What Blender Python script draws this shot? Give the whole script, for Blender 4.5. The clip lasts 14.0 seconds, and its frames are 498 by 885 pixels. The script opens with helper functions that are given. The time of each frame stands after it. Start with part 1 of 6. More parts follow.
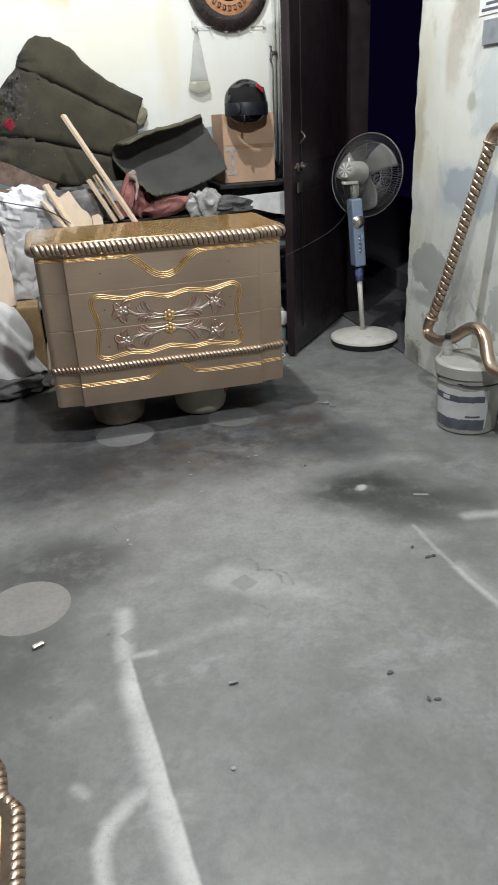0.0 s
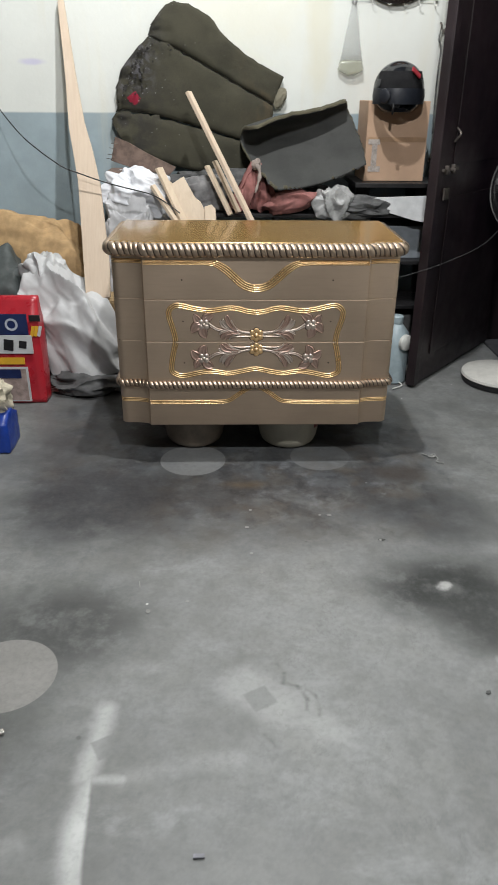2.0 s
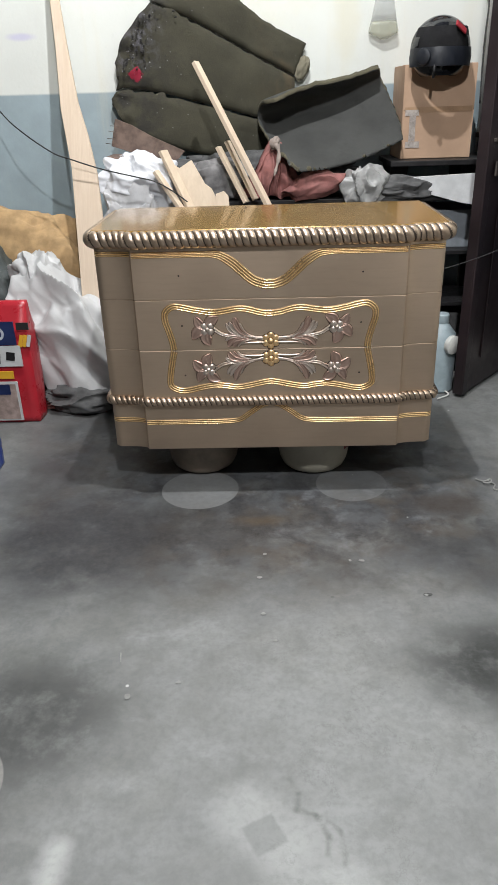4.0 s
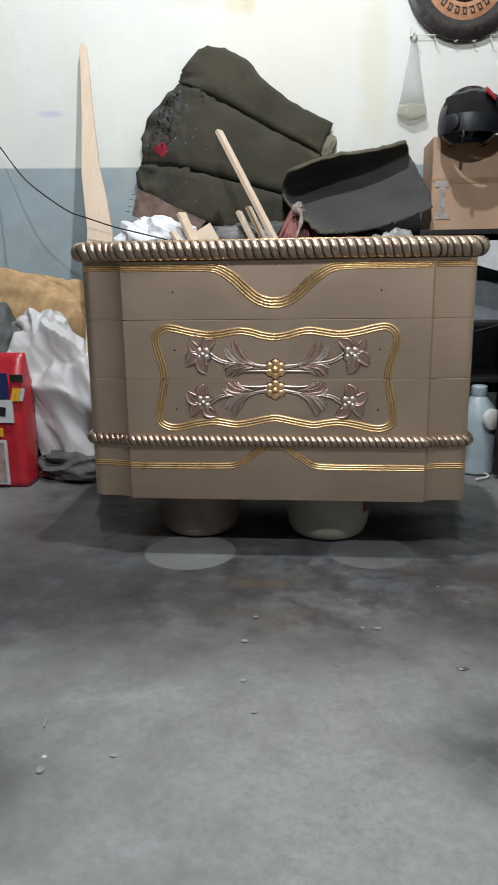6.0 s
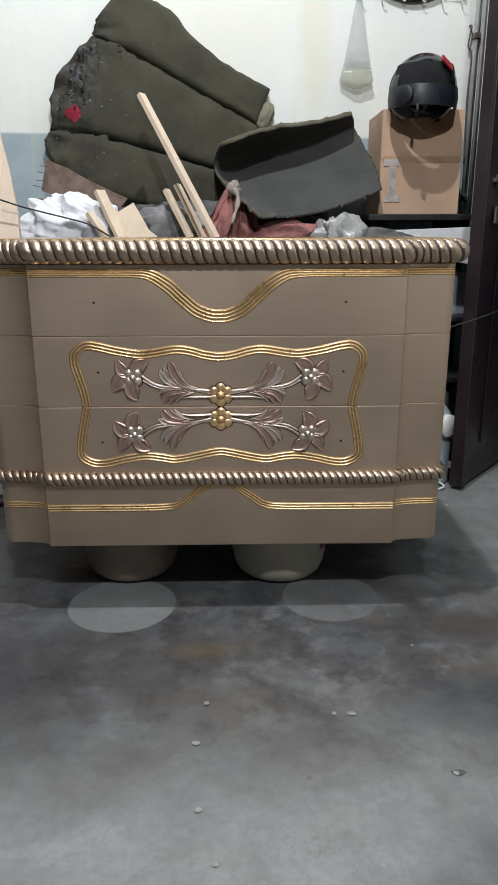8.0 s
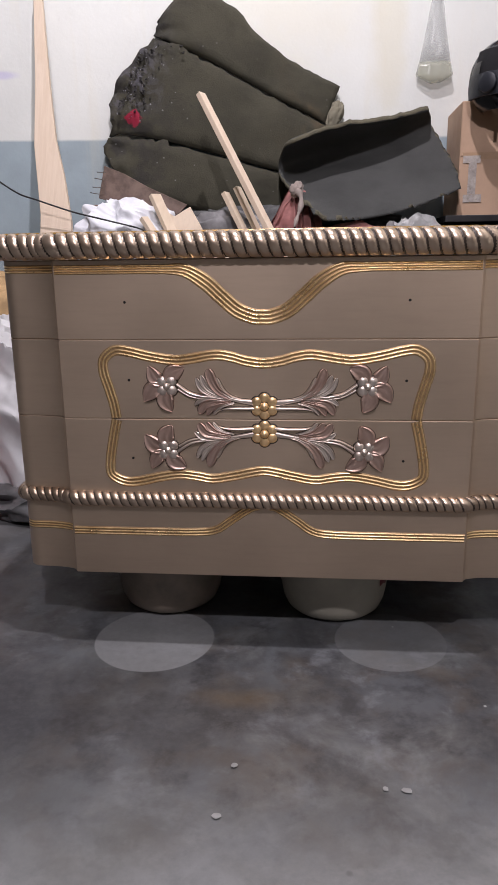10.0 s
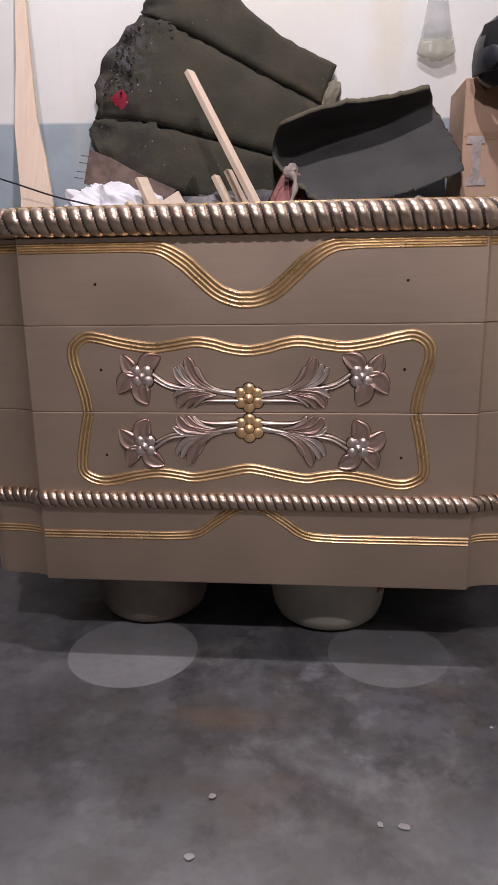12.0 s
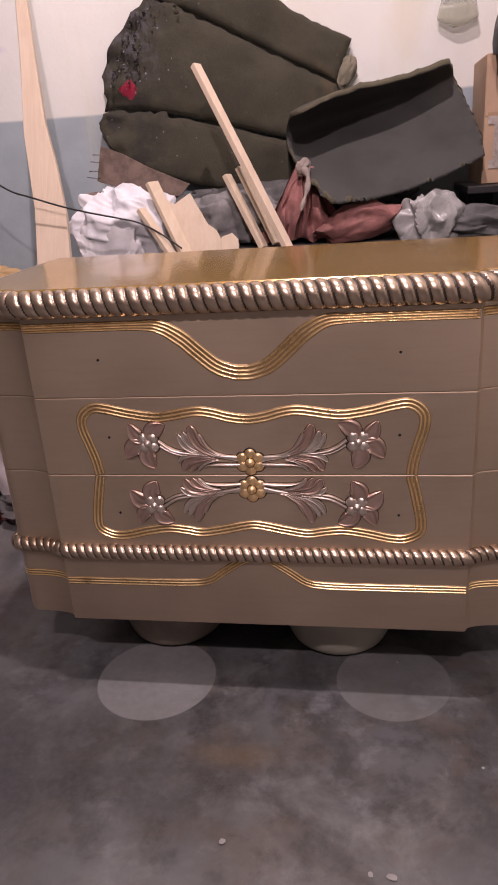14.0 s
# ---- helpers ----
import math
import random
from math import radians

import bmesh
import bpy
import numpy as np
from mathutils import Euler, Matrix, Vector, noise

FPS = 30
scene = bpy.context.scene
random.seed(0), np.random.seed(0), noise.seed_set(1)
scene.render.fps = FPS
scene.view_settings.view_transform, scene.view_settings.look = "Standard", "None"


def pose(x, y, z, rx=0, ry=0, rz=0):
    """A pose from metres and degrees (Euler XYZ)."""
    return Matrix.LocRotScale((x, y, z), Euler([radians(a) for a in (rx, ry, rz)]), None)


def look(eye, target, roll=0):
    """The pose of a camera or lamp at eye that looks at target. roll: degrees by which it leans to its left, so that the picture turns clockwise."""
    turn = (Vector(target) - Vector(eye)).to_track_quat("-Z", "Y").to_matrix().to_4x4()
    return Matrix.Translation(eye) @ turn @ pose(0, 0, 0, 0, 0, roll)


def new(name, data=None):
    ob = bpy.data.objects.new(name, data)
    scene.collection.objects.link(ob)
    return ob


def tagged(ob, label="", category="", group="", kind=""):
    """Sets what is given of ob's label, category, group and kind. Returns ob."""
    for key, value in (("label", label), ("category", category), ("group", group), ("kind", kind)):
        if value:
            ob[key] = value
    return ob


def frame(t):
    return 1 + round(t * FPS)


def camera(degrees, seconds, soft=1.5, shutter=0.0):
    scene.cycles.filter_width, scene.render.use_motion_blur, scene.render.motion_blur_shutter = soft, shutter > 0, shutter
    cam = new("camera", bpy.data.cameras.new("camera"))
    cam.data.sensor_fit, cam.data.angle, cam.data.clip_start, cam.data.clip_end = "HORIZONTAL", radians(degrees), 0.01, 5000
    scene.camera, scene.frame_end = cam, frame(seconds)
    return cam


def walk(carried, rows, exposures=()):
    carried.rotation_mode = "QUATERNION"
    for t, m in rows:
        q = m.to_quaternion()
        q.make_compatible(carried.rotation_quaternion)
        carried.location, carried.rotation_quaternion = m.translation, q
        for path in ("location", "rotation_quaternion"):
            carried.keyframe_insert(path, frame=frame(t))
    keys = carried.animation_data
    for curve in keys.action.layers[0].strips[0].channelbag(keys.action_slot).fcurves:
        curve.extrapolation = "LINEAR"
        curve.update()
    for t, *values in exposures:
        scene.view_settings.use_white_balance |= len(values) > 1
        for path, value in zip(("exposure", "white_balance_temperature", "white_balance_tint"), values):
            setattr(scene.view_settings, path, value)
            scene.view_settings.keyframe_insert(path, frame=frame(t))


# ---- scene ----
cam = camera(38.7, 14.0, 1.5, 0.35)
PATH = [
    (0, (0.2, -0.192, 1.362), (0.643, 1.568, 0.522), -2.8),
    (0.5, (0.249, -0.089, 1.369), (0.612, 1.689, 0.53), -1.2),
    (1, (0.298, 0.06, 1.384), (0.594, 1.858, 0.559), 0.4),
    (1.5, (0.396, 0.171, 1.37), (0.608, 1.958, 0.497), -0.5),
    (2, (0.55, 0.293, 1.397), (0.6, 2.087, 0.513), 0.5),
    (2.2, (0.605, 0.346, 1.374), (0.611, 2.15, 0.51), 0.7),
    (4.3, (0.652, 0.771, 1.257), (0.585, 2.565, 0.377), -1.9),
    (4.5, (0.659, 0.789, 1.268), (0.592, 2.553, 0.328), -2.2),
    (4.6, (0.669, 0.822, 1.255), (0.594, 2.599, 0.341), -3.5),
    (4.8, (0.701, 0.841, 1.21), (0.485, 2.637, 0.358), -3.2),
    (4.9, (0.721, 0.854, 1.186), (0.56, 2.674, 0.373), -0.0),
    (5, (0.738, 0.877, 1.158), (0.572, 2.7, 0.353), -0.4),
    (5.5, (0.771, 0.97, 0.909), (0.634, 2.904, 0.418), -0.9),
    (5.8, (0.771, 0.962, 0.836), (0.653, 2.898, 0.35), 1.0),
    (6, (0.759, 0.978, 0.82), (0.576, 2.913, 0.352), -0.8),
    (6.5, (0.763, 1.027, 0.813), (0.547, 2.957, 0.334), -2.5),
    (7, (0.739, 1.131, 0.838), (0.586, 3.069, 0.368), -1.0),
    (7.5, (0.705, 1.266, 0.871), (0.636, 3.189, 0.325), -0.8),
    (8, (0.684, 1.323, 0.922), (0.721, 3.24, 0.35), -0.1),
    (8.2, (0.698, 1.345, 0.927), (0.645, 3.273, 0.395), -0.0),
    (10.3, (0.754, 1.542, 0.851), (0.568, 3.468, 0.342), -0.8),
    (10.5, (0.753, 1.558, 0.855), (0.583, 3.481, 0.332), -0.3),
    (11, (0.762, 1.583, 0.842), (0.559, 3.513, 0.358), -0.7),
    (11.5, (0.772, 1.612, 0.829), (0.582, 3.542, 0.339), -0.3),
    (12, (0.781, 1.64, 0.816), (0.585, 3.563, 0.304), -1.0),
    (12.5, (0.806, 1.645, 0.812), (0.593, 3.567, 0.302), -0.8),
    (12.8, (0.838, 1.648, 0.888), (0.629, 3.536, 0.26), -0.5),
    (12.9, (0.847, 1.646, 0.901), (0.684, 3.548, 0.304), -1.6),
    (13, (0.849, 1.637, 0.914), (0.654, 3.546, 0.348), -2.3),
    (13.5, (0.854, 1.651, 1.022), (0.579, 3.533, 0.405), -3.2),
    (14, (0.873, 1.686, 1.1), (0.548, 3.519, 0.368), -4.1),
]
EXPOSURES = [
    (0.0, 0.08, 6500, 10), (2.0, 0.04, 6500, 10), (4.5, 0.26, 6450, 11), (5.0, 0.27, 6450, 11), (5.6, 0.05, 6350, 11), (6.5, -0.04, 6280, 10), (8.2, 0.02, 6250, 11),
    (10.3, -0.08, 6470, 26), (11.5, -0.15, 6480, 27), (12.4, -0.19, 6750, 32), (13.0, 0.06, 6850, 34), (13.5, -0.24, 6800, 32), (14.0, -0.18, 7400, 43),
]
walk(cam, [(t, look(eye, target, roll)) for t, eye, target, roll in PATH], EXPOSURES)

# ---- world, lamps ----
world = bpy.data.worlds.new("night")
scene.world = world
world.use_nodes = True
world.node_tree.nodes["Background"].inputs[0].default_value = (0.24, 0.12, 1.0, 1)
world.node_tree.nodes["Background"].inputs[1].default_value = 0.007


def bulb_light(name, at, watts, size, colour):
    lamp = bpy.data.lights.new(name, "POINT")
    lamp.energy, lamp.shadow_soft_size, lamp.color = watts, size, colour
    ob = new(name, lamp)
    ob.matrix_basis = pose(*at)
    return ob


LAMP_A = (0.66, 2.72, 3.50)
LAMP_B = (0.80, 0.75, 2.90)
WATTS_A, WATTS_B = 262, 236
bulb_light("bulb_light_over_chest", LAMP_A, WATTS_A, 0.035, (0.975, 0.99, 1.0))
bulb_light("bulb_light_mid_room", LAMP_B, WATTS_B, 0.05, (0.975, 0.99, 1.0))


# ---- small tools ----
def rnd(a, b):
    return random.uniform(a, b)


def lerp(a, b, t):
    return a + (b - a) * t


def smooth_line(points, n):
    """Catmull-Rom through the points, n steps a span."""
    pts = [Vector(p) for p in points]
    pts = [2 * pts[0] - pts[1]] + pts + [2 * pts[-1] - pts[-2]]
    out = []
    for i in range(1, len(pts) - 2):
        a, b, c, d = pts[i - 1:i + 3]
        for k in range(n):
            t = k / n
            out.append(0.5 * (2 * b + (c - a) * t + (2 * a - 5 * b + 4 * c - d) * t * t + (3 * b - a - 3 * c + d) * t ** 3))
    out.append(pts[-2])
    return out


def even(points, step):
    """The line walked in even steps."""
    pts = [Vector(p) for p in points]
    length = [0.0]
    for a, b in zip(pts, pts[1:]):
        length.append(length[-1] + (b - a).length)
    n = max(2, int(round(length[-1] / step)))
    out, i = [], 0
    for k in range(n + 1):
        s = length[-1] * k / n
        while i < len(pts) - 2 and length[i + 1] < s:
            i += 1
        span = max(1e-9, length[i + 1] - length[i])
        out.append(pts[i].lerp(pts[i + 1], (s - length[i]) / span))
    return out


def mesh_of(verts, faces, smooth=True):
    me = bpy.data.meshes.new("mesh")
    me.from_pydata([tuple(v) for v in verts], [], faces)
    me.validate()
    bm = bmesh.new()
    bm.from_mesh(me)
    bmesh.ops.recalc_face_normals(bm, faces=bm.faces)
    bm.to_mesh(me)
    bm.free()
    me.polygons.foreach_set("use_smooth", [smooth] * len(me.polygons))
    return me


def sharp(me, degrees=35):
    me.set_sharp_from_angle(angle=radians(degrees))
    return me


def thing(name, at, label, category, group="", kind=""):
    """An Empty at the base of a thing."""
    ob = new(name)
    ob.empty_display_size = 0.1
    ob.matrix_basis = pose(*at)
    return tagged(ob, label, category, group, kind)


def under(ob, parent):
    """Hangs ob, built in world places, under its thing or its part."""
    ob.parent = parent
    ob.matrix_parent_inverse = Matrix.Translation(-parent.location) if parent.type == "EMPTY" else Matrix()
    return ob


def part(name, me, material, parent=None, label="", category="", kind="", group=""):
    if isinstance(me, bmesh.types.BMesh):
        bm, me = me, bpy.data.meshes.new(name)
        bmesh.ops.recalc_face_normals(bm, faces=bm.faces)
        bm.to_mesh(me)
        bm.free()
    me.name = name
    if material is not None:
        me.materials.append(material)
    ob = new(name, me)
    tagged(ob, label, category, group, kind)
    return under(ob, parent) if parent is not None else ob


def boxes(*specs, bevel=0.003):
    """One mesh of bevelled boxes (x0, y0, z0, x1, y1, z1)."""
    bm = bmesh.new()
    for x0, y0, z0, x1, y1, z1 in specs:
        m = Matrix.Translation(((x0 + x1) / 2, (y0 + y1) / 2, (z0 + z1) / 2)) @ Matrix.Diagonal((x1 - x0, y1 - y0, z1 - z0, 1))
        bmesh.ops.create_cube(bm, size=1, matrix=m)
    if bevel:
        bmesh.ops.bevel(bm, geom=bm.edges[:], offset=bevel, segments=2, affect="EDGES", profile=0.6)
    me = bpy.data.meshes.new("box")
    bm.to_mesh(me)
    bm.free()
    return me


def turned(me, m):
    me.transform(m)
    return me


def beam(a, b, width, depth, bevel=0.002, roll=0.0):
    """A straight batten from a to b."""
    a, b = Vector(a), Vector(b)
    d = b - a
    me = boxes((-width / 2, -depth / 2, 0, width / 2, depth / 2, d.length), bevel=bevel)
    q = d.to_track_quat("Z", "Y").to_matrix().to_4x4()
    return turned(me, Matrix.Translation(a) @ q @ pose(0, 0, 0, 0, 0, roll))


def lathe(profile, centre=(0, 0, 0), n=48, close=False):
    """Turns (radius, height) pairs about z."""
    verts, faces = [], []
    for r, z in profile:
        for k in range(n):
            a = 2 * math.pi * k / n
            verts.append((centre[0] + r * math.cos(a), centre[1] + r * math.sin(a), centre[2] + z))
    m = len(profile)
    for i in range(m - 1 + (1 if close else 0)):
        j = (i + 1) % m
        for k in range(n):
            l = (k + 1) % n
            faces.append((i * n + k, i * n + l, j * n + l, j * n + k))
    if not close:
        faces.append(tuple(range(n)))
        faces.append(tuple((m - 1) * n + k for k in range(n)))
    return sharp(mesh_of(verts, faces), 40)


def tube(points, radius, n=10, caps=True):
    """A round tube; radius may be a number or a function of 0..1."""
    pts = [Vector(p) for p in points]
    verts, faces = [], []
    up = Vector((0, 0, 1))
    for i, p in enumerate(pts):
        t = (pts[min(i + 1, len(pts) - 1)] - pts[max(i - 1, 0)]).normalized()
        if abs(t.dot(up)) > 0.95:
            up = Vector((0, 1, 0)) if abs(t.y) < 0.9 else Vector((1, 0, 0))
        side = t.cross(up).normalized()
        up = side.cross(t).normalized()
        r = radius(i / (len(pts) - 1)) if callable(radius) else radius
        for k in range(n):
            a = 2 * math.pi * k / n
            verts.append(p + r * (math.cos(a) * side + math.sin(a) * up))
    for i in range(len(pts) - 1):
        for k in range(n):
            l = (k + 1) % n
            faces.append((i * n + k, i * n + l, (i + 1) * n + l, (i + 1) * n + k))
    if caps:
        faces += [tuple(range(n)), tuple((len(pts) - 1) * n + k for k in range(n))]
    return mesh_of(verts, faces)


def rope(points, radius, pitch, hand=1, flat=None, n=26, starts=1):
    """A carved rope moulding: slanting round strands, dark in the grooves between them."""
    pts = even(points, pitch / 16)
    flat = flat or Vector((0, 0, 1))
    verts, faces, tone, turns, s = [], [], [], [], 0.0
    for i, p in enumerate(pts):
        t = (pts[min(i + 1, len(pts) - 1)] - pts[max(i - 1, 0)]).normalized()
        side = t.cross(flat).normalized()
        up = side.cross(t).normalized()
        if i:
            s += (p - pts[i - 1]).length
        end = min(1.0, min(i, len(pts) - 1 - i) / 8)
        for k in range(n):
            a = 2 * math.pi * k / n
            f = (s / pitch + hand * starts * a / (2 * math.pi)) % 1.0
            r = radius * (0.76 + 0.24 * math.sqrt(max(0.0, 1 - abs(2 * f - 1) ** 2.4))) * math.sqrt(max(0.05, 1 - (1 - end) ** 2))
            verts.append(p + r * (math.cos(a) * side + math.sin(a) * up))
            turns.append(f)
    for i in range(len(pts) - 1):
        for k in range(n):
            l = (k + 1) % n
            faces.append((i * n + k, i * n + l, (i + 1) * n + l, (i + 1) * n + k))
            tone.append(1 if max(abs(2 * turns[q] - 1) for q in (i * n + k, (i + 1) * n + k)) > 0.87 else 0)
    faces += [tuple(range(n)), tuple((len(pts) - 1) * n + k for k in range(n))]
    me = mesh_of(verts, faces)
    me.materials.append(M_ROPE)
    me.materials.append(M_DARK_LINE)
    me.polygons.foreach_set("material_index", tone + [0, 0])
    return me


def slab(outline, thickness, axis_out, origin, u, v, bevel=0.0015):
    """A flat board with the outline (u, v pairs) in the plane origin + u, v."""
    o, u, v, w = Vector(origin), Vector(u), Vector(v), Vector(axis_out).normalized()
    bm = bmesh.new()
    ring = [bm.verts.new(o + u * a + v * b) for a, b in outline]
    f = bm.faces.new(ring)
    out = bmesh.ops.extrude_face_region(bm, geom=[f])
    bmesh.ops.translate(bm, vec=w * thickness, verts=[g for g in out["geom"] if isinstance(g, bmesh.types.BMVert)])
    bmesh.ops.recalc_face_normals(bm, faces=bm.faces)
    if bevel:
        bmesh.ops.bevel(bm, geom=bm.edges[:], offset=bevel, segments=1, affect="EDGES")
    me = bpy.data.meshes.new("slab")
    bm.to_mesh(me)
    bm.free()
    return me


def heap(centre, size, seed, crease=0.3, fine=0.12, scale=3.0, turn=(0, 0, 0), floor=None, level=5, power=1.0, draw=(1, 1, 1)):
    """A crumpled cloth or a stuffed sack: a ball pushed about by soft folds and sharp creases."""
    bm = bmesh.new()
    bmesh.ops.create_icosphere(bm, subdivisions=level, radius=1)
    off = Vector((seed * 7.31, seed * 3.17, seed * 1.93))
    m = pose(*centre, *turn)
    for vert in bm.verts:
        d = vert.co.normalized()
        boxy = Vector([math.copysign(abs(c) ** power, c) for c in d])
        q = Vector((d.x * draw[0], d.y * draw[1], d.z * draw[2])) * scale + off
        big = noise.noise(q * 0.6) * 0.9
        fold = 1 - abs(noise.noise(q + 0.6 * noise.noise_vector(q * 0.7))) * 2.2
        small = 1 - abs(noise.noise(q * 2.6 + off)) * 2.0
        r = 1 + crease * (0.55 * big + 0.45 * (fold - 0.5)) + fine * (small - 0.5)
        co = m @ Vector((boxy.x * size[0] * r, boxy.y * size[1] * r, boxy.z * size[2] * r))
        if floor is not None and co.z < floor:
            co.z = floor + 0.002 * noise.noise(q * 4)
        vert.co = co
    me = bpy.data.meshes.new("heap")
    bm.to_mesh(me)
    bm.free()
    me.polygons.foreach_set("use_smooth", [True] * len(me.polygons))
    return me


def ridge(q):
    return 1 - 2.4 * abs(noise.noise(q))


def crumple(centre, size, seed, scale=1.8, depth=0.35, fine=0.10, turn=(0, 0, 0), floor=None, level=5, draw=(1, 1, 1), power=1.0):
    """Crumpled cloth or film, or a creased sack: broad panels that meet in sharp folds."""
    bm = bmesh.new()
    bmesh.ops.create_icosphere(bm, subdivisions=level, radius=1)
    m = pose(*centre, *turn)
    off = Vector((seed * 2.7, seed * 1.3, seed * 0.9))
    for vert in bm.verts:
        d = vert.co.normalized()
        boxy = Vector([math.copysign(abs(c) ** power, c) for c in d])
        q = Vector((d.x * draw[0], d.y * draw[1], d.z * draw[2])) * scale + off
        q = q + 0.35 * noise.noise_vector(q * 0.8)
        near = noise.voronoi(q * 0.9)[0]
        r = 1 + depth * (0.75 * ridge(q) + 0.8 * (near[1] - near[0]) - 0.45 + 0.5 * noise.noise(q * 0.5))
        r += fine * ridge(q * 2.7 + off)
        r = max(0.3, r)
        co = m @ Vector((boxy.x * size[0] * r, boxy.y * size[1] * r, boxy.z * size[2] * r))
        if floor is not None and co.z < floor:
            co.z = floor
        vert.co = co
    me = bpy.data.meshes.new("crumple")
    bm.to_mesh(me)
    bm.free()
    me.polygons.foreach_set("use_smooth", [True] * len(me.polygons))
    return sharp(me, 50)


def drape(top, base, seed, folds=5, depth=0.03, bulge=0.03, thick=0.012, nu=72, nv=26):
    """A cloth hanging from a short top line down to a wide base line, in sharp pleats."""
    a0, a1, b0, b1 = Vector(top[0]), Vector(top[1]), Vector(base[0]), Vector(base[1])
    rows, verts, faces = [], [], []
    for i in range(nu + 1):
        u = i / nu
        for j in range(nv + 1):
            v = j / nv
            p = a0.lerp(a1, u).lerp(b0.lerp(b1, u), v)
            w = u * folds + 0.9 * noise.noise((u * 3, v * 2.2, seed)) + 0.5 * v * noise.noise((u * 2, 7, seed))
            pleat = abs((w % 1.0) * 2 - 1) - 0.5 + 0.35 * noise.noise((u * 9, v * 6, seed + 3))
            grow = min(1.0, 0.25 + v * 1.2)
            p = p + Vector((0.25 * depth * pleat * grow, -depth * pleat * grow - bulge * math.sin(math.pi * u) * math.sin(math.pi * min(1, v * 0.9 + 0.05)), 0.3 * depth * noise.noise((u * 6, v * 5, seed + 9)) - (0.02 * noise.noise((u * 7, 1, seed)) if j == nv else 0)))
            rows.append(p)
    w_, per = nv + 1, len(rows)
    for side in (0, 1):
        verts += [p + Vector((0, thick * side, -0.2 * thick * side)) for p in rows]
    for side in (0, 1):
        for i in range(nu):
            for j in range(nv):
                k = side * per + i * w_ + j
                faces.append((k, k + 1, k + w_ + 1, k + w_))
    rim = [i * w_ for i in range(nu + 1)] + [nu * w_ + j for j in range(1, w_)] + [i * w_ + nv for i in range(nu - 1, -1, -1)] + [j for j in range(nv - 1, 0, -1)]
    for a, b in zip(rim, rim[1:] + rim[:1]):
        faces.append((a, b, per + b, per + a))
    return sharp(mesh_of(verts, faces), 55)


def bars(parent, material, rows, name="print_bar"):
    """Flat bars for print that cannot be read: boxes a millimetre proud."""
    for spec in rows:
        part(name, boxes(spec, bevel=0), material, parent)


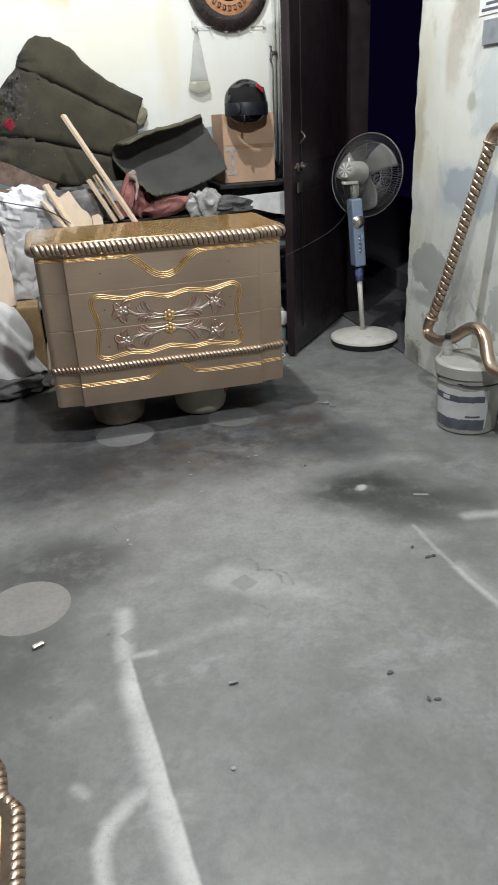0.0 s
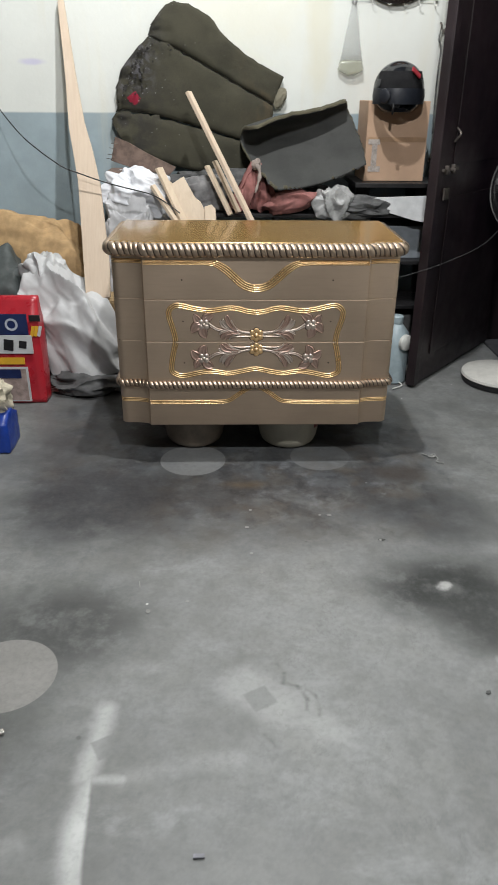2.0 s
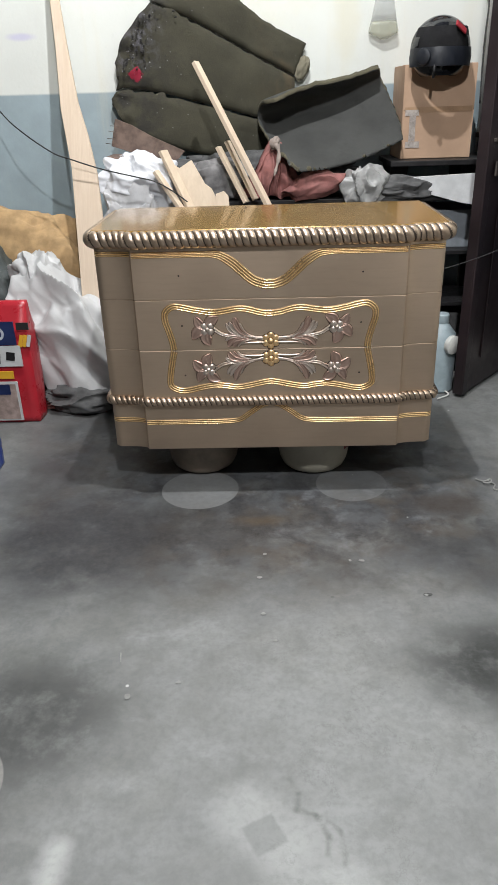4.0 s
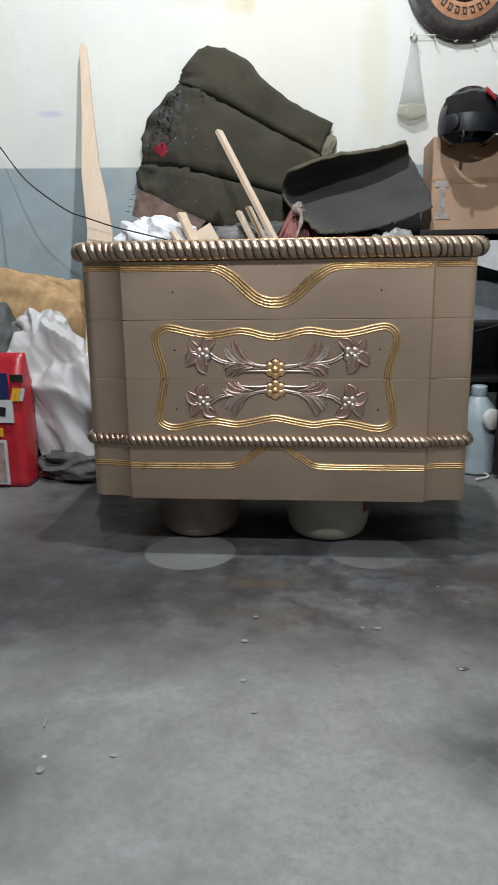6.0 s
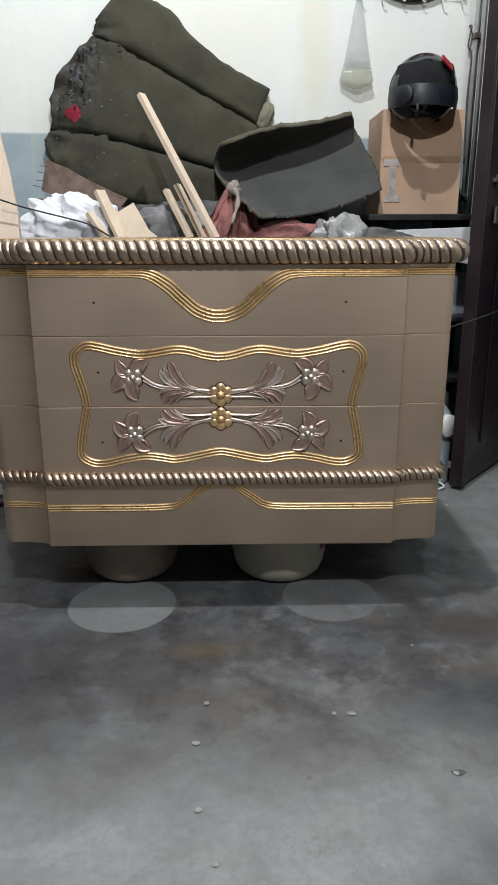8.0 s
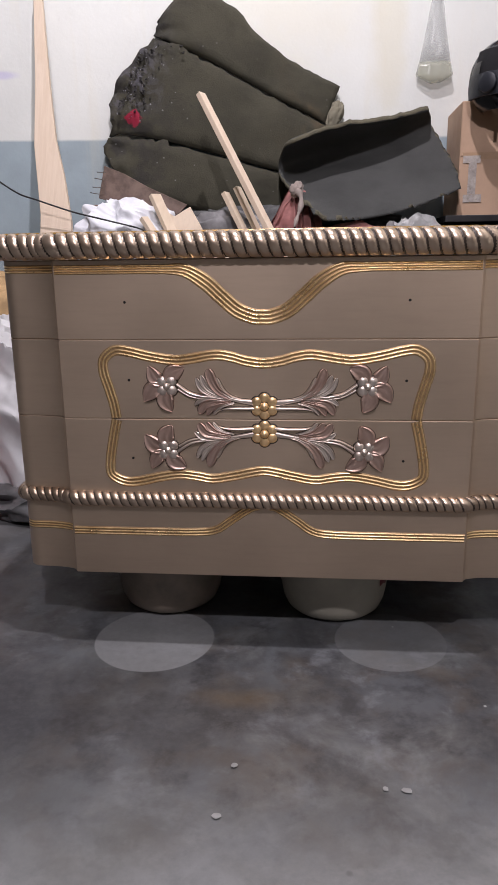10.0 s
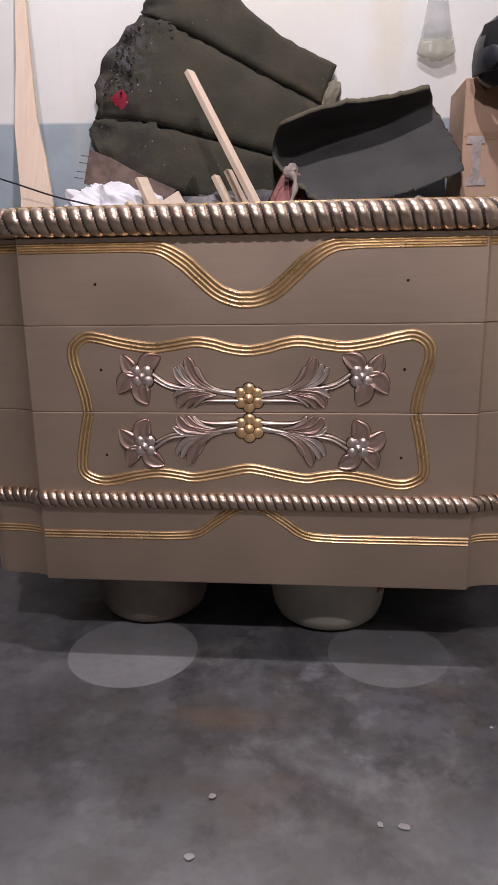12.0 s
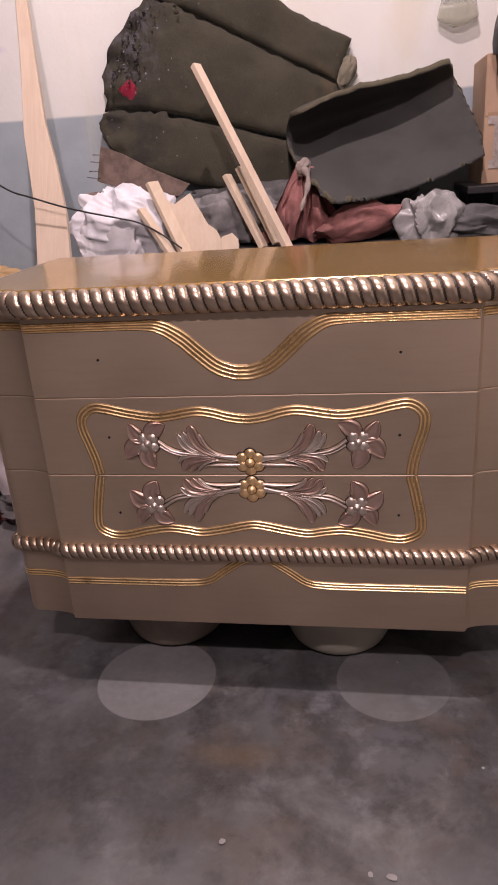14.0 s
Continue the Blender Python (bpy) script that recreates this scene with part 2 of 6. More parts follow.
# ---- materials ----
class Nodes:
    """A short way to write node materials."""

    def __init__(self, name):
        self.mat = bpy.data.materials.new(name)
        self.mat.use_nodes = True
        self.tree = self.mat.node_tree
        self.bsdf = self.tree.nodes["Principled BSDF"]
        self.where = self.add("ShaderNodeTexCoord").outputs["Object"]

    def add(self, kind, **sets):
        node = self.tree.nodes.new(kind)
        for key, value in sets.items():
            if key == "operation":
                node.operation = value
            elif key == "blend_type":
                node.blend_type = value
            elif key == "feature":
                node.feature = value
            elif key == "data_type":
                node.data_type = value
        return node

    def put(self, socket, value):
        if isinstance(value, bpy.types.NodeSocket):
            self.tree.links.new(value, socket)
        elif isinstance(value, (tuple, list)) and len(value) == 3 and socket.type == "RGBA":
            socket.default_value = (*value, 1)
        else:
            socket.default_value = value

    def math(self, op, a, b=0.0, clamp=False):
        node = self.add("ShaderNodeMath", operation=op)
        node.use_clamp = clamp
        self.put(node.inputs[0], a)
        self.put(node.inputs[1], b)
        return node.outputs[0]

    def vec(self, op, a, b=(0, 0, 0)):
        node = self.add("ShaderNodeVectorMath", operation=op)
        self.put(node.inputs[0], a)
        self.put(node.inputs[1], b)
        return node.outputs["Value"] if op in ("DOT_PRODUCT", "LENGTH", "DISTANCE") else node.outputs[0]

    def stretch(self, by):
        return self.vec("MULTIPLY", self.where, by)

    def noise(self, scale, detail=4, rough=0.55, vector=None, distort=0.0):
        node = self.add("ShaderNodeTexNoise")
        self.put(node.inputs["Vector"], vector if vector is not None else self.where)
        node.inputs["Scale"].default_value = scale
        node.inputs["Detail"].default_value = detail
        node.inputs["Roughness"].default_value = rough
        node.inputs["Distortion"].default_value = distort
        return node.outputs[0]

    def cells(self, scale, vector=None, feature="F1"):
        node = self.add("ShaderNodeTexVoronoi", feature=feature)
        self.put(node.inputs["Vector"], vector if vector is not None else self.where)
        node.inputs["Scale"].default_value = scale
        return node.outputs["Distance"]

    def span(self, value, a, b, lo=0.0, hi=1.0):
        node = self.add("ShaderNodeMapRange")
        node.interpolation_type = "SMOOTHSTEP"
        self.put(node.inputs["Value"], value)
        for key, x in (("From Min", a), ("From Max", b), ("To Min", lo), ("To Max", hi)):
            node.inputs[key].default_value = x
        return node.outputs[0]

    def mix(self, factor, a, b, mode="MIX"):
        node = self.add("ShaderNodeMix", data_type="RGBA", blend_type=mode)
        self.put(node.inputs[0], factor)
        self.put(node.inputs[6], a)
        self.put(node.inputs[7], b)
        return node.outputs[2]

    def axis(self, k):
        node = self.add("ShaderNodeSeparateXYZ")
        self.put(node.inputs[0], self.where)
        return node.outputs[k]

    def random(self):
        return self.add("ShaderNodeObjectInfo").outputs["Random"]

    def bump(self, height, strength=0.3, distance=0.01, normal=None):
        node = self.add("ShaderNodeBump")
        node.inputs["Strength"].default_value = strength
        node.inputs["Distance"].default_value = distance
        self.put(node.inputs["Height"], height)
        if normal is not None:
            self.put(node.inputs["Normal"], normal)
        return node.outputs[0]

    def done(self, colour, rough=0.5, metal=0.0, normal=None, **more):
        self.put(self.bsdf.inputs["Base Color"], colour)
        self.put(self.bsdf.inputs["Roughness"], rough)
        self.put(self.bsdf.inputs["Metallic"], metal)
        if normal is not None:
            self.put(self.bsdf.inputs["Normal"], normal)
        for key, value in more.items():
            self.put(self.bsdf.inputs[key.replace("_", " ")], value)
        return self.mat


def plain(name, colour, rough=0.5, metal=0.0, vary=0.15, scale=18, bump=0.15, fine=140, **more):
    """A painted, moulded or woven surface with soft blotches and fine relief."""
    n = Nodes(name)
    blot = n.noise(scale, 5, 0.6)
    tone = n.mix(n.span(blot, 0.3, 0.7), tuple(c * (1 - vary) for c in colour), tuple(min(1, c * (1 + vary)) for c in colour))
    r = n.span(n.noise(scale * 2.3, 4), 0.25, 0.75, max(0.02, rough - 0.08), min(1, rough + 0.08))
    return n.done(tone, r, metal, n.bump(n.noise(fine, 3), bump, 0.002), **more)


def floor_material():
    """Smooth grey screed: trowel clouds, rings and lines left by spraying, paint specks."""
    n = Nodes("screed")
    x, y = n.axis(0), n.axis(1)
    wob = n.math("MULTIPLY", n.math("SUBTRACT", n.noise(7, 5, 0.6), 0.5), 0.10)
    wob2 = n.math("MULTIPLY", n.math("SUBTRACT", n.noise(5.3, 5, 0.6, n.vec("ADD", n.where, (9, 4, 0))), 0.5), 0.12)
    wx, wy = n.math("ADD", x, wob), n.math("ADD", y, wob2)
    sx, sy = n.math("ADD", x, n.math("MULTIPLY", wob, 0.25)), n.math("ADD", y, n.math("MULTIPLY", wob2, 0.25))

    def blot(cx, cy, rx, ry, inner=0.3, outer=1.0, sharp_edge=False):
        px, py = (x, y) if sharp_edge else (wx, wy)
        a = n.math("DIVIDE", n.math("SUBTRACT", px, cx), rx)
        b = n.math("DIVIDE", n.math("SUBTRACT", py, cy), ry)
        d = n.math("SQRT", n.math("ADD", n.math("MULTIPLY", a, a), n.math("MULTIPLY", b, b)))
        return n.span(d, inner, outer, 1, 0)

    def stroke(x0, y0, x1, y1, r0, r1):
        dx, dy = x1 - x0, y1 - y0
        ll = dx * dx + dy * dy
        t = n.math("ADD", n.math("MULTIPLY", n.math("SUBTRACT", sx, x0), dx / ll), n.math("MULTIPLY", n.math("SUBTRACT", sy, y0), dy / ll), clamp=True)
        ex = n.math("SUBTRACT", sx, n.math("ADD", n.math("MULTIPLY", t, dx), x0))
        ey = n.math("SUBTRACT", sy, n.math("ADD", n.math("MULTIPLY", t, dy), y0))
        d = n.math("SQRT", n.math("ADD", n.math("MULTIPLY", ex, ex), n.math("MULTIPLY", ey, ey)))
        return n.span(d, r0, r1, 1, 0)

    cloud = n.noise(1.6, 7, 0.62, distort=0.15)
    cloud2 = n.noise(5.5, 6, 0.65, distort=0.2)
    grain = n.noise(60, 4, 0.7)
    col = n.mix(n.span(cloud, 0.32, 0.68), (0.126, 0.129, 0.124), (0.212, 0.216, 0.208))
    col = n.mix(n.span(cloud2, 0.35, 0.75, 0, 0.55), col, (0.235, 0.243, 0.246))
    cloud3 = n.noise(13, 7, 0.72, distort=0.25)
    col = n.mix(n.span(cloud3, 0.42, 0.64, 0, 0.48), col, (0.110, 0.114, 0.113))
    scuff = n.noise(3.0, 6, 0.7, n.vec("ADD", n.stretch((1.0, 1.6, 1.0)), (15, 9, 0)), 0.2)
    col = n.mix(n.span(scuff, 0.52, 0.72, 0, 0.5), col, (0.30, 0.31, 0.31))
    # broad paler patch that brightens the mid floor
    worn = n.math("MULTIPLY", blot(0.75, 1.95, 0.85, 0.75, 0.2), n.span(cloud2, 0.3, 0.6, 0.15, 0.5))
    col = n.mix(worn, col, (0.265, 0.270, 0.268))
    # dark overspray and plain darker patches round the work places
    # one zone runs on under and behind the chest, painting its shade darker
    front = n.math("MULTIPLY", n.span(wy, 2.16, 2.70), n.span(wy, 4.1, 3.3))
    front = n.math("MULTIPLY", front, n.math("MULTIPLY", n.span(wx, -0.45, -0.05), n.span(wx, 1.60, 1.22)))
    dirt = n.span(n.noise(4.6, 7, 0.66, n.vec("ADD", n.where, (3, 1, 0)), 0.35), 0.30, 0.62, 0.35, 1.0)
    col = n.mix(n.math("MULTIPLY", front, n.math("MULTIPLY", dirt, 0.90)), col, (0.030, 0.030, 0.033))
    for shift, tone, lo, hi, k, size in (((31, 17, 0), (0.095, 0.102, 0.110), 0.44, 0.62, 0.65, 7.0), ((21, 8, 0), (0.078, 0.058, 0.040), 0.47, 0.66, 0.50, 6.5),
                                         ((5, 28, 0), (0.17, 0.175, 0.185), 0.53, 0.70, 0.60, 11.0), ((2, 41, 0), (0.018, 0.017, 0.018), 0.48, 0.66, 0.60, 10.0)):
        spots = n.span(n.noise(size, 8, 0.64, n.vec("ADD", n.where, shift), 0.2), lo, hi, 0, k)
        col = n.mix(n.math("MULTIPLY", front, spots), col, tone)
    col = n.mix(n.math("MULTIPLY", blot(0.60, 2.75, 0.13, 0.055, 0.1), 0.6), col, (0.17, 0.115, 0.060))
    col = n.mix(n.math("MULTIPLY", blot(1.24, 2.84, 0.17, 0.11), 0.7), col, (0.05, 0.038, 0.030))
    ragged = n.span(n.noise(8, 8, 0.72, n.vec("ADD", n.where, (14, 6, 0))), 0.32, 0.56, 0.45, 1.0)
    for cx, cy, rx, ry, k, tone in ((1.22, 2.09, 0.36, 0.24, 0.97, (0.026, 0.028, 0.027)), (1.46, 1.86, 0.36, 0.20, 0.75, (0.050, 0.052, 0.050)), (1.34, 1.95, 0.26, 0.20, 0.85, (0.034, 0.036, 0.035)), (0.05, 1.92, 0.36, 0.32, 0.92, (0.045, 0.046, 0.045)),
                                    (-0.12, 1.55, 0.32, 0.42, 0.75, (0.060, 0.062, 0.058)), (-0.1, 1.0, 0.35, 0.5, 0.45, (0.07, 0.075, 0.066)), (0.45, 2.75, 0.5, 0.18, 0.55, (0.030, 0.027, 0.025)),
                                    (0.02, 2.64, 0.44, 0.44, 0.92, (0.030, 0.030, 0.034)), (-0.15, 3.05, 0.3, 0.3, 0.6, (0.05, 0.05, 0.052)), (1.30, 2.52, 0.30, 0.26, 0.55, (0.042, 0.042, 0.044))):
        col = n.mix(n.math("MULTIPLY", n.math("MULTIPLY", blot(cx, cy, rx, ry, 0.25), k), ragged), col, tone)
    # white overspray: a soft band with one hard edge where a board lay, and fainter strokes
    edge = n.math("SUBTRACT", x, n.math("ADD", n.math("MULTIPLY", n.math("SUBTRACT", 1.37, y), 0.085), 0.222))
    edge = n.math("ADD", edge, n.math("MULTIPLY", wob, 0.15))
    narrow = n.math("MULTIPLY", n.math("MAXIMUM", n.math("SUBTRACT", y, 1.28), 0.0), 0.22)
    band = n.math("MULTIPLY", n.span(n.math("SUBTRACT", edge, narrow), -0.065, -0.004), n.span(edge, 0.004, 0.016, 1, 0))
    band = n.math("MULTIPLY", band, n.math("MULTIPLY", n.span(wy, 1.66, 1.38), n.span(y, -0.6, 0.3)))
    white = n.math("MULTIPLY", band, n.span(cloud2, 0.25, 0.6, 0.6, 1.0))
    for args, k in (((0.205, 0.955, 0.165, 0.935, 0.0, 0.034), 0.55), ((0.165, 0.935, 0.125, 0.900, 0.0, 0.034), 0.7), ((0.125, 0.900, 0.105, 0.850, 0.0, 0.032), 0.8), ((0.105, 0.850, 0.108, 0.62, 0.0, 0.030), 0.75),
                    ((0.225, 1.405, 0.30, 1.407, 0.0, 0.022), 0.5), ((0.30, 1.407, 0.56, 1.46, 0.0, 0.045), 0.16), ((1.288, 1.78, 1.298, 1.50, 0.0, 0.016), 0.35), ((1.298, 1.50, 1.325, 1.25, 0.0, 0.024), 0.6), ((1.315, 1.50, 1.345, 1.25, 0.0, 0.05), 0.25),
                    ((1.50, 1.77, 1.62, 1.75, 0.0, 0.045), 0.55), ((0.58, 1.68, 0.68, 1.60, 0.02, 0.10), 0.30), ((0.70, 1.62, 0.78, 1.52, 0.0, 0.09), 0.25), ((0.235, 1.605, 0.214, 1.413, 0.0, 0.046), 0.6), ((0.03, 1.21, 0.10, 1.25, 0.0, 0.045), 0.16),
                    ((0.062, 1.015, 0.078, 0.99, 0.0, 0.026), 0.4), ((1.40, 1.98, 1.44, 1.965, 0.0, 0.012), 0.6), ((1.45, 2.30, 1.60, 2.25, 0.0, 0.07), 0.12)):
        white = n.math("MAXIMUM", white, n.math("MULTIPLY", stroke(*args), k))
    white = n.math("MULTIPLY", white, n.span(grain, 0.2, 0.6, 0.8, 1))
    col = n.mix(n.math("MULTIPLY", white, 0.88), col, (0.54, 0.55, 0.54))
    # clean rings where tubs stood while things were sprayed
    for cx, cy, r, k, tone in ((-0.055, 1.735, 0.137, 0.9, (0.245, 0.238, 0.225)), (0.387, 2.972, 0.140, 0.65, (0.24, 0.245, 0.243)), (0.930, 2.998, 0.128, 0.45, (0.21, 0.215, 0.213))):
        ring = blot(cx, cy, r, r, 0.97, 1.0, True)
        col = n.mix(n.math("MULTIPLY", ring, k), col, n.mix(n.span(cloud2, 0.3, 0.7), tuple(c * 0.85 for c in tone), tone))
    # square marks pressed into the screed
    for cx, cy, s, turn in ((0.622, 1.640, 0.034, 0.5), (0.250, 1.495, 0.030, 0.5)):
        a = n.math("ABSOLUTE", n.math("ADD", n.math("MULTIPLY", n.math("SUBTRACT", x, cx), math.cos(turn)), n.math("MULTIPLY", n.math("SUBTRACT", y, cy), math.sin(turn))))
        b = n.math("ABSOLUTE", n.math("SUBTRACT", n.math("MULTIPLY", n.math("SUBTRACT", y, cy), math.cos(turn)), n.math("MULTIPLY", n.math("SUBTRACT", x, cx), math.sin(turn))))
        col = n.mix(n.math("MULTIPLY", n.span(n.math("MAXIMUM", a, b), s * 0.85, s * 1.1, 1, 0), 0.65), col, (0.17, 0.175, 0.172))
    col = n.mix(blot(1.219, 2.104, 0.036, 0.028, 0.3, 1.0), col, (0.38, 0.38, 0.37))
    # paint specks, drips and hairline cracks
    for args in ((0.672, 1.765, 0.690, 1.730), (0.690, 1.730, 0.683, 1.694), (0.683, 1.694, 0.722, 1.681), (0.722, 1.681, 0.766, 1.645), (0.766, 1.645, 0.771, 1.584),
                 (0.722, 1.681, 0.741, 1.632), (0.741, 1.632, 0.735, 1.600), (0.600, 1.536, 0.628, 1.524), (0.628, 1.524, 0.653, 1.495), (0.102, 1.971, 0.132, 1.925), (0.132, 1.925, 0.148, 1.873), (0.148, 1.873, 0.22, 1.819)):
        col = n.mix(n.math("MULTIPLY", stroke(*args, 0.0, 0.010), n.span(cloud3, 0.40, 0.58, 0.05, 0.5)), col, (0.10, 0.102, 0.099))
    speck = n.span(n.cells(4.6), 0.012, 0.026, 1, 0)
    col = n.mix(n.math("MULTIPLY", speck, 0.75), col, (0.62, 0.62, 0.60))
    speck2 = n.span(n.cells(6, n.vec("ADD", n.where, (5.2, 3.7, 0))), 0.02, 0.05, 1, 0)
    col = n.mix(n.math("MULTIPLY", speck2, 0.6), col, (0.07, 0.07, 0.07))
    vein = n.math("MULTIPLY", n.span(n.math("ABSOLUTE", n.math("SUBTRACT", n.noise(2.2, 7, 0.72, n.vec("ADD", n.where, (40, 2, 0)), 0.4), 0.5)), 0.0, 0.007, 1, 0), n.span(cloud, 0.44, 0.56))
    col = n.mix(n.math("MULTIPLY", vein, 0.25), col, (0.09, 0.09, 0.09))
    col = n.mix(n.span(grain, 0.35, 0.75, 0, 0.28), col, (0.09, 0.092, 0.092))
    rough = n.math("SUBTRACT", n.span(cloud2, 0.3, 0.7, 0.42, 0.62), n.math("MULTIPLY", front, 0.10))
    height = n.math("ADD", n.math("MULTIPLY", grain, 0.25), n.math("MULTIPLY", cloud2, 0.8))
    return n.done(col, rough, 0, n.bump(height, 0.18, 0.004), Specular_IOR_Level=0.42)


def wall_material(name, top, dado, line, soft, dirt, patches):
    """Old distemper: a pale upper part over a blue dado, with damp streaks and worn patches."""
    n = Nodes(name)
    z = n.axis(2)
    wob = n.math("MULTIPLY", n.math("SUBTRACT", n.noise(6, 5), 0.5), soft)
    cut = n.span(n.math("ADD", z, wob), line - 0.004 - soft * 0.2, line + 0.004 + soft * 0.2)
    cloud = n.noise(2.3, 6, 0.6)
    up = n.mix(n.span(cloud, 0.3, 0.7), tuple(c * 0.93 for c in top), top)
    low = n.mix(n.span(n.noise(5, 6, 0.6), 0.3, 0.7), tuple(c * 0.85 for c in dado), dado)
    col = n.mix(cut, low, up)
    streak = n.noise(1.0, 5, 0.6, n.stretch((7.0, 7.0, 0.55)))
    col = n.mix(n.span(streak, 0.52, 0.75, 0, dirt), col, (0.62, 0.56, 0.40))
    grime = n.noise(2.6, 7, 0.68, n.vec("ADD", n.where, (11, 5, 3)), 0.5)
    col = n.mix(n.span(grime, 0.56, 0.72, 0, patches), col, (0.30, 0.30, 0.28))
    fleck = n.span(n.noise(38, 4, 0.7), 0.62, 0.72, 0, 0.25 * dirt)
    col = n.mix(fleck, col, (0.35, 0.33, 0.29))
    return n, col


def back_wall_material():
    n, col = wall_material("distemper_back", (0.66, 0.675, 0.635), (0.305, 0.375, 0.405), 1.300, 0.01, 0.30, 0.06)
    x, z = n.axis(0), n.axis(2)

    def stain(cx, cz, rx, rz, tone, k):
        a = n.math("DIVIDE", n.math("SUBTRACT", x, cx), rx)
        b = n.math("DIVIDE", n.math("SUBTRACT", z, cz), rz)
        d = n.math("ADD", n.math("SQRT", n.math("ADD", n.math("MULTIPLY", a, a), n.math("MULTIPLY", b, b))), n.math("MULTIPLY", n.math("SUBTRACT", n.noise(9, 5), 0.5), 0.9))
        return n.mix(n.span(d, 0.3, 1.0, k, 0), col, tone)

    col = stain(0.45, 2.07, 0.05, 0.17, (0.44, 0.29, 0.14), 0.8)
    col = stain(0.40, 1.98, 0.10, 0.06, (0.56, 0.45, 0.30), 0.55)
    col = stain(0.62, 1.9, 0.5, 0.5, (0.66, 0.63, 0.50), 0.40)
    col = stain(1.02, 1.75, 0.10, 0.55, (0.60, 0.57, 0.44), 0.5)
    col = stain(0.20, 2.02, 0.16, 0.10, (0.58, 0.54, 0.42), 0.4)
    col = stain(-0.445, 1.532, 0.085, 0.022, (0.45, 0.42, 0.62), 0.6)
    col = stain(-0.75, 1.95, 0.12, 0.1, (0.6, 0.55, 0.42), 0.35)
    return n.done(col, 0.75, 0, n.bump(n.math("ADD", n.noise(14, 6), n.math("MULTIPLY", n.noise(90, 3), 0.3)), 0.25, 0.006))


def right_wall_material():
    n, col = wall_material("distemper_right", (0.64, 0.655, 0.61), (0.58, 0.60, 0.57), 1.0, 0.4, 0.45, 0.35)
    y, z = n.axis(1), n.axis(2)
    peel = n.noise(5.2, 6, 0.62, n.vec("ADD", n.where, (2, 7, 1)), 0.6)
    low = n.span(z, 0.95, 0.15)
    bare = n.math("MULTIPLY", n.span(peel, 0.53, 0.565), low)
    blue = n.math("MULTIPLY", n.math("MULTIPLY", n.span(n.math("ABSOLUTE", n.math("SUBTRACT", y, 3.08)), 0.10, 0.2, 1, 0), n.span(n.math("ABSOLUTE", n.math("SUBTRACT", z, 0.98)), 0.08, 0.16, 1, 0)), 0.5)
    col = n.mix(blue, col, (0.36, 0.42, 0.47))
    spot = n.span(n.noise(3.4, 6, 0.65, n.vec("ADD", n.where, (7, 3, 2)), 0.6), 0.57, 0.68, 0, 0.5)
    col = n.mix(spot, col, (0.36, 0.37, 0.36))
    col = n.mix(n.math("MULTIPLY", bare, 0.75), col, (0.24, 0.245, 0.235))
    yellow = n.math("MULTIPLY", n.span(n.noise(3.1, 5, 0.6, n.vec("ADD", n.where, (1, 1, 9))), 0.45, 0.65), n.span(y, 3.1, 3.5))
    col = n.mix(n.math("MULTIPLY", yellow, 0.4), col, (0.54, 0.50, 0.34))
    brown = n.math("MULTIPLY", n.span(z, 1.35, 1.9), n.span(n.noise(2.6, 6, 0.66, n.stretch((1, 2.2, 0.9))), 0.50, 0.66))
    col = n.mix(n.math("MULTIPLY", brown, 0.55), col, (0.32, 0.25, 0.17))
    rag = n.math("MULTIPLY", n.math("SUBTRACT", n.noise(7.5, 6, 0.65, n.vec("ADD", n.where, (3, 8, 4)), 0.3), 0.5), 1.3)

    def stain(cy, cz, ry, rz, tone, k, soft=0.5):
        a = n.math("DIVIDE", n.math("SUBTRACT", y, cy), ry)
        b = n.math("DIVIDE", n.math("SUBTRACT", z, cz), rz)
        d = n.math("ADD", n.math("SQRT", n.math("ADD", n.math("MULTIPLY", a, a), n.math("MULTIPLY", b, b))), rag)
        return n.mix(n.span(d, 1.0 - soft, 1.0, k, 0), col, tone)

    for cy, cz, ry, rz, tone, k, soft in ((3.07, 1.78, 0.16, 0.22, (0.24, 0.205, 0.165), 0.65, 0.8), (3.17, 1.58, 0.12, 0.26, (0.40, 0.36, 0.31), 0.6, 0.8), (2.78, 1.42, 0.24, 0.36, (0.40, 0.46, 0.48), 0.7, 0.5),
                                          (2.90, 0.99, 0.30, 0.11, (0.31, 0.36, 0.40), 0.85, 0.25), (2.99, 1.37, 0.055, 0.06, (0.30, 0.33, 0.27), 0.7, 0.6), (3.47, 1.22, 0.09, 0.34, (0.42, 0.39, 0.27), 0.75, 0.7),
                                          (3.28, 0.57, 0.20, 0.13, (0.26, 0.27, 0.265), 0.8, 0.12), (3.26, 0.40, 0.26, 0.06, (0.27, 0.275, 0.26), 0.7, 0.5), (2.95, 0.48, 0.12, 0.20, (0.30, 0.30, 0.275), 0.7, 0.6),
                                          (3.42, 0.05, 0.14, 0.10, (0.16, 0.155, 0.145), 0.8, 0.6), (2.80, 0.12, 0.5, 0.14, (0.22, 0.22, 0.205), 0.6, 0.7)):
        col = stain(cy, cz, ry, rz, tone, k, soft)
    h = n.math("ADD", n.math("MULTIPLY", n.noise(12, 6), 1.0), n.math("MULTIPLY", bare, -0.5))
    return n.done(col, 0.8, 0, n.bump(h, 0.5, 0.01))


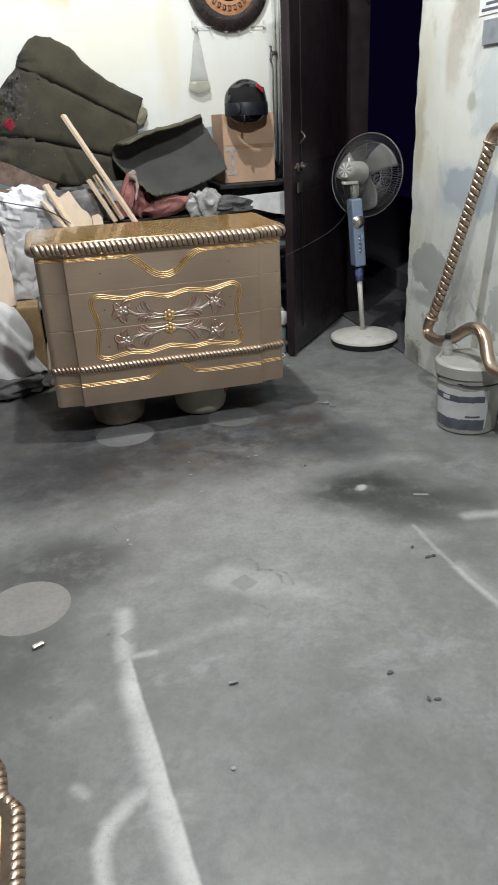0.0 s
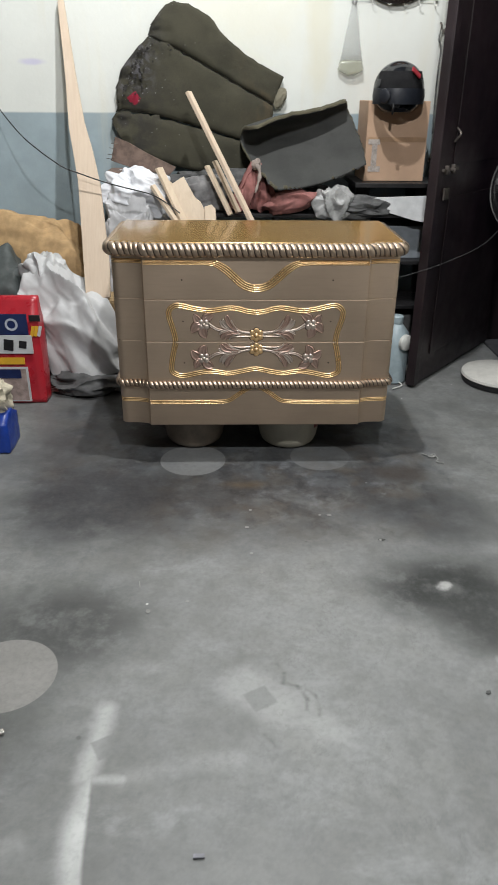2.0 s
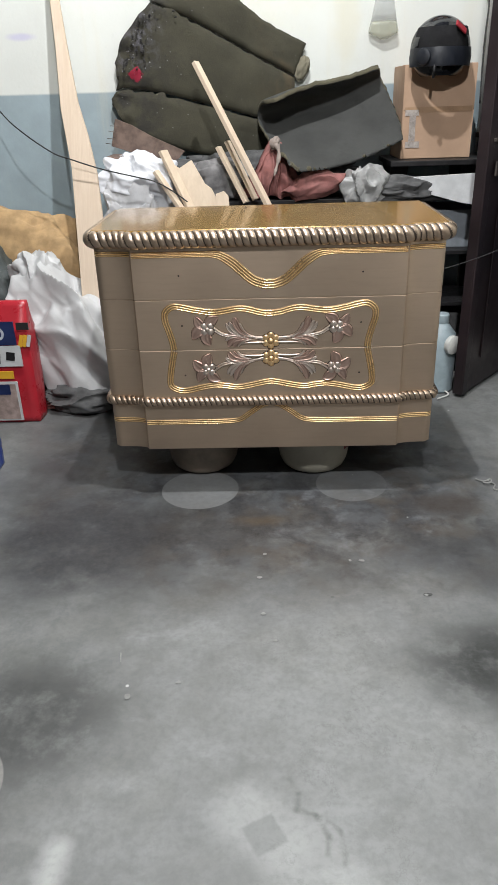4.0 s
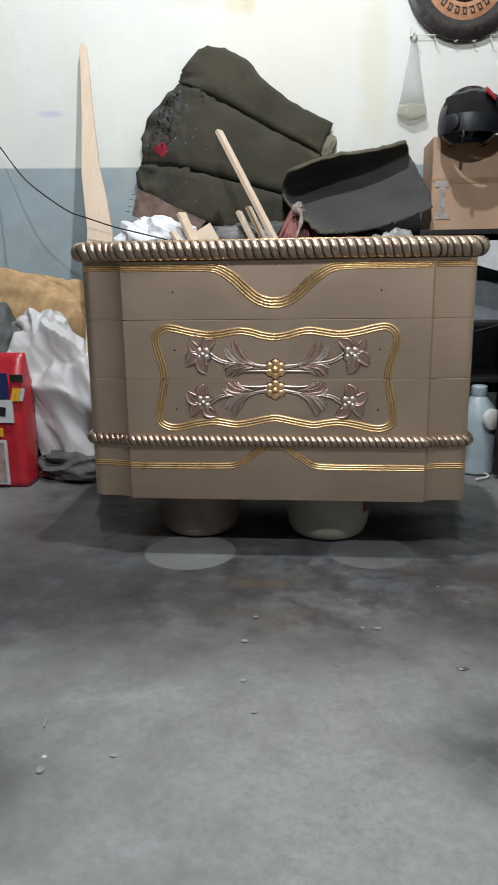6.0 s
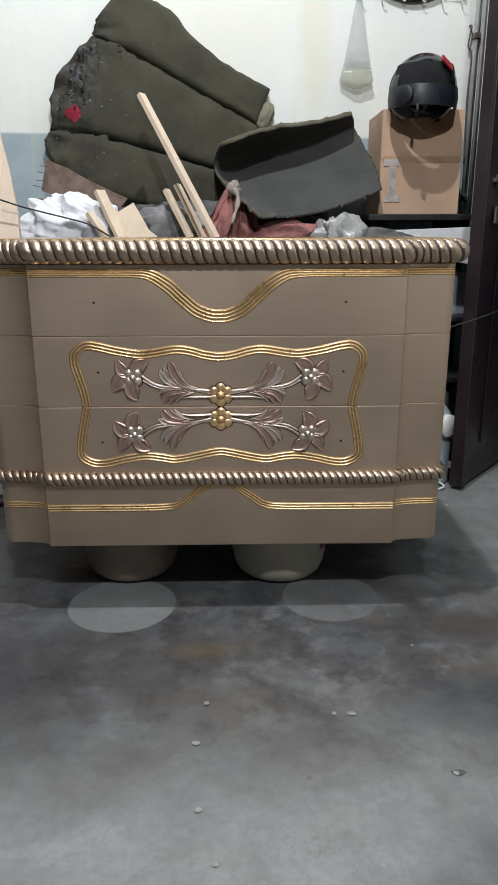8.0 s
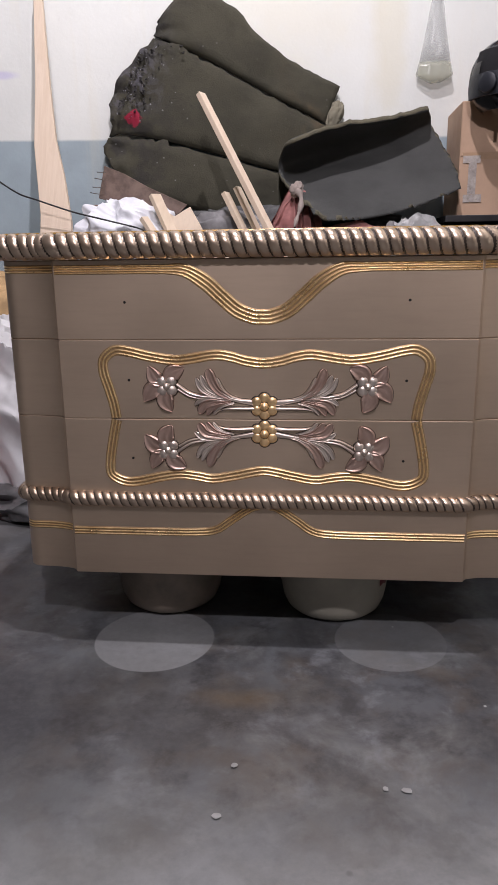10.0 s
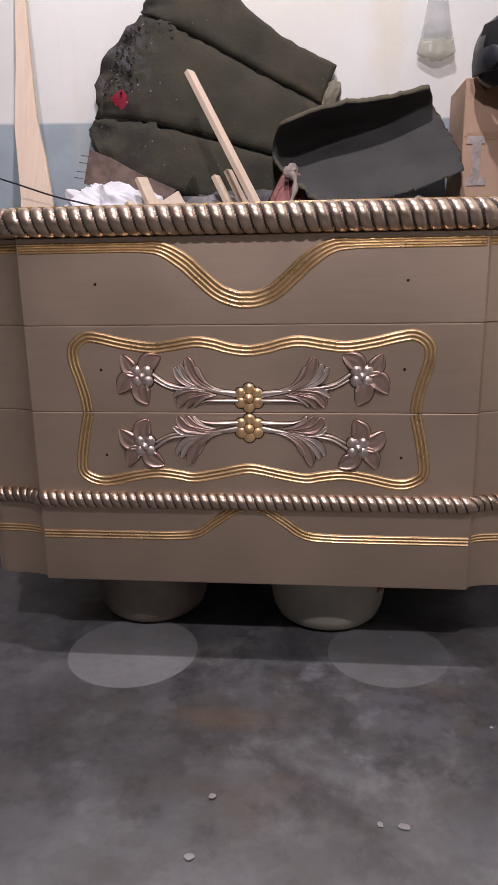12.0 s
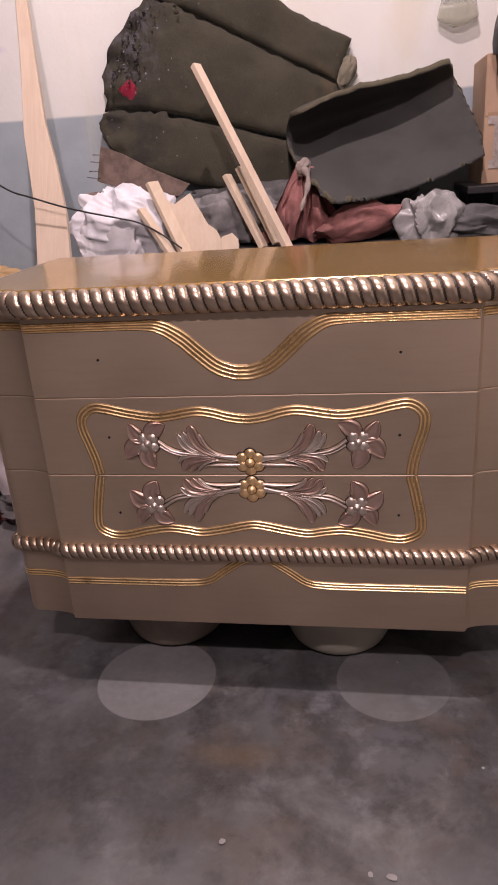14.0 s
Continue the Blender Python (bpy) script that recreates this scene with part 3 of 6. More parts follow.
def wood_material(name, light, dark, axis=(1, 1, 1), rough=0.6):
    n = Nodes(name)
    g = n.noise(9, 6, 0.6, n.stretch(axis), 1.6)
    fine = n.noise(46, 4, 0.6, n.stretch(axis))
    col = n.mix(n.span(g, 0.35, 0.65), light, dark)
    col = n.mix(n.span(fine, 0.45, 0.75, 0, 0.18), col, tuple(c * 0.75 for c in dark))
    col = n.mix(n.math("MULTIPLY", n.random(), 0.2), col, tuple(min(1, c * 1.15) for c in light))
    return n.done(col, rough, 0, n.bump(fine, 0.2, 0.002))


def bronze_paint():
    """Bronze-taupe pearl lacquer sprayed on board: faint brush grain, orange peel."""
    n = Nodes("bronze_lacquer")
    grain = n.noise(12, 5, 0.6, n.stretch((1.0, 1.0, 9.0)))
    blot = n.noise(4, 5, 0.6)
    col = n.mix(n.span(blot, 0.3, 0.7), (0.508, 0.396, 0.300), (0.575, 0.450, 0.344))
    col = n.mix(n.span(grain, 0.4, 0.75, 0, 0.07), col, (0.24, 0.19, 0.15))
    flake = n.noise(900, 1)
    r = n.span(blot, 0.3, 0.7, 0.51, 0.57)
    h = n.math("ADD", n.math("MULTIPLY", grain, 0.7), n.math("MULTIPLY", n.noise(220, 2), 0.35))
    return n.done(col, r, 0.94, n.bump(n.math("ADD", h, n.math("MULTIPLY", flake, 0.12)), 0.03, 0.002))


def leaf_metal(name, light, dark, rough=0.3, metal=0.85):
    """Metallic paint rubbed over a darker ground."""
    n = Nodes(name)
    wear = n.noise(16, 4, 0.6)
    col = n.mix(n.span(wear, 0.25, 0.6), dark, light)
    r = n.span(n.noise(24, 4), 0.3, 0.7, rough - 0.05, rough + 0.08)
    return n.done(col, r, metal, n.bump(n.noise(120, 2), 0.02, 0.001))


def foam_material(name, a, b, c, rough=0.9):
    """Old felted mat: dusty, mottled and pilled."""
    n = Nodes(name)
    cloud = n.noise(4.5, 6, 0.62)
    col = n.mix(n.span(cloud, 0.3, 0.68), a, b)
    col = n.mix(n.span(n.noise(11, 6, 0.7, n.vec("ADD", n.where, (4, 4, 4)), 0.5), 0.55, 0.72, 0, 0.5), col, c)
    pill = n.noise(210, 3, 0.7)
    col = n.mix(n.span(pill, 0.45, 0.8, 0, 0.4), col, tuple(0.6 * k for k in a))
    return n, col, pill


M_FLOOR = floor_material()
M_BACK = back_wall_material()
M_RIGHT = right_wall_material()
# unseen walls and ceiling: kept very dark so little light bounces back
M_WALL = wall_material("unseen_wall_dark", (0.050, 0.048, 0.044), (0.035, 0.040, 0.042), 1.305, 0.02, 0.35, 0.2)
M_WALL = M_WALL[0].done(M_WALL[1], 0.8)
M_SOUTH = wall_material("unseen_south_dark", (0.16, 0.155, 0.145), (0.09, 0.105, 0.11), 1.305, 0.02, 0.3, 0.1)
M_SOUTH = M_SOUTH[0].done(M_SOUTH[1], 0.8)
M_CEIL = plain("ceiling_unseen_dark", (0.08, 0.077, 0.07), 0.9)
M_NIGHT = plain("night_ground", (0.06, 0.06, 0.065), 0.8, bump=0.4)
M_BRONZE = bronze_paint()
M_ROPE = leaf_metal("rope_bronze", (0.47, 0.365, 0.280), (0.37, 0.275, 0.20), 0.33, 0.92)
M_DARK_LINE = plain("dark_line", (0.040, 0.026, 0.018), 0.55, 0.1)
M_GOLD = leaf_metal("gold_line", (1.0, 0.735, 0.40), (0.92, 0.63, 0.31), 0.31, 0.94)
M_WASH = leaf_metal("gold_wash", (0.44, 0.285, 0.150), (0.37, 0.235, 0.118), 0.42, 0.8)
M_KNOB = leaf_metal("gold_knob", (0.90, 0.62, 0.33), (0.76, 0.50, 0.25), 0.34, 0.85)
M_SILVER = leaf_metal("silver_carving", (0.70, 0.605, 0.535), (0.54, 0.44, 0.375), 0.38, 0.9)
M_COPPER = leaf_metal("copper_carving", (0.54, 0.380, 0.315), (0.43, 0.285, 0.225), 0.39, 0.85)
M_HOLE = plain("dark_hole", (0.01, 0.008, 0.006), 0.9)
M_PINE = wood_material("raw_pine", (0.60, 0.485, 0.375), (0.56, 0.44, 0.33), (5, 0.4, 0.4))
M_PINE_X = wood_material("raw_pine_offcut", (0.64, 0.525, 0.40), (0.58, 0.465, 0.345), (2.2, 0.6, 0.8))
M_CARD = plain("cardboard", (0.43, 0.285, 0.19), 0.75, vary=0.09, scale=7, bump=0.1)
M_CARD_OLD = plain("old_cardboard", (0.15, 0.105, 0.085), 0.9, vary=0.35)
M_SACK = plain("woven_white_sack", (0.52, 0.52, 0.52), 0.55, vary=0.12, scale=6, bump=0.3, fine=260)
M_FILM = plain("dusty_film", (0.30, 0.30, 0.295), 0.3, vary=0.2)
M_WHITE_CLOTH = plain("white_cloth", (0.66, 0.67, 0.70), 0.8, vary=0.1, bump=0.3)
M_RED_CLOTH = plain("faded_red_cloth", (0.25, 0.105, 0.095), 0.85, vary=0.3, bump=0.3)
M_GREY_CLOTH = plain("grey_cloth", (0.085, 0.085, 0.085), 0.9, vary=0.3)
M_JUTE = plain("ochre_sacking", (0.44, 0.29, 0.145), 0.9, vary=0.2, bump=0.5, fine=320)
M_STEEL = plain("black_steel", (0.018, 0.017, 0.018), 0.5, 0.3, vary=0.3)
M_DOOR = plain("dark_door_paint", (0.015, 0.0095, 0.011), 0.42, 0.0, vary=0.35, scale=5)
M_IRON = plain("worn_iron", (0.16, 0.14, 0.125), 0.45, 0.8, vary=0.3)
M_TUB = plain("cream_tub", (0.36, 0.335, 0.27), 0.45, vary=0.12, scale=9)
M_TUB_DIRTY = plain("dirty_tub", (0.20, 0.16, 0.125), 0.5, vary=0.25, scale=9)
M_BUCKET = plain("grey_plastic", (0.31, 0.31, 0.285), 0.45, vary=0.12, scale=9)
M_LABEL = plain("label_white", (0.54, 0.55, 0.55), 0.5, vary=0.08)
M_LABEL_DARK = plain("label_dark", (0.09, 0.10, 0.125), 0.5, vary=0.2)
M_FAN_WHITE = plain("fan_white", (0.58, 0.57, 0.53), 0.4, vary=0.08)
M_FAN_GREY = plain("fan_grey", (0.33, 0.33, 0.30), 0.45, vary=0.12)
M_FAN_BLUE = plain("fan_blue", (0.20, 0.265, 0.36), 0.4, vary=0.08)
M_FAN_DEEP = plain("fan_deep_blue", (0.12, 0.16, 0.36), 0.4, vary=0.08)
M_CHROME = plain("chrome", (0.60, 0.58, 0.54), 0.22, 0.9, vary=0.1)
M_WIRE = plain("cage_wire", (0.17, 0.17, 0.165), 0.4, 0.5, vary=0.1)
M_RUBBER = plain("black_rubber", (0.012, 0.012, 0.013), 0.6, vary=0.3)
M_BLADE = plain("fan_blade_plastic", (0.20, 0.20, 0.195), 0.35, vary=0.1)
M_RED = plain("red_pack", (0.44, 0.020, 0.032), 0.32, vary=0.12, scale=9)
M_NAVY = plain("navy_print", (0.012, 0.022, 0.085), 0.35, vary=0.2)
M_YELLOW = plain("yellow_print", (0.72, 0.40, 0.03), 0.4, vary=0.1)
M_BLACK = plain("black_print", (0.012, 0.012, 0.014), 0.4, vary=0.2)
M_PICTURE = plain("picture_print", (0.34, 0.26, 0.235), 0.4, vary=0.3, scale=30)
M_BLUEBAG = plain("blue_pack", (0.010, 0.045, 0.30), 0.35, vary=0.2)
M_CREAM = plain("cream_crumple", (0.52, 0.47, 0.36), 0.8, vary=0.2)
M_JUG = plain("pale_blue_plastic", (0.32, 0.39, 0.42), 0.4, vary=0.12)
M_HELMET = plain("helmet_shell", (0.008, 0.009, 0.012), 0.14, vary=0.2, bump=0.02)
M_HELMET_BAND = plain("helmet_band", (0.010, 0.012, 0.017), 0.42, vary=0.2)
M_INSIDE = plain("helmet_inside", (0.005, 0.005, 0.006), 0.95)
M_LINING = plain("helmet_red_lining", (0.30, 0.02, 0.03), 0.7)
M_CLOCK_DARK = plain("clock_dark_frame", (0.016, 0.012, 0.011), 0.3, vary=0.2)
M_CLOCK_WOOD = wood_material("clock_wood", (0.40, 0.205, 0.105), (0.29, 0.135, 0.065), (1, 1, 1), 0.4)
M_CLOCK_FACE = plain("clock_face", (0.70, 0.72, 0.72), 0.35, vary=0.04)
M_PAPER = plain("paper", (0.60, 0.61, 0.61), 0.8, vary=0.1)
M_GREY_PANEL = plain("grey_panel", (0.20, 0.22, 0.24), 0.6, vary=0.15)
M_CABLE = plain("black_cable", (0.012, 0.012, 0.012), 0.5)
M_CRUMB = plain("dark_crumb", (0.030, 0.028, 0.026), 0.95, vary=0.5)
M_DIRT = plain("grey_dirt", (0.075, 0.076, 0.074), 0.9, vary=0.3)
M_LINT = plain("pale_lint", (0.20, 0.20, 0.22), 0.9, vary=0.3)
M_FLAKE = plain("dull_flake", (0.24, 0.24, 0.23), 0.8, vary=0.2)
M_OCHRE_CARD = plain("ochre_card", (0.30, 0.205, 0.105), 0.85, vary=0.3, scale=8)
M_PIPE = plain("white_pipe", (0.60, 0.60, 0.57), 0.4, vary=0.12)

def glossy_top():
    """Clear-coated bronze-gold top: it mirrors the wall softly."""
    n = Nodes("top_lacquer")
    blot = n.noise(3.5, 5, 0.6)
    grain = n.noise(10, 5, 0.6, n.stretch((1, 8, 8)))
    col = n.mix(n.span(blot, 0.3, 0.7), (0.29, 0.168, 0.046), (0.35, 0.208, 0.064))
    col = n.mix(n.span(grain, 0.45, 0.75, 0, 0.2), col, (0.14, 0.08, 0.03))
    return n.done(col, n.span(blot, 0.3, 0.7, 0.19, 0.24), 0.35, None, Coat_Weight=0.4, Coat_Roughness=0.08)


def clear_material(name, tint, rough=0.1):
    """Thin clear plastic, half glass and half film."""
    n = Nodes(name)
    n.put(n.bsdf.inputs["Alpha"], 0.35)
    return n.done(tint, n.span(n.noise(30, 4), 0.3, 0.7, rough, rough + 0.2), 0, n.bump(n.noise(45, 4), 0.5, 0.004))


def lit_material(name, colour, strength):
    n = Nodes(name)
    n.put(n.bsdf.inputs["Emission Color"], colour)
    n.bsdf.inputs["Emission Strength"].default_value = strength
    return n.done((0.8, 0.8, 0.8), 0.4)


M_TOP = glossy_top()
M_CLEAR = clear_material("clear_bag", (0.55, 0.57, 0.55))
M_WATER = clear_material("bag_water", (0.47, 0.48, 0.38), 0.08)
M_WATER.node_tree.nodes["Principled BSDF"].inputs["Alpha"].default_value = 0.45
M_SKY = lit_material("night_sky", (0.24, 0.12, 1.0), 0.007)
M_SKY.node_tree.nodes["Principled BSDF"].inputs["Base Color"].default_value = (0, 0, 0, 1)
M_SKY.node_tree.nodes["Principled BSDF"].inputs["Specular IOR Level"].default_value = 0.0
M_BULB = lit_material("bulb_glow", (1.0, 0.97, 0.92), 30.0)

n_, c_, p_ = foam_material("olive_felt", (0.031, 0.029, 0.018), (0.051, 0.047, 0.030), (0.022, 0.020, 0.015))
frost = n_.math("MULTIPLY", n_.span(n_.noise(17, 6, 0.75, distort=1.0), 0.46, 0.60), n_.span(n_.axis(0), 0.24, 0.04))
c_ = n_.mix(n_.math("MULTIPLY", n_.math("MULTIPLY", frost, n_.span(n_.axis(2), 1.36, 1.44)), 0.8), c_, (0.088, 0.084, 0.098))
soot = n_.math("MULTIPLY", n_.span(n_.noise(9, 6, 0.7, n_.vec("ADD", n_.where, (3, 2, 8)), 0.4), 0.42, 0.6), n_.span(n_.axis(0), 0.30, 0.02))
c_ = n_.mix(n_.math("MULTIPLY", soot, 0.7), c_, (0.014, 0.013, 0.014))
lint = n_.math("MULTIPLY", n_.span(n_.cells(26), 0.05, 0.11, 1, 0), n_.span(n_.noise(7, 4), 0.45, 0.6))
c_ = n_.mix(n_.math("MULTIPLY", lint, n_.span(n_.axis(0), 0.45, 0.0, 0.15, 0.8)), c_, (0.34, 0.34, 0.35))
tint = n_.math("MULTIPLY", n_.span(n_.math("ADD", n_.vec("DISTANCE", n_.vec("MULTIPLY", n_.where, (0.8, 1, 1)), (0.042, 4.380, 1.366)), n_.math("MULTIPLY", n_.math("SUBTRACT", n_.noise(30, 4), 0.5), 0.05)), 0.026, 0.033, 1, 0), n_.span(n_.noise(30, 3), 0.15, 0.3))
c_ = n_.mix(tint, c_, (0.27, 0.012, 0.035))
rustline = n_.math("MULTIPLY", n_.span(n_.noise(6, 5, 0.6, distort=0.6), 0.5, 0.7, 0, 0.6), n_.span(n_.axis(0), 0.55, 0.75))
c_ = n_.mix(rustline, c_, (0.085, 0.060, 0.032))
M_FELT = n_.done(c_, 0.92, 0, n_.bump(n_.math("ADD", p_, n_.math("MULTIPLY", n_.noise(55, 5, 0.75), 1.0)), 0.45, 0.005))
n_, c_, p_ = foam_material("grey_felt", (0.035, 0.036, 0.034), (0.053, 0.054, 0.051), (0.026, 0.026, 0.025))
M_FELT_GREY = n_.done(c_, 0.9, 0, n_.bump(n_.math("ADD", p_, n_.noise(30, 5, 0.7)), 0.5, 0.005))
n_, c_, p_ = foam_material("felt_edge", (0.075, 0.066, 0.042), (0.110, 0.098, 0.062), (0.04, 0.036, 0.026))
M_FELT_EDGE = n_.done(c_, 0.95, 0, n_.bump(p_, 0.8, 0.006))

# ---- the room ----
CEIL = 3.75
BACK_SLOPE = 0.12
RIGHT = 2.12
DOOR0, DOOR1 = 3.54, 4.58


def wall_y(x):
    """The face of the back wall, which is not square to the room."""
    return 4.40 + BACK_SLOPE * (x + 0.30)


WALL_TURN = pose(0, 0, 0, 0, 0, math.degrees(math.atan(BACK_SLOPE)))


def ground_sheet():
    """The screed, a fine grid so that it can dip a little."""
    verts, faces = [], []
    xs = [lerp(-2.2, 2.3, i / 60) for i in range(61)]
    ys = [lerp(-2.4, 4.8, i / 90) for i in range(91)]
    for yy in ys:
        for xx in xs:
            verts.append((xx, yy, -0.003 + 0.003 * noise.noise((xx * 1.1, yy * 1.1, 3.0))))
    w = len(xs)
    for j in range(len(ys) - 1):
        for i in range(w - 1):
            faces.append((j * w + i, j * w + i + 1, (j + 1) * w + i + 1, (j + 1) * w + i))
    return mesh_of(verts, faces)


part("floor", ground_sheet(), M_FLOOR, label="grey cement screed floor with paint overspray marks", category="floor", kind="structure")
part("ground", boxes((-60, -60, -0.2, 60, 60, -0.02), bevel=0), M_NIGHT, label="dark ground outside the workshop at night", category="ground", kind="structure")
part("wall_north", slab([(-2.4, wall_y(-2.4)), (2.32, wall_y(2.32)), (2.32, wall_y(2.32) + 0.2), (-2.4, wall_y(-2.4) + 0.2)], CEIL, (0, 0, 1), (0, 0, 0), (1, 0, 0), (0, 1, 0), 0), M_BACK, label="cream wall with a pale blue dado and damp stains", category="wall", kind="structure")
# sides never in view close the room; their dark paint cuts the bounce
part("wall_west", boxes((-2.4, -2.6, 0, -2.2, wall_y(-2.2) - 0.002, CEIL), bevel=0), M_WALL, label="unseen dark wall that keeps bounced light low", category="wall", kind="structure")
part("wall_south", boxes((-2.198, -2.6, 0, 2.32, -2.4, CEIL), bevel=0), M_SOUTH, label="unseen rear wall with a dado, darkened to cut bounced light", category="wall", kind="structure")
part("ceiling", boxes((-2.4, -2.6, CEIL, 2.32, wall_y(2.32) + 0.2, CEIL + 0.15), bevel=0), M_CEIL, label="unseen ceiling, dark so that it throws back little light", category="ceiling", kind="structure")


def rough_wall():
    """The wall with the doorway: its end by the door is chipped plaster."""
    verts, faces = [], []
    zs = [lerp(0, 2.12, i / 90) for i in range(91)]
    ring = 7
    for zz in zs:
        chip = 0.016 * noise.noise((0.3, 1.7, zz * 9)) + 0.009 * noise.noise((5.3, 1.7, zz * 31))
        c2 = 0.012 * noise.noise((9.3, 2.7, zz * 14))
        end = DOOR0 + chip
        for px, py in ((RIGHT, 1.752), (RIGHT, 2.4), (RIGHT, end - 0.05), (RIGHT + 0.004, end - 0.012 + c2), (RIGHT + 0.02, end), (RIGHT + 0.2, end), (RIGHT + 0.2, 1.752)):
            verts.append((px, py, zz))
    for i in range(len(zs) - 1):
        for k in range(ring):
            l = (k + 1) % ring
            faces.append((i * ring + k, i * ring + l, (i + 1) * ring + l, (i + 1) * ring + k))
    faces += [tuple(range(ring)), tuple((len(zs) - 1) * ring + k for k in range(ring))]
    return sharp(mesh_of(verts, faces), 30)


part("wall_east", rough_wall(), M_RIGHT, label="peeling whitewashed wall with grey damp patches", category="wall", kind="structure")
# unseen rear length, split off in dark paint to cut fill light
part("wall_east_rear", boxes((RIGHT, -2.398, 0, RIGHT + 0.2, 1.75, CEIL - 0.002), bevel=0), M_WALL, label="unseen dark wall that keeps bounced light low", category="wall", kind="structure")
part("backdrop_night", boxes((6.0, -12, -0.02, 6.1, 30, 14), bevel=0), M_SKY, label="plain dark blue night sky", category="sky", kind="structure")
part("wall_east_lintel", boxes((RIGHT, 1.752, 2.122, RIGHT + 0.2, wall_y(RIGHT) - 0.002, CEIL - 0.002), bevel=0), M_RIGHT, label="whitewashed wall over the doorway", category="wall", kind="structure")
part("wall_east_jamb", boxes((RIGHT, DOOR1, 0, RIGHT + 0.2, wall_y(RIGHT) - 0.002, 2.12), bevel=0), M_DOOR, label="narrow dark painted door jamb", category="wall", kind="structure")
part("trim_threshold", boxes((RIGHT + 0.02, DOOR0 + 0.02, -0.02, RIGHT + 0.2, DOOR1, 0.012), bevel=0.004), M_NIGHT, label="worn cement threshold", category="threshold", kind="structure")
part("outdoor_ledge", boxes((2.9, 2.4, -0.02, 3.3, 8.0, 0.14), bevel=0.01), M_NIGHT, label="low dark cement ledge outside", category="ledge", kind="structure")

# the open door leaf, hinged at the far jamb
door = thing("door_1", (RIGHT, DOOR1 - 0.03, 0), "dark brown painted steel door standing open", "door", kind="structure")
HINGE, FREE = Vector((RIGHT + 0.02, DOOR1 - 0.02, 0)), Vector((1.492, 3.785, 0))
along = (FREE - HINGE).normalized()
angle = math.degrees(math.atan2(along.y, along.x))
LEAF = (FREE - HINGE).length


def on_door(me):
    return turned(me, pose(HINGE.x, HINGE.y, 0, 0, 0, angle))


part("leaf", on_door(boxes((0, -0.02, 0.012, LEAF, 0.02, 2.08), bevel=0.003)), M_DOOR, door)
for z0, z1 in ((0.15, 0.95), (1.10, 1.95)):
    part("panel", on_door(boxes((0.10, 0.0225, z0, LEAF - 0.16, 0.028, z1), bevel=0.002)), M_DOOR, door)
part("edge_strip", on_door(boxes((LEAF - 0.045, 0.021, 0.014, LEAF + 0.004, 0.030, 2.078), bevel=0.003)), M_DOOR, door)
bolt = part("bolt", on_door(boxes((LEAF - 0.20, 0.030, 1.075, LEAF - 0.03, 0.042, 1.088), (LEAF - 0.15, 0.030, 1.062, LEAF - 0.13, 0.047, 1.101), (LEAF - 0.08, 0.030, 1.062, LEAF - 0.06, 0.047, 1.101), bevel=0.002)), M_IRON, door, "worn iron sliding bolt")
part("bolt_knob", on_door(boxes((LEAF - 0.11, 0.040, 1.076, LEAF - 0.098, 0.068, 1.088), bevel=0.003)), M_IRON, bolt)
part("lock_plate", on_door(boxes((LEAF - 0.13, 0.030, 0.945, LEAF - 0.07, 0.038, 1.0), bevel=0.003)), M_IRON, door)
part("pull_handle", tube(smooth_line([on for on in [(HINGE + along * (LEAF - 0.13) + Vector((0, 0, 1.20)) + Vector((along.y, -along.x, 0)) * -0.03), (HINGE + along * (LEAF - 0.125) + Vector((0, 0, 1.235)) + Vector((along.y, -along.x, 0)) * -0.06), (HINGE + along * (LEAF - 0.15) + Vector((0, 0, 1.26)) + Vector((along.y, -along.x, 0)) * -0.03)]], 8), 0.005), M_IRON, door)

# electric conduit and pull cord by the door
conduit = thing("wall_conduit", (1.70, wall_y(1.70), 1.0), "white plastic conduit with dark clips on the wall", "conduit")
part("pipe", tube([(1.70, wall_y(1.70) - 0.012, 0.98), (1.70, wall_y(1.70) - 0.012, 3.7)], 0.011), M_PIPE, conduit)
part("pipe", tube([(1.728, wall_y(1.70) - 0.010, 0.98), (1.728, wall_y(1.70) - 0.010, 3.7)], 0.008), M_PIPE, conduit)
for cz in (1.06, 1.70):
    part("clip", boxes((1.685, wall_y(1.70) - 0.028, cz - 0.012, 1.715, wall_y(1.70) - 0.001, cz + 0.012), bevel=0.004), M_IRON, conduit)
cord = thing("pull_cord", (1.675, wall_y(1.70), 1.7), "frayed grey cord hanging from a hook on the wall", "cord")
part("hook", tube(smooth_line([(1.672, wall_y(1.70) - 0.001, 1.74), (1.672, wall_y(1.70) - 0.03, 1.735), (1.672, wall_y(1.70) - 0.03, 1.71)], 6), 0.004), M_IRON, cord)
part("string", tube(smooth_line([(1.672, wall_y(1.70) - 0.03, 1.72), (1.665, wall_y(1.70) - 0.03, 1.66), (1.683, wall_y(1.70) - 0.025, 1.62), (1.680, wall_y(1.70) - 0.02, 1.45), (1.688, wall_y(1.70) - 0.02, 1.2)], 8), 0.0035), M_GREY_CLOTH, cord)

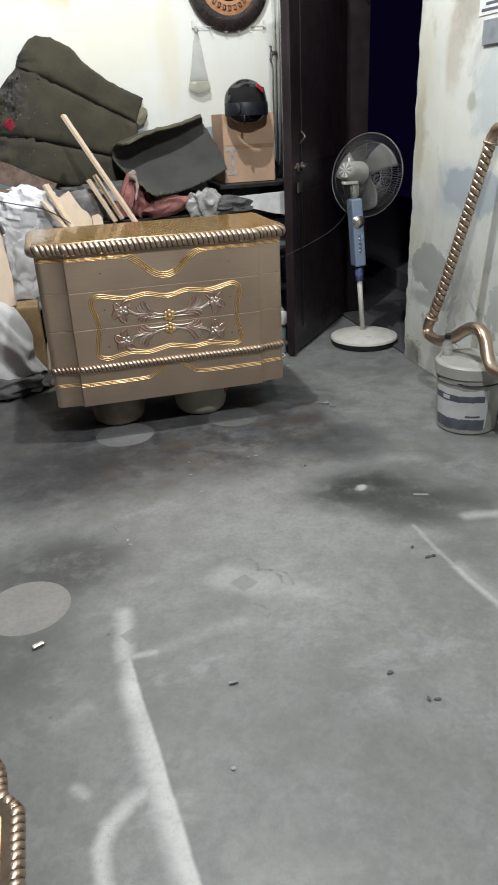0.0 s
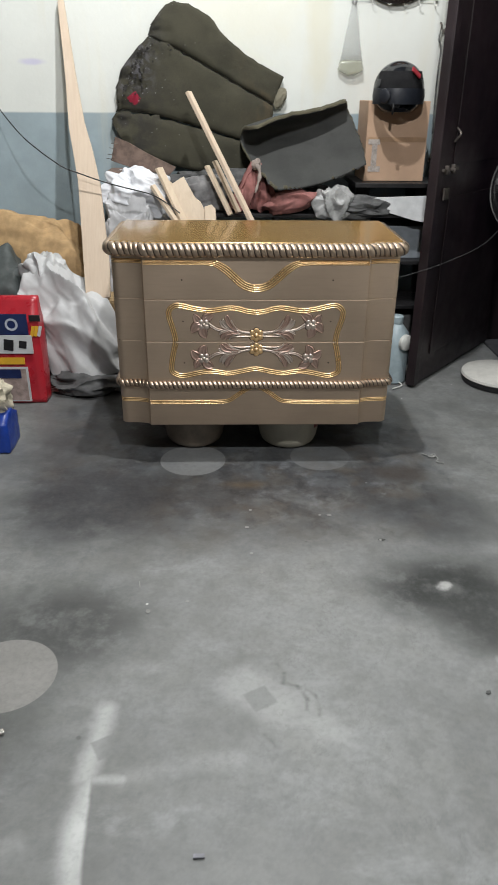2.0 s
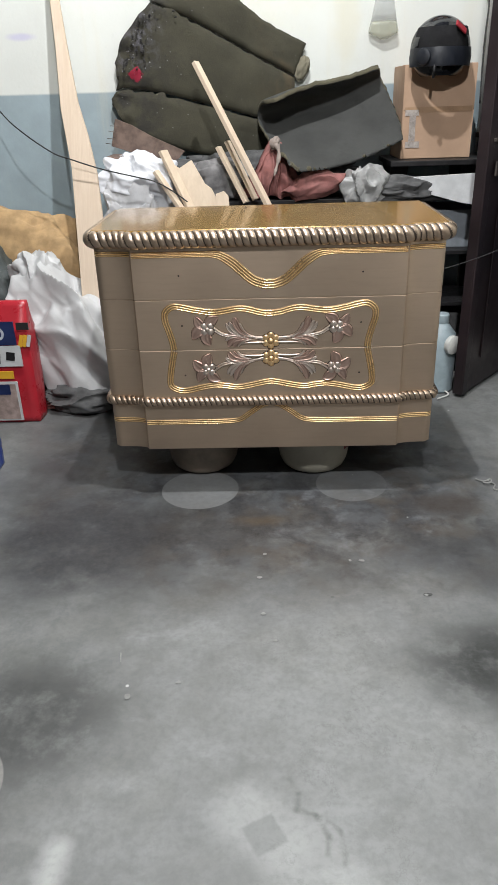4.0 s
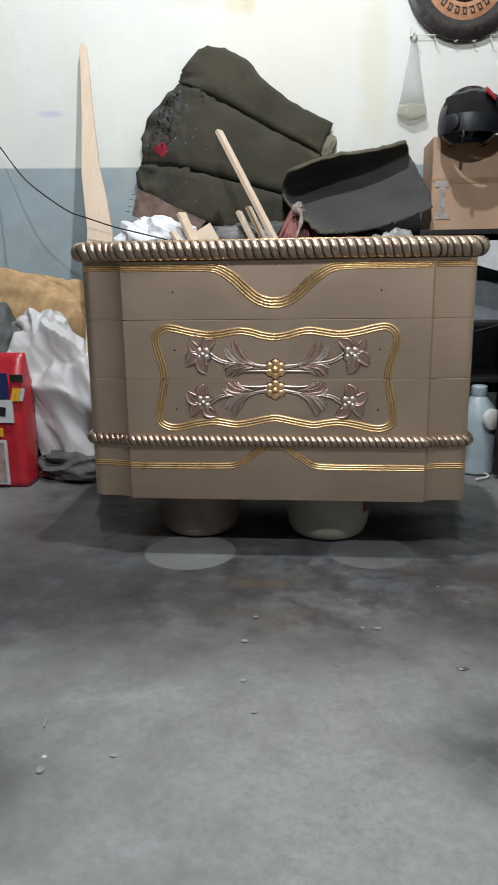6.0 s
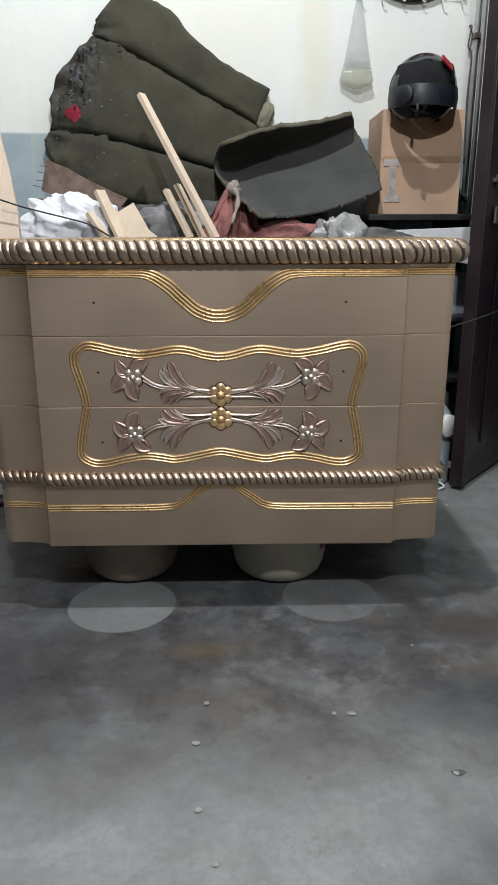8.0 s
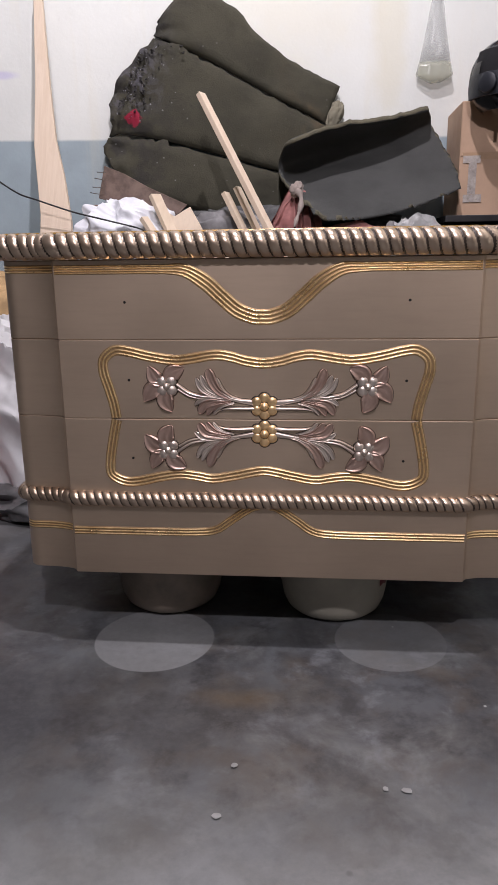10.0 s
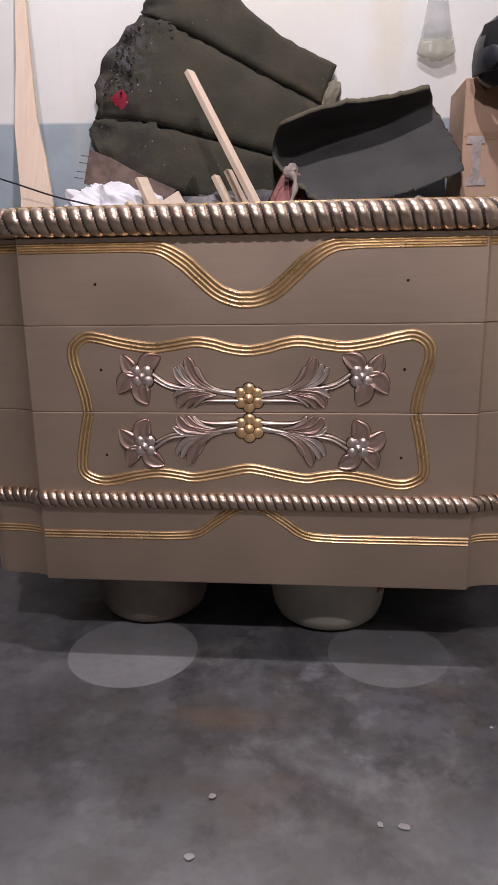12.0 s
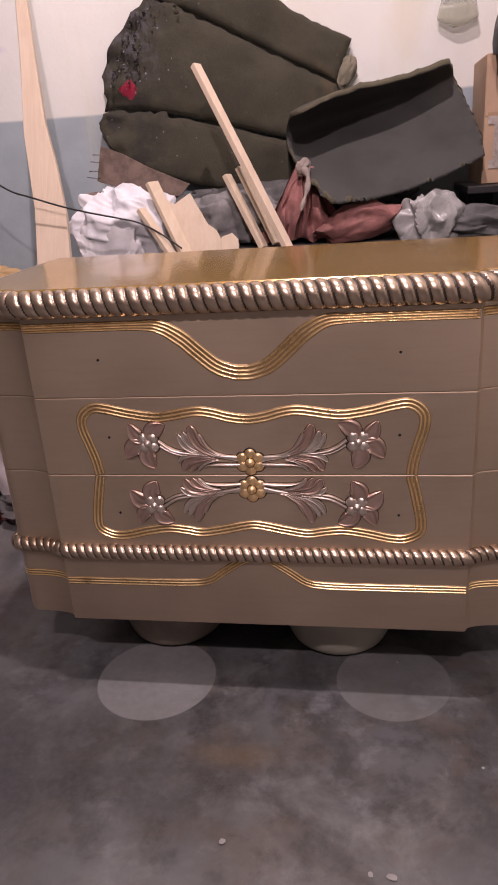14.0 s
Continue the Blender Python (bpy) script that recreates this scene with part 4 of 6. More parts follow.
# the bulbs that light the room
for at, label in ((LAMP_A, "round white bulb hanging over the chest"), (LAMP_B, "round white bulb hanging in mid room")):
    lamp = thing("ceiling_bulb", (at[0], at[1], CEIL), label, "lamp", group="bulbs")
    part("rose", lathe([(0.045, -0.02), (0.045, -0.002)], (at[0], at[1], CEIL)), M_PIPE, lamp)
    part("flex", tube([(at[0], at[1], CEIL - 0.02), (at[0], at[1], at[2] + 0.13)], 0.004), M_CABLE, lamp)
    part("socket", lathe([(0.016, 0.075), (0.02, 0.08), (0.02, 0.13), (0.012, 0.135)], at, 24), M_RUBBER, lamp)
    part("bulb", lathe([(0.004, 0.045), (0.024, 0.052), (0.026, 0.065), (0.018, 0.076)], at, 24), M_BULB, lamp)


# ---- the carved chest of drawers ----
CX, F = 0.647, 2.95
HALF, COVE, WING, SET = 0.425, 0.098, 0.545, 0.026
Z0, Z1, TOPZ = 0.170, 0.852, 0.906


def front_y(x):
    """The front's plan: a proud middle, a hollow step each side, set-back wings."""
    d = abs(x - CX) - HALF
    if d <= 0:
        return F
    q = min(1.0, d / COVE)
    return F + SET * (1 - (1 - q) ** 2.6) ** (1 / 2.2) + 0.016 * max(0.0, (d - COVE) / 0.022) ** 2


def front_line(out=0.0, back=3.45, steps=14):
    """The outline from the back left, round the front, to the back right, pushed out."""
    xs = [-WING, -WING + 0.004, -WING + 0.009, -WING + 0.015, -HALF - COVE] + [-HALF - COVE * (1 - i / steps) for i in range(1, steps + 1)]
    left = [(CX + x, front_y(CX + x)) for x in xs]
    pts = left + [(2 * CX - x, y) for x, y in reversed(left)]
    pts = [(CX + (x - CX) + math.copysign(out, x - CX) * (abs(x - CX) > HALF + COVE - 1e-6) + math.copysign(out * 0.3, x - CX) * (HALF - 1e-6 < abs(x - CX) <= HALF + COVE - 1e-6), y - out) for x, y in pts]
    return [(pts[0][0], back)] + pts + [(pts[-1][0], back)]


def extruded(line, z0, z1, depth=None, edge=0.0015):
    """A plan outline raised from z0 to z1; with depth only a front of that thickness."""
    if depth:
        inner = [(x, y + depth) for x, y in line[1:-1]]
        ring = line[1:-1] + inner[::-1]
    else:
        ring = line
    cx = sum(p[0] for p in ring) / len(ring)
    cy = sum(p[1] for p in ring) / len(ring)
    verts, faces, m = [], [], len(ring)
    for z, k in ((z0, edge), (z0 + edge, 0), (z1 - edge, 0), (z1, edge)):
        for x, y in ring:
            verts.append((x + math.copysign(min(k, abs(x - cx)), cx - x), y + math.copysign(k, cy - y), z))
    for i in range(3):
        for k in range(m):
            l = (k + 1) % m
            faces.append((i * m + k, i * m + l, (i + 1) * m + l, (i + 1) * m + k))
    faces += [tuple(range(m)), tuple(3 * m + k for k in range(m))]
    return sharp(mesh_of(verts, faces), 25)


chest = thing("chest_of_drawers", (CX, 3.2, Z0), "bronze lacquered chest of drawers with gold carving on two tubs", "chest")
part("carcass", boxes((CX - WING, 3.046, Z0 + 0.006, CX + WING, 3.45, 0.8515), bevel=0.002), M_BRONZE, chest)
# added dark underside, out of view, so less light bounces below the chest
part("bottom_board", boxes((CX - WING + 0.004, 3.047, Z0, CX + WING - 0.004, 3.449, Z0 + 0.0055), bevel=0), M_CARD_OLD, chest, "dark underside board added to deepen the shade below")
LINE = front_line()
base = part("plinth", extruded(LINE, Z0, 0.346, 0.035), M_BRONZE, chest)
SEAM = (0.3475, 0.5255, 0.6915, 0.852)
drawers = [part("drawer", extruded(LINE, a + 0.0004, b - 0.0004, 0.035), M_BRONZE, chest) for a, b in zip(SEAM, SEAM[1:])]
low, mid, high = drawers
part("top", extruded(front_line(0.004, 3.46), 0.8535, TOPZ, None, 0.003), M_TOP, chest, "glossy golden brown lacquered top")
ROPE_LINE = front_line(0.006, 3.46)


def rope_run(line, z, radius, pitch, hand):
    """The line with its corners rounded to the rope's thickness, as a rope at height z."""
    p = even([(x, y, z) for x, y in line], 0.004)
    reach = max(2, int(radius * 0.55 / 0.004))
    for _ in range(3):
        ends = [p[0]] * reach, [p[-1]] * reach
        q = ends[0] + p + ends[1]
        p = [sum(q[i:i + 2 * reach + 1], Vector()) / (2 * reach + 1) for i in range(len(p))]
    return rope(p, radius, pitch, hand, starts=2)


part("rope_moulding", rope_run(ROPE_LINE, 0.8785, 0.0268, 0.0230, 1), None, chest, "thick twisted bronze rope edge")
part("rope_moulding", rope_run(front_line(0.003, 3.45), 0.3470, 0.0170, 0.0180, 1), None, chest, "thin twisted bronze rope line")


def band(points, lines, width, height=0.0019, per=12):
    """Gold ridges side by side along a path on the front (x, z), with a thin gold wash between them."""
    pts = even([(x, 0, z) for x, z in points], 0.004)
    verts, faces, tone, m = [], [], [], lines * per + 1
    for i, p in enumerate(pts):
        t = (pts[min(i + 1, len(pts) - 1)] - pts[max(i - 1, 0)]).normalized()
        nx, nz = -t.z, t.x
        w = width(p.x) if callable(width) else width
        for k in range(m):
            q = k / (m - 1)
            c = abs(((k % per) / per) - 0.5) * 2
            h = height * max(0.0, 1 - (c / 0.55) ** 2)
            x, z = p.x + nx * w * (q - 0.5), p.z + nz * w * (q - 0.5)
            verts.append((x, front_y(x) - h - 0.0006 * (0 < k < m - 1), z))
    for i in range(len(pts) - 1):
        for k in range(m - 1):
            faces.append((i * m + k, i * m + k + 1, (i + 1) * m + k + 1, (i + 1) * m + k))
            tone.append(0 if 3 <= k % per <= per - 4 else 1)
    me = mesh_of(verts, faces)
    me.materials.append(M_GOLD)
    me.materials.append(M_WASH)
    me.polygons.foreach_set("material_index", tone)
    return me


def mirrored(points):
    return points + [(2 * CX - x, z) for x, z in reversed(points[:-1])]


# top drawer: the ridges run level, then dip in the middle
dip = [(CX - HALF + 0.002, 0.8325), (CX - 0.30, 0.8325), (CX - 0.20, 0.8320), (CX - 0.155, 0.8285), (CX - 0.115, 0.806), (CX - 0.085, 0.779), (CX - 0.052, 0.751), (CX - 0.02, 0.738), (CX, 0.7365)]
dip = [tuple(p)[0::2] for p in smooth_line([(x, 0, z) for x, z in mirrored(dip)], 6)]
part("gold_line", band(dip, 4, lambda x: 0.019 + 0.013 * max(0.0, min(1.0, (0.20 - abs(x - CX)) / 0.08))), None, high, "raised gold ridges dipping in the middle")
for s in (-1, 1):
    run = [(CX + s * (HALF + 0.003), 0.834), (CX + s * (HALF + 0.03), 0.834), (CX + s * (WING - 0.002), 0.834)]
    part("gold_line", band(run, 3, 0.017), None, high)
    run = [(CX + s * (HALF + 0.003), 0.2735), (CX + s * (HALF + 0.03), 0.2735), (CX + s * (WING - 0.002), 0.2735)]
    part("gold_line", band(run, 3, 0.018), None, base)
    foot = [(CX + s * (HALF - 0.002), 0.2715), (CX + s * 0.25, 0.2715), (CX + s * 0.15, 0.2725), (CX + s * 0.105, 0.279), (CX + s * 0.07, 0.303), (CX + s * 0.03, 0.330), (CX + s * 0.012, 0.3355)]
    foot = [tuple(p)[0::2] for p in smooth_line([(x, 0, z) for x, z in foot], 6)]
    part("gold_line", band(foot, 3, 0.0195), None, base)

# the wavy gold frame over the two lower drawers, cut at the seam
half_top = [(CX - 0.312, 0.5275), (CX - 0.316, 0.558), (CX - 0.325, 0.593), (CX - 0.334, 0.627), (CX - 0.331, 0.653), (CX - 0.308, 0.670), (CX - 0.278, 0.6675), (CX - 0.235, 0.6575), (CX - 0.185, 0.6500), (CX - 0.15, 0.6530), (CX - 0.10, 0.6605), (CX - 0.066, 0.6565), (CX - 0.035, 0.648), (CX, 0.6435)]
half_low = [(CX - 0.312, 0.5235), (CX - 0.322, 0.481), (CX - 0.330, 0.439), (CX - 0.332, 0.412), (CX - 0.325, 0.398), (CX - 0.302, 0.387), (CX - 0.274, 0.387), (CX - 0.226, 0.3975), (CX - 0.180, 0.404), (CX - 0.14, 0.400), (CX - 0.108, 0.3955), (CX - 0.06, 0.4035), (CX - 0.025, 0.411), (CX, 0.4145)]
for half, owner in ((half_top, mid), (half_low, low)):
    run = [tuple(p)[0::2] for p in smooth_line([(x, 0, z) for x, z in mirrored(half)], 6)]
    part("gold_line", band(run, 3, 0.0225), None, owner, "wavy raised gold frame")


def blade(verts, faces, points, width, rise, groove=0.0, y0=F, rim=0.0):
    """Adds a carved leaf along a path (x, z): domed, or hollow between raised edges and a vein."""
    pts = even([(x, 0, z) for x, z in points], 0.0018)
    m, start, count = 13, len(verts), len(pts)
    for i, p in enumerate(pts):
        t = (pts[min(i + 1, count - 1)] - pts[max(i - 1, 0)]).normalized()
        q = i / (count - 1)
        w = width(q)
        swell = 0.35 + 0.65 * math.sin(math.pi * min(1, q * 0.92 + 0.06)) ** 0.6
        for k in range(m):
            a = 2 * k / (m - 1) - 1
            dome = math.sqrt(max(0.0, 1 - a * a))
            dome -= groove * math.exp(-(a / 0.22) ** 2)
            if rim:
                hollow = min(1.0, (1 - abs(a)) / 0.17) * (1 - rim * max(0.0, 1 - (abs(a) / 0.83) ** 3))
                dome = hollow + 0.35 * math.exp(-(a / 0.13) ** 2) * (1 - q)
            verts.append((p.x - t.z * w * a, y0 - 0.0004 - max(dome * rise * swell, 0.0), p.z + t.x * w * a))
    for i in range(count - 1):
        for k in range(m - 1):
            faces.append((start + i * m + k, start + i * m + k + 1, start + (i + 1) * m + k + 1, start + (i + 1) * m + k))


def ball(verts, faces, x, z, r, squash=0.75, y0=F, n=14):
    start = len(verts)
    for i in range(6):
        a = i / 5 * math.pi / 2
        for k in range(n):
            b = 2 * math.pi * k / n
            verts.append((x + r * math.cos(a) * math.cos(b), y0 - r * squash * math.sin(a), z + r * math.cos(a) * math.sin(b)))
    for i in range(5):
        for k in range(n):
            l = (k + 1) % n
            faces.append((start + i * n + k, start + i * n + l, start + (i + 1) * n + l, start + (i + 1) * n + k))


def petal_width(w):
    return lambda q: w * math.sin(math.pi * q ** 0.8) ** 0.75 + 0.0003


def lobe_width(w):
    return lambda q: w * (0.40 + 0.60 * min(1.0, q * 1.5)) * (1.0 if q < 0.78 else math.sqrt(max(0.0, 1 - ((q - 0.78) / 0.22) ** 2))) + 0.0003


def stem_width(a, b):
    return lambda q: lerp(a, b, q) * (1 - q ** 6) + 0.0003


def spray(owner, fx, fz, sx, sz):
    """One flower with its stems and two fans of acanthus leaves reaching for the middle."""
    leaves, silver, dark_edge = ([], []), ([], []), ([], [])
    unit = 0.001084

    def run(points):
        return smooth_pts([(fx + sx * unit * u, fz + sz * unit * v) for u, v in points])

    def leaf(points, width, rise, tone, groove=0.0, rim=0.0, line=0.0011):
        path = run(points)
        blade(*tone, path, width, rise, groove, F, rim)
        blade(*dark_edge, path, lambda q: width(q) + line, 0.0006)

    # four pointed outer leaves, hollow between bright edges
    for tip, bend, w in (((-34, 38), (-21, 13), 14.5), ((34, 35), (11, 23), 16.5), ((-45, -30), (-27, -8), 17.0), ((8, -50), (-4, -28), 17.0)):
        leaf([(tip[0] * 0.16, tip[1] * 0.16), bend, tip], petal_width(w * unit), 0.0085, leaves, 0.0, 0.55)
    # round petals about a ball
    for i in range(4):
        a = radians(45 + 90 * i)
        x, z = fx + sx * 0.0138 * math.cos(a), fz + sz * 0.0130 * math.sin(a)
        ball(*silver, x, z, 0.0128, 0.66)
        ball(*dark_edge, x, z, 0.0140, 0.44)
    ball(*dark_edge, fx, fz, 0.0102, 1.02)
    ball(*silver, fx, fz, 0.0090, 1.42)
    # the two stems
    leaf([(19, 3), (43, -13), (66, -19), (86, -21), (125, -26)], stem_width(0.0037, 0.0016), 0.0085, silver)
    leaf([(21, -7), (43, -19), (65, -24), (97, -25)], stem_width(0.0027, 0.0014), 0.006, silver)
    # the trunk and the bright lower stalk
    leaf([(172, -33), (145, -29), (108, -24)], stem_width(0.0062, 0.0030), 0.005, silver)
    leaf([(172, -44), (140, -43), (114, -44), (98, -49)], stem_width(0.0036, 0.0020), 0.008, silver)
    # fans: path, half width, rise, tone, hollow
    for points, w, rise, tone, rim in (([(150, -29), (120, -20), (104, -4), (96, 16)], 5.0, 0.0065, silver, 0.0),
                                       ([(118, -24), (92, -13), (76, 0), (66, 21)], 5.5, 0.0075, silver, 0.35),
                                       ([(112, -25), (84, -16), (66, -3), (57, 16)], 5.0, 0.0080, silver, 0.35),
                                       ([(126, -25), (101, -10), (88, 8), (80, 33)], 9.5, 0.0095, leaves, 0.5),
                                       ([(120, -27), (95, -24), (70, -25), (53, -37)], 4.6, 0.0080, silver, 0.35),
                                       ([(130, -33), (112, -37), (98, -45), (89, -56)], 4.2, 0.0070, silver, 0.0),
                                       ([(124, -30), (103, -34), (86, -43), (76, -56)], 6.0, 0.0080, leaves, 0.45),
                                       ([(118, -28), (95, -30), (74, -36), (61, -54)], 8.5, 0.0095, leaves, 0.5)):
        leaf(points, lobe_width(w * unit), rise, tone, 0.0 if rim else 0.3, rim, 0.0009)
    part("dark_outline", mesh_of(*dark_edge), M_DARK_LINE, owner, "dark line round the carving", kind="stuff")
    part("carved_leaves", mesh_of(*leaves), M_COPPER, owner, "copper tinted carved leaves")
    part("carved_flower", mesh_of(*silver), M_SILVER, owner, "silver carved flower and stem")


def smooth_pts(points):
    return [(p.x, p.z) for p in smooth_line([(x, 0, z) for x, z in points], 8)]


def gold_flower(owner, x, z):
    boss, line = ([], []), ([], [])
    ball(*boss, x, z, 0.0106, 1.30)
    ball(*line, x, z, 0.0120, 0.85)
    for i in range(6):
        a = radians(60 * i + 30)
        px, pz = x + 0.0180 * math.cos(a), z + 0.0170 * math.sin(a)
        shape = ([], [])
        ball(*shape, px, pz, 0.0122, 0.55)
        ball(*line, px, pz, 0.0135, 0.34)
        part("petal", mesh_of(*shape), M_KNOB, owner)
    part("dark_outline", mesh_of(*line), M_DARK_LINE, owner, kind="stuff")
    part("knob", mesh_of(*boss), M_KNOB, owner, "gold flower shaped knob")


spray(mid, CX - 0.201, 0.5965, 1, 1)
spray(mid, CX + 0.212, 0.5965, -1, 1)
spray(low, CX - 0.203, 0.4590, 1, -1)
spray(low, CX + 0.208, 0.4590, -1, -1)
gold_flower(mid, CX + 0.002, 0.5545)
gold_flower(low, CX + 0.002, 0.4960)
# flat dark discs: the shade inside the holes is put in as colour
for owner, z in ((high, 0.7675), (mid, 0.6080), (low, 0.4395)):
    for x in (CX - 0.281, CX + 0.289):
        part("screw_hole", turned(lathe([(0.0029, 0.0), (0.0027, 0.0006)], (0, 0, 0), 14), Matrix.Translation((x, F + 0.0002, z)) @ pose(0, 0, 0, 90)), M_HOLE, owner)


def tub(at, label, tone):
    """A round paint tub: rounded foot, swelling wall, thin rim under the chest."""
    x, y = at
    t = thing("plastic_tub", (x, y, 0), label, "tub", group="tubs under the chest")
    h = Z0 - 0.001
    wall = [(0.098, 0.0), (0.108, 0.002), (0.117, 0.010), (0.126, 0.030), (0.132, 0.062), (0.135, 0.100), (0.136, h - 0.022), (0.136, h), (0.129, h), (0.102, 0.008)]
    part("wall", lathe(wall, (x, y, 0), 64), tone, t)
    part("rim", lathe([(0.1362, h - 0.018), (0.140, h - 0.015), (0.140, h - 0.002), (0.1362, h - 0.001)], (x, y, 0), 64), tone, t)
    return t


def tub_smear(owner, at, a0, a1, z0, z1, tone, label):
    """Dried paint on the tub's side, following its round."""
    vs, fs, k = [], [], 12
    for i in range(k + 1):
        a = radians(lerp(a0, a1, i / k))
        for z in (z0 + 0.006 * noise.noise((a * 9, 1, z0)), z1):
            r = 0.1368
            vs.append((at[0] + r * math.cos(a), at[1] + r * math.sin(a), z))
    for i in range(k):
        fs.append((2 * i, 2 * i + 2, 2 * i + 3, 2 * i + 1))
    part("paint_smear", mesh_of(vs, fs), tone, owner, label)


tub((0.386, 3.190), "dirty cream plastic tub holding up the chest", M_TUB_DIRTY)
RIGHT_TUB = (0.804, 3.180)
clean_tub = tub(RIGHT_TUB, "cream plastic tub with dark smears under the chest", M_TUB)
tub_smear(clean_tub, RIGHT_TUB, 196, 212, 0.118, 0.150, M_BLACK, "black paint smear")
tub_smear(clean_tub, RIGHT_TUB, 322, 342, 0.085, 0.150, plain("dark_red_smear", (0.16, 0.035, 0.035), 0.5), "dark red smear")


# ---- the heap along the wall behind the chest ----
RX0, RX1, RY0, RY1, RTOP = -0.06, 1.64, 4.10, 4.42, 0.84
rack = thing("steel_rack", (0.8, 4.3, 0), "black steel rack loaded with scrap and cloth", "rack")
for x in (RX0, 0.78, RX1 - 0.03):
    for y in (RY0, RY1 - 0.03):
        part("post", boxes((x, y, 0, x + 0.03, y + 0.03, RTOP), bevel=0.002), M_STEEL, rack)
for z in (0.12, 0.36, 0.60, RTOP):
    part("shelf", boxes((RX0 - 0.01, RY0 - 0.012, z - 0.018, RX1 + 0.01, RY1, z), bevel=0.002), M_STEEL, rack)
for z, x0, x1, tone, label in ((0.12, 1.28, 1.58, M_GREY_CLOTH, "dark dusty carton on a rack shelf"), (0.36, 1.22, 1.42, M_CARD_OLD, "brown dusty carton on a rack shelf"), (0.60, 1.34, 1.60, M_GREY_PANEL, "grey tool box on a rack shelf")):
    part("carton", boxes((x0, 4.16, z, x1, 4.44, z + 0.17), bevel=0.006), tone, label=label, category="carton")


def lobe(bottom, top, lean, swell, edge_push, name, parent):
    """One padded section of the mat: a cushion between two edges (x, z)."""
    nb, nt = 46, 16
    lo = even(smooth_line([(x, 0, z) for x, z in bottom], 8), 0.01)
    hi = even(smooth_line([(x, 0, z) for x, z in top], 8), 0.01)

    def pick(line, q):
        f = q * (len(line) - 1)
        i = min(int(f), len(line) - 2)
        return line[i].lerp(line[i + 1], f - i)

    verts, faces = [], []
    for side in (0, 1):
        for i in range(nb + 1):
            u = i / nb
            a, b = pick(lo, u), pick(hi, u)
            for j in range(nt + 1):
                v = j / nt
                p = a.lerp(b, v)
                left = edge_push * math.sin(math.pi * v) * (1 - u) ** 3
                x, z = p.x - left, p.z
                rag = (0.024 if u < 0.3 else 0.005) * noise.noise((x * 30, z * 30, 4.0)) if i in (0, nb) or j == nt else 0
                puff = swell * (min(1, v * 9, (1 - v) * 9) ** 0.6 * (0.75 + 0.25 * math.sin(math.pi * v))) * (min(1, u * 9, (1 - u) * 14) ** 0.5)
                puff += (0.034 * noise.noise((x * 17, z * 17, 3.0)) + 0.020 * noise.noise((x * 44, z * 44, 5.0))) * max(0.0, 1 - u * 4.5)
                puff += 0.010 * noise.noise((x * 7, z * 7, 1.0)) + 0.003 * noise.noise((x * 40, z * 40, 7.0))
                y = lean(z, x) + (0.018 if side else -puff)
                verts.append((x + rag, y, z + rag))
    w, per = nt + 1, (nb + 1) * (nt + 1)
    for side in (0, 1):
        for i in range(nb):
            for j in range(nt):
                q = (side * per + i * w + j, side * per + i * w + j + 1, side * per + (i + 1) * w + j + 1, side * per + (i + 1) * w + j)
                faces.append(q)
    rim = [i * w for i in range(nb + 1)] + [nb * w + j for j in range(1, w)] + [i * w + nt for i in range(nb - 1, -1, -1)] + [j for j in range(nt - 1, 0, -1)]
    for a, b in zip(rim, rim[1:] + rim[:1]):
        faces.append((a, b, per + b, per + a))
    return part(name, mesh_of(verts, faces), M_FELT, parent)


mat_thing = thing("padded_mat", (0.35, 4.45, RTOP), "worn olive padded mat with stitched channels leaning on the wall", "mat")


def mat_lean(z, x):
    return lerp(4.378, 4.425, (z - 0.95) / 0.85) + 0.11 * (x - 0.05)


S1 = [(0.135, 1.655), (0.35, 1.562), (0.60, 1.430), (0.780, 1.342)]
S2 = [(-0.030, 1.315), (0.15, 1.288), (0.40, 1.225), (0.62, 1.165), (0.78, 1.120)]
lobe([(x, z + 0.004) for x, z in S1], [(0.142, 1.685), (0.205, 1.768), (0.275, 1.812), (0.37, 1.786), (0.455, 1.738), (0.53, 1.655), (0.68, 1.550), (0.834, 1.475)], mat_lean, 0.018, 0.0, "padded_section", mat_thing)
lobe([(x, z + 0.004) for x, z in S2], [(x, z - 0.004) for x, z in S1], mat_lean, 0.018, 0.065, "padded_section", mat_thing)
lobe([(-0.045, 1.215), (0.0, 1.136), (0.10, 1.085), (0.231, 1.045), (0.45, 1.00), (0.78, 0.97)], [(x, z - 0.004) for x, z in S2], mat_lean, 0.018, 0.03, "padded_section", mat_thing)


def crumbs(count, seed, size, tone, name, label):
    """Torn padding and lint clinging to the frayed side of the mat."""
    pick = random.Random(seed)
    bm = bmesh.new()
    for _ in range(count):
        z = pick.uniform(1.36, 1.62)
        left = lerp(-0.055, 0.11, (z - 1.33) / 0.32)
        x = left + abs(pick.gauss(0, 0.055)) + 0.012
        s = size * pick.uniform(0.4, 1.3)
        m = Matrix.Translation((x, mat_lean(z, x) - 0.022 - 0.012 * pick.random(), z)) @ pose(0, 0, 0, pick.uniform(0, 180), pick.uniform(0, 180), 0) @ Matrix.Diagonal((s * pick.uniform(0.6, 1.8), s, s * pick.uniform(0.4, 1.0), 1))
        made = bmesh.ops.create_icosphere(bm, subdivisions=1, radius=1, matrix=m)["verts"]
        for v in made:
            v.co += Vector((pick.gauss(0, 1), pick.gauss(0, 1), pick.gauss(0, 1))) * s * 0.28
    return part(name, bm, tone, mat_thing, label, kind="stuff")


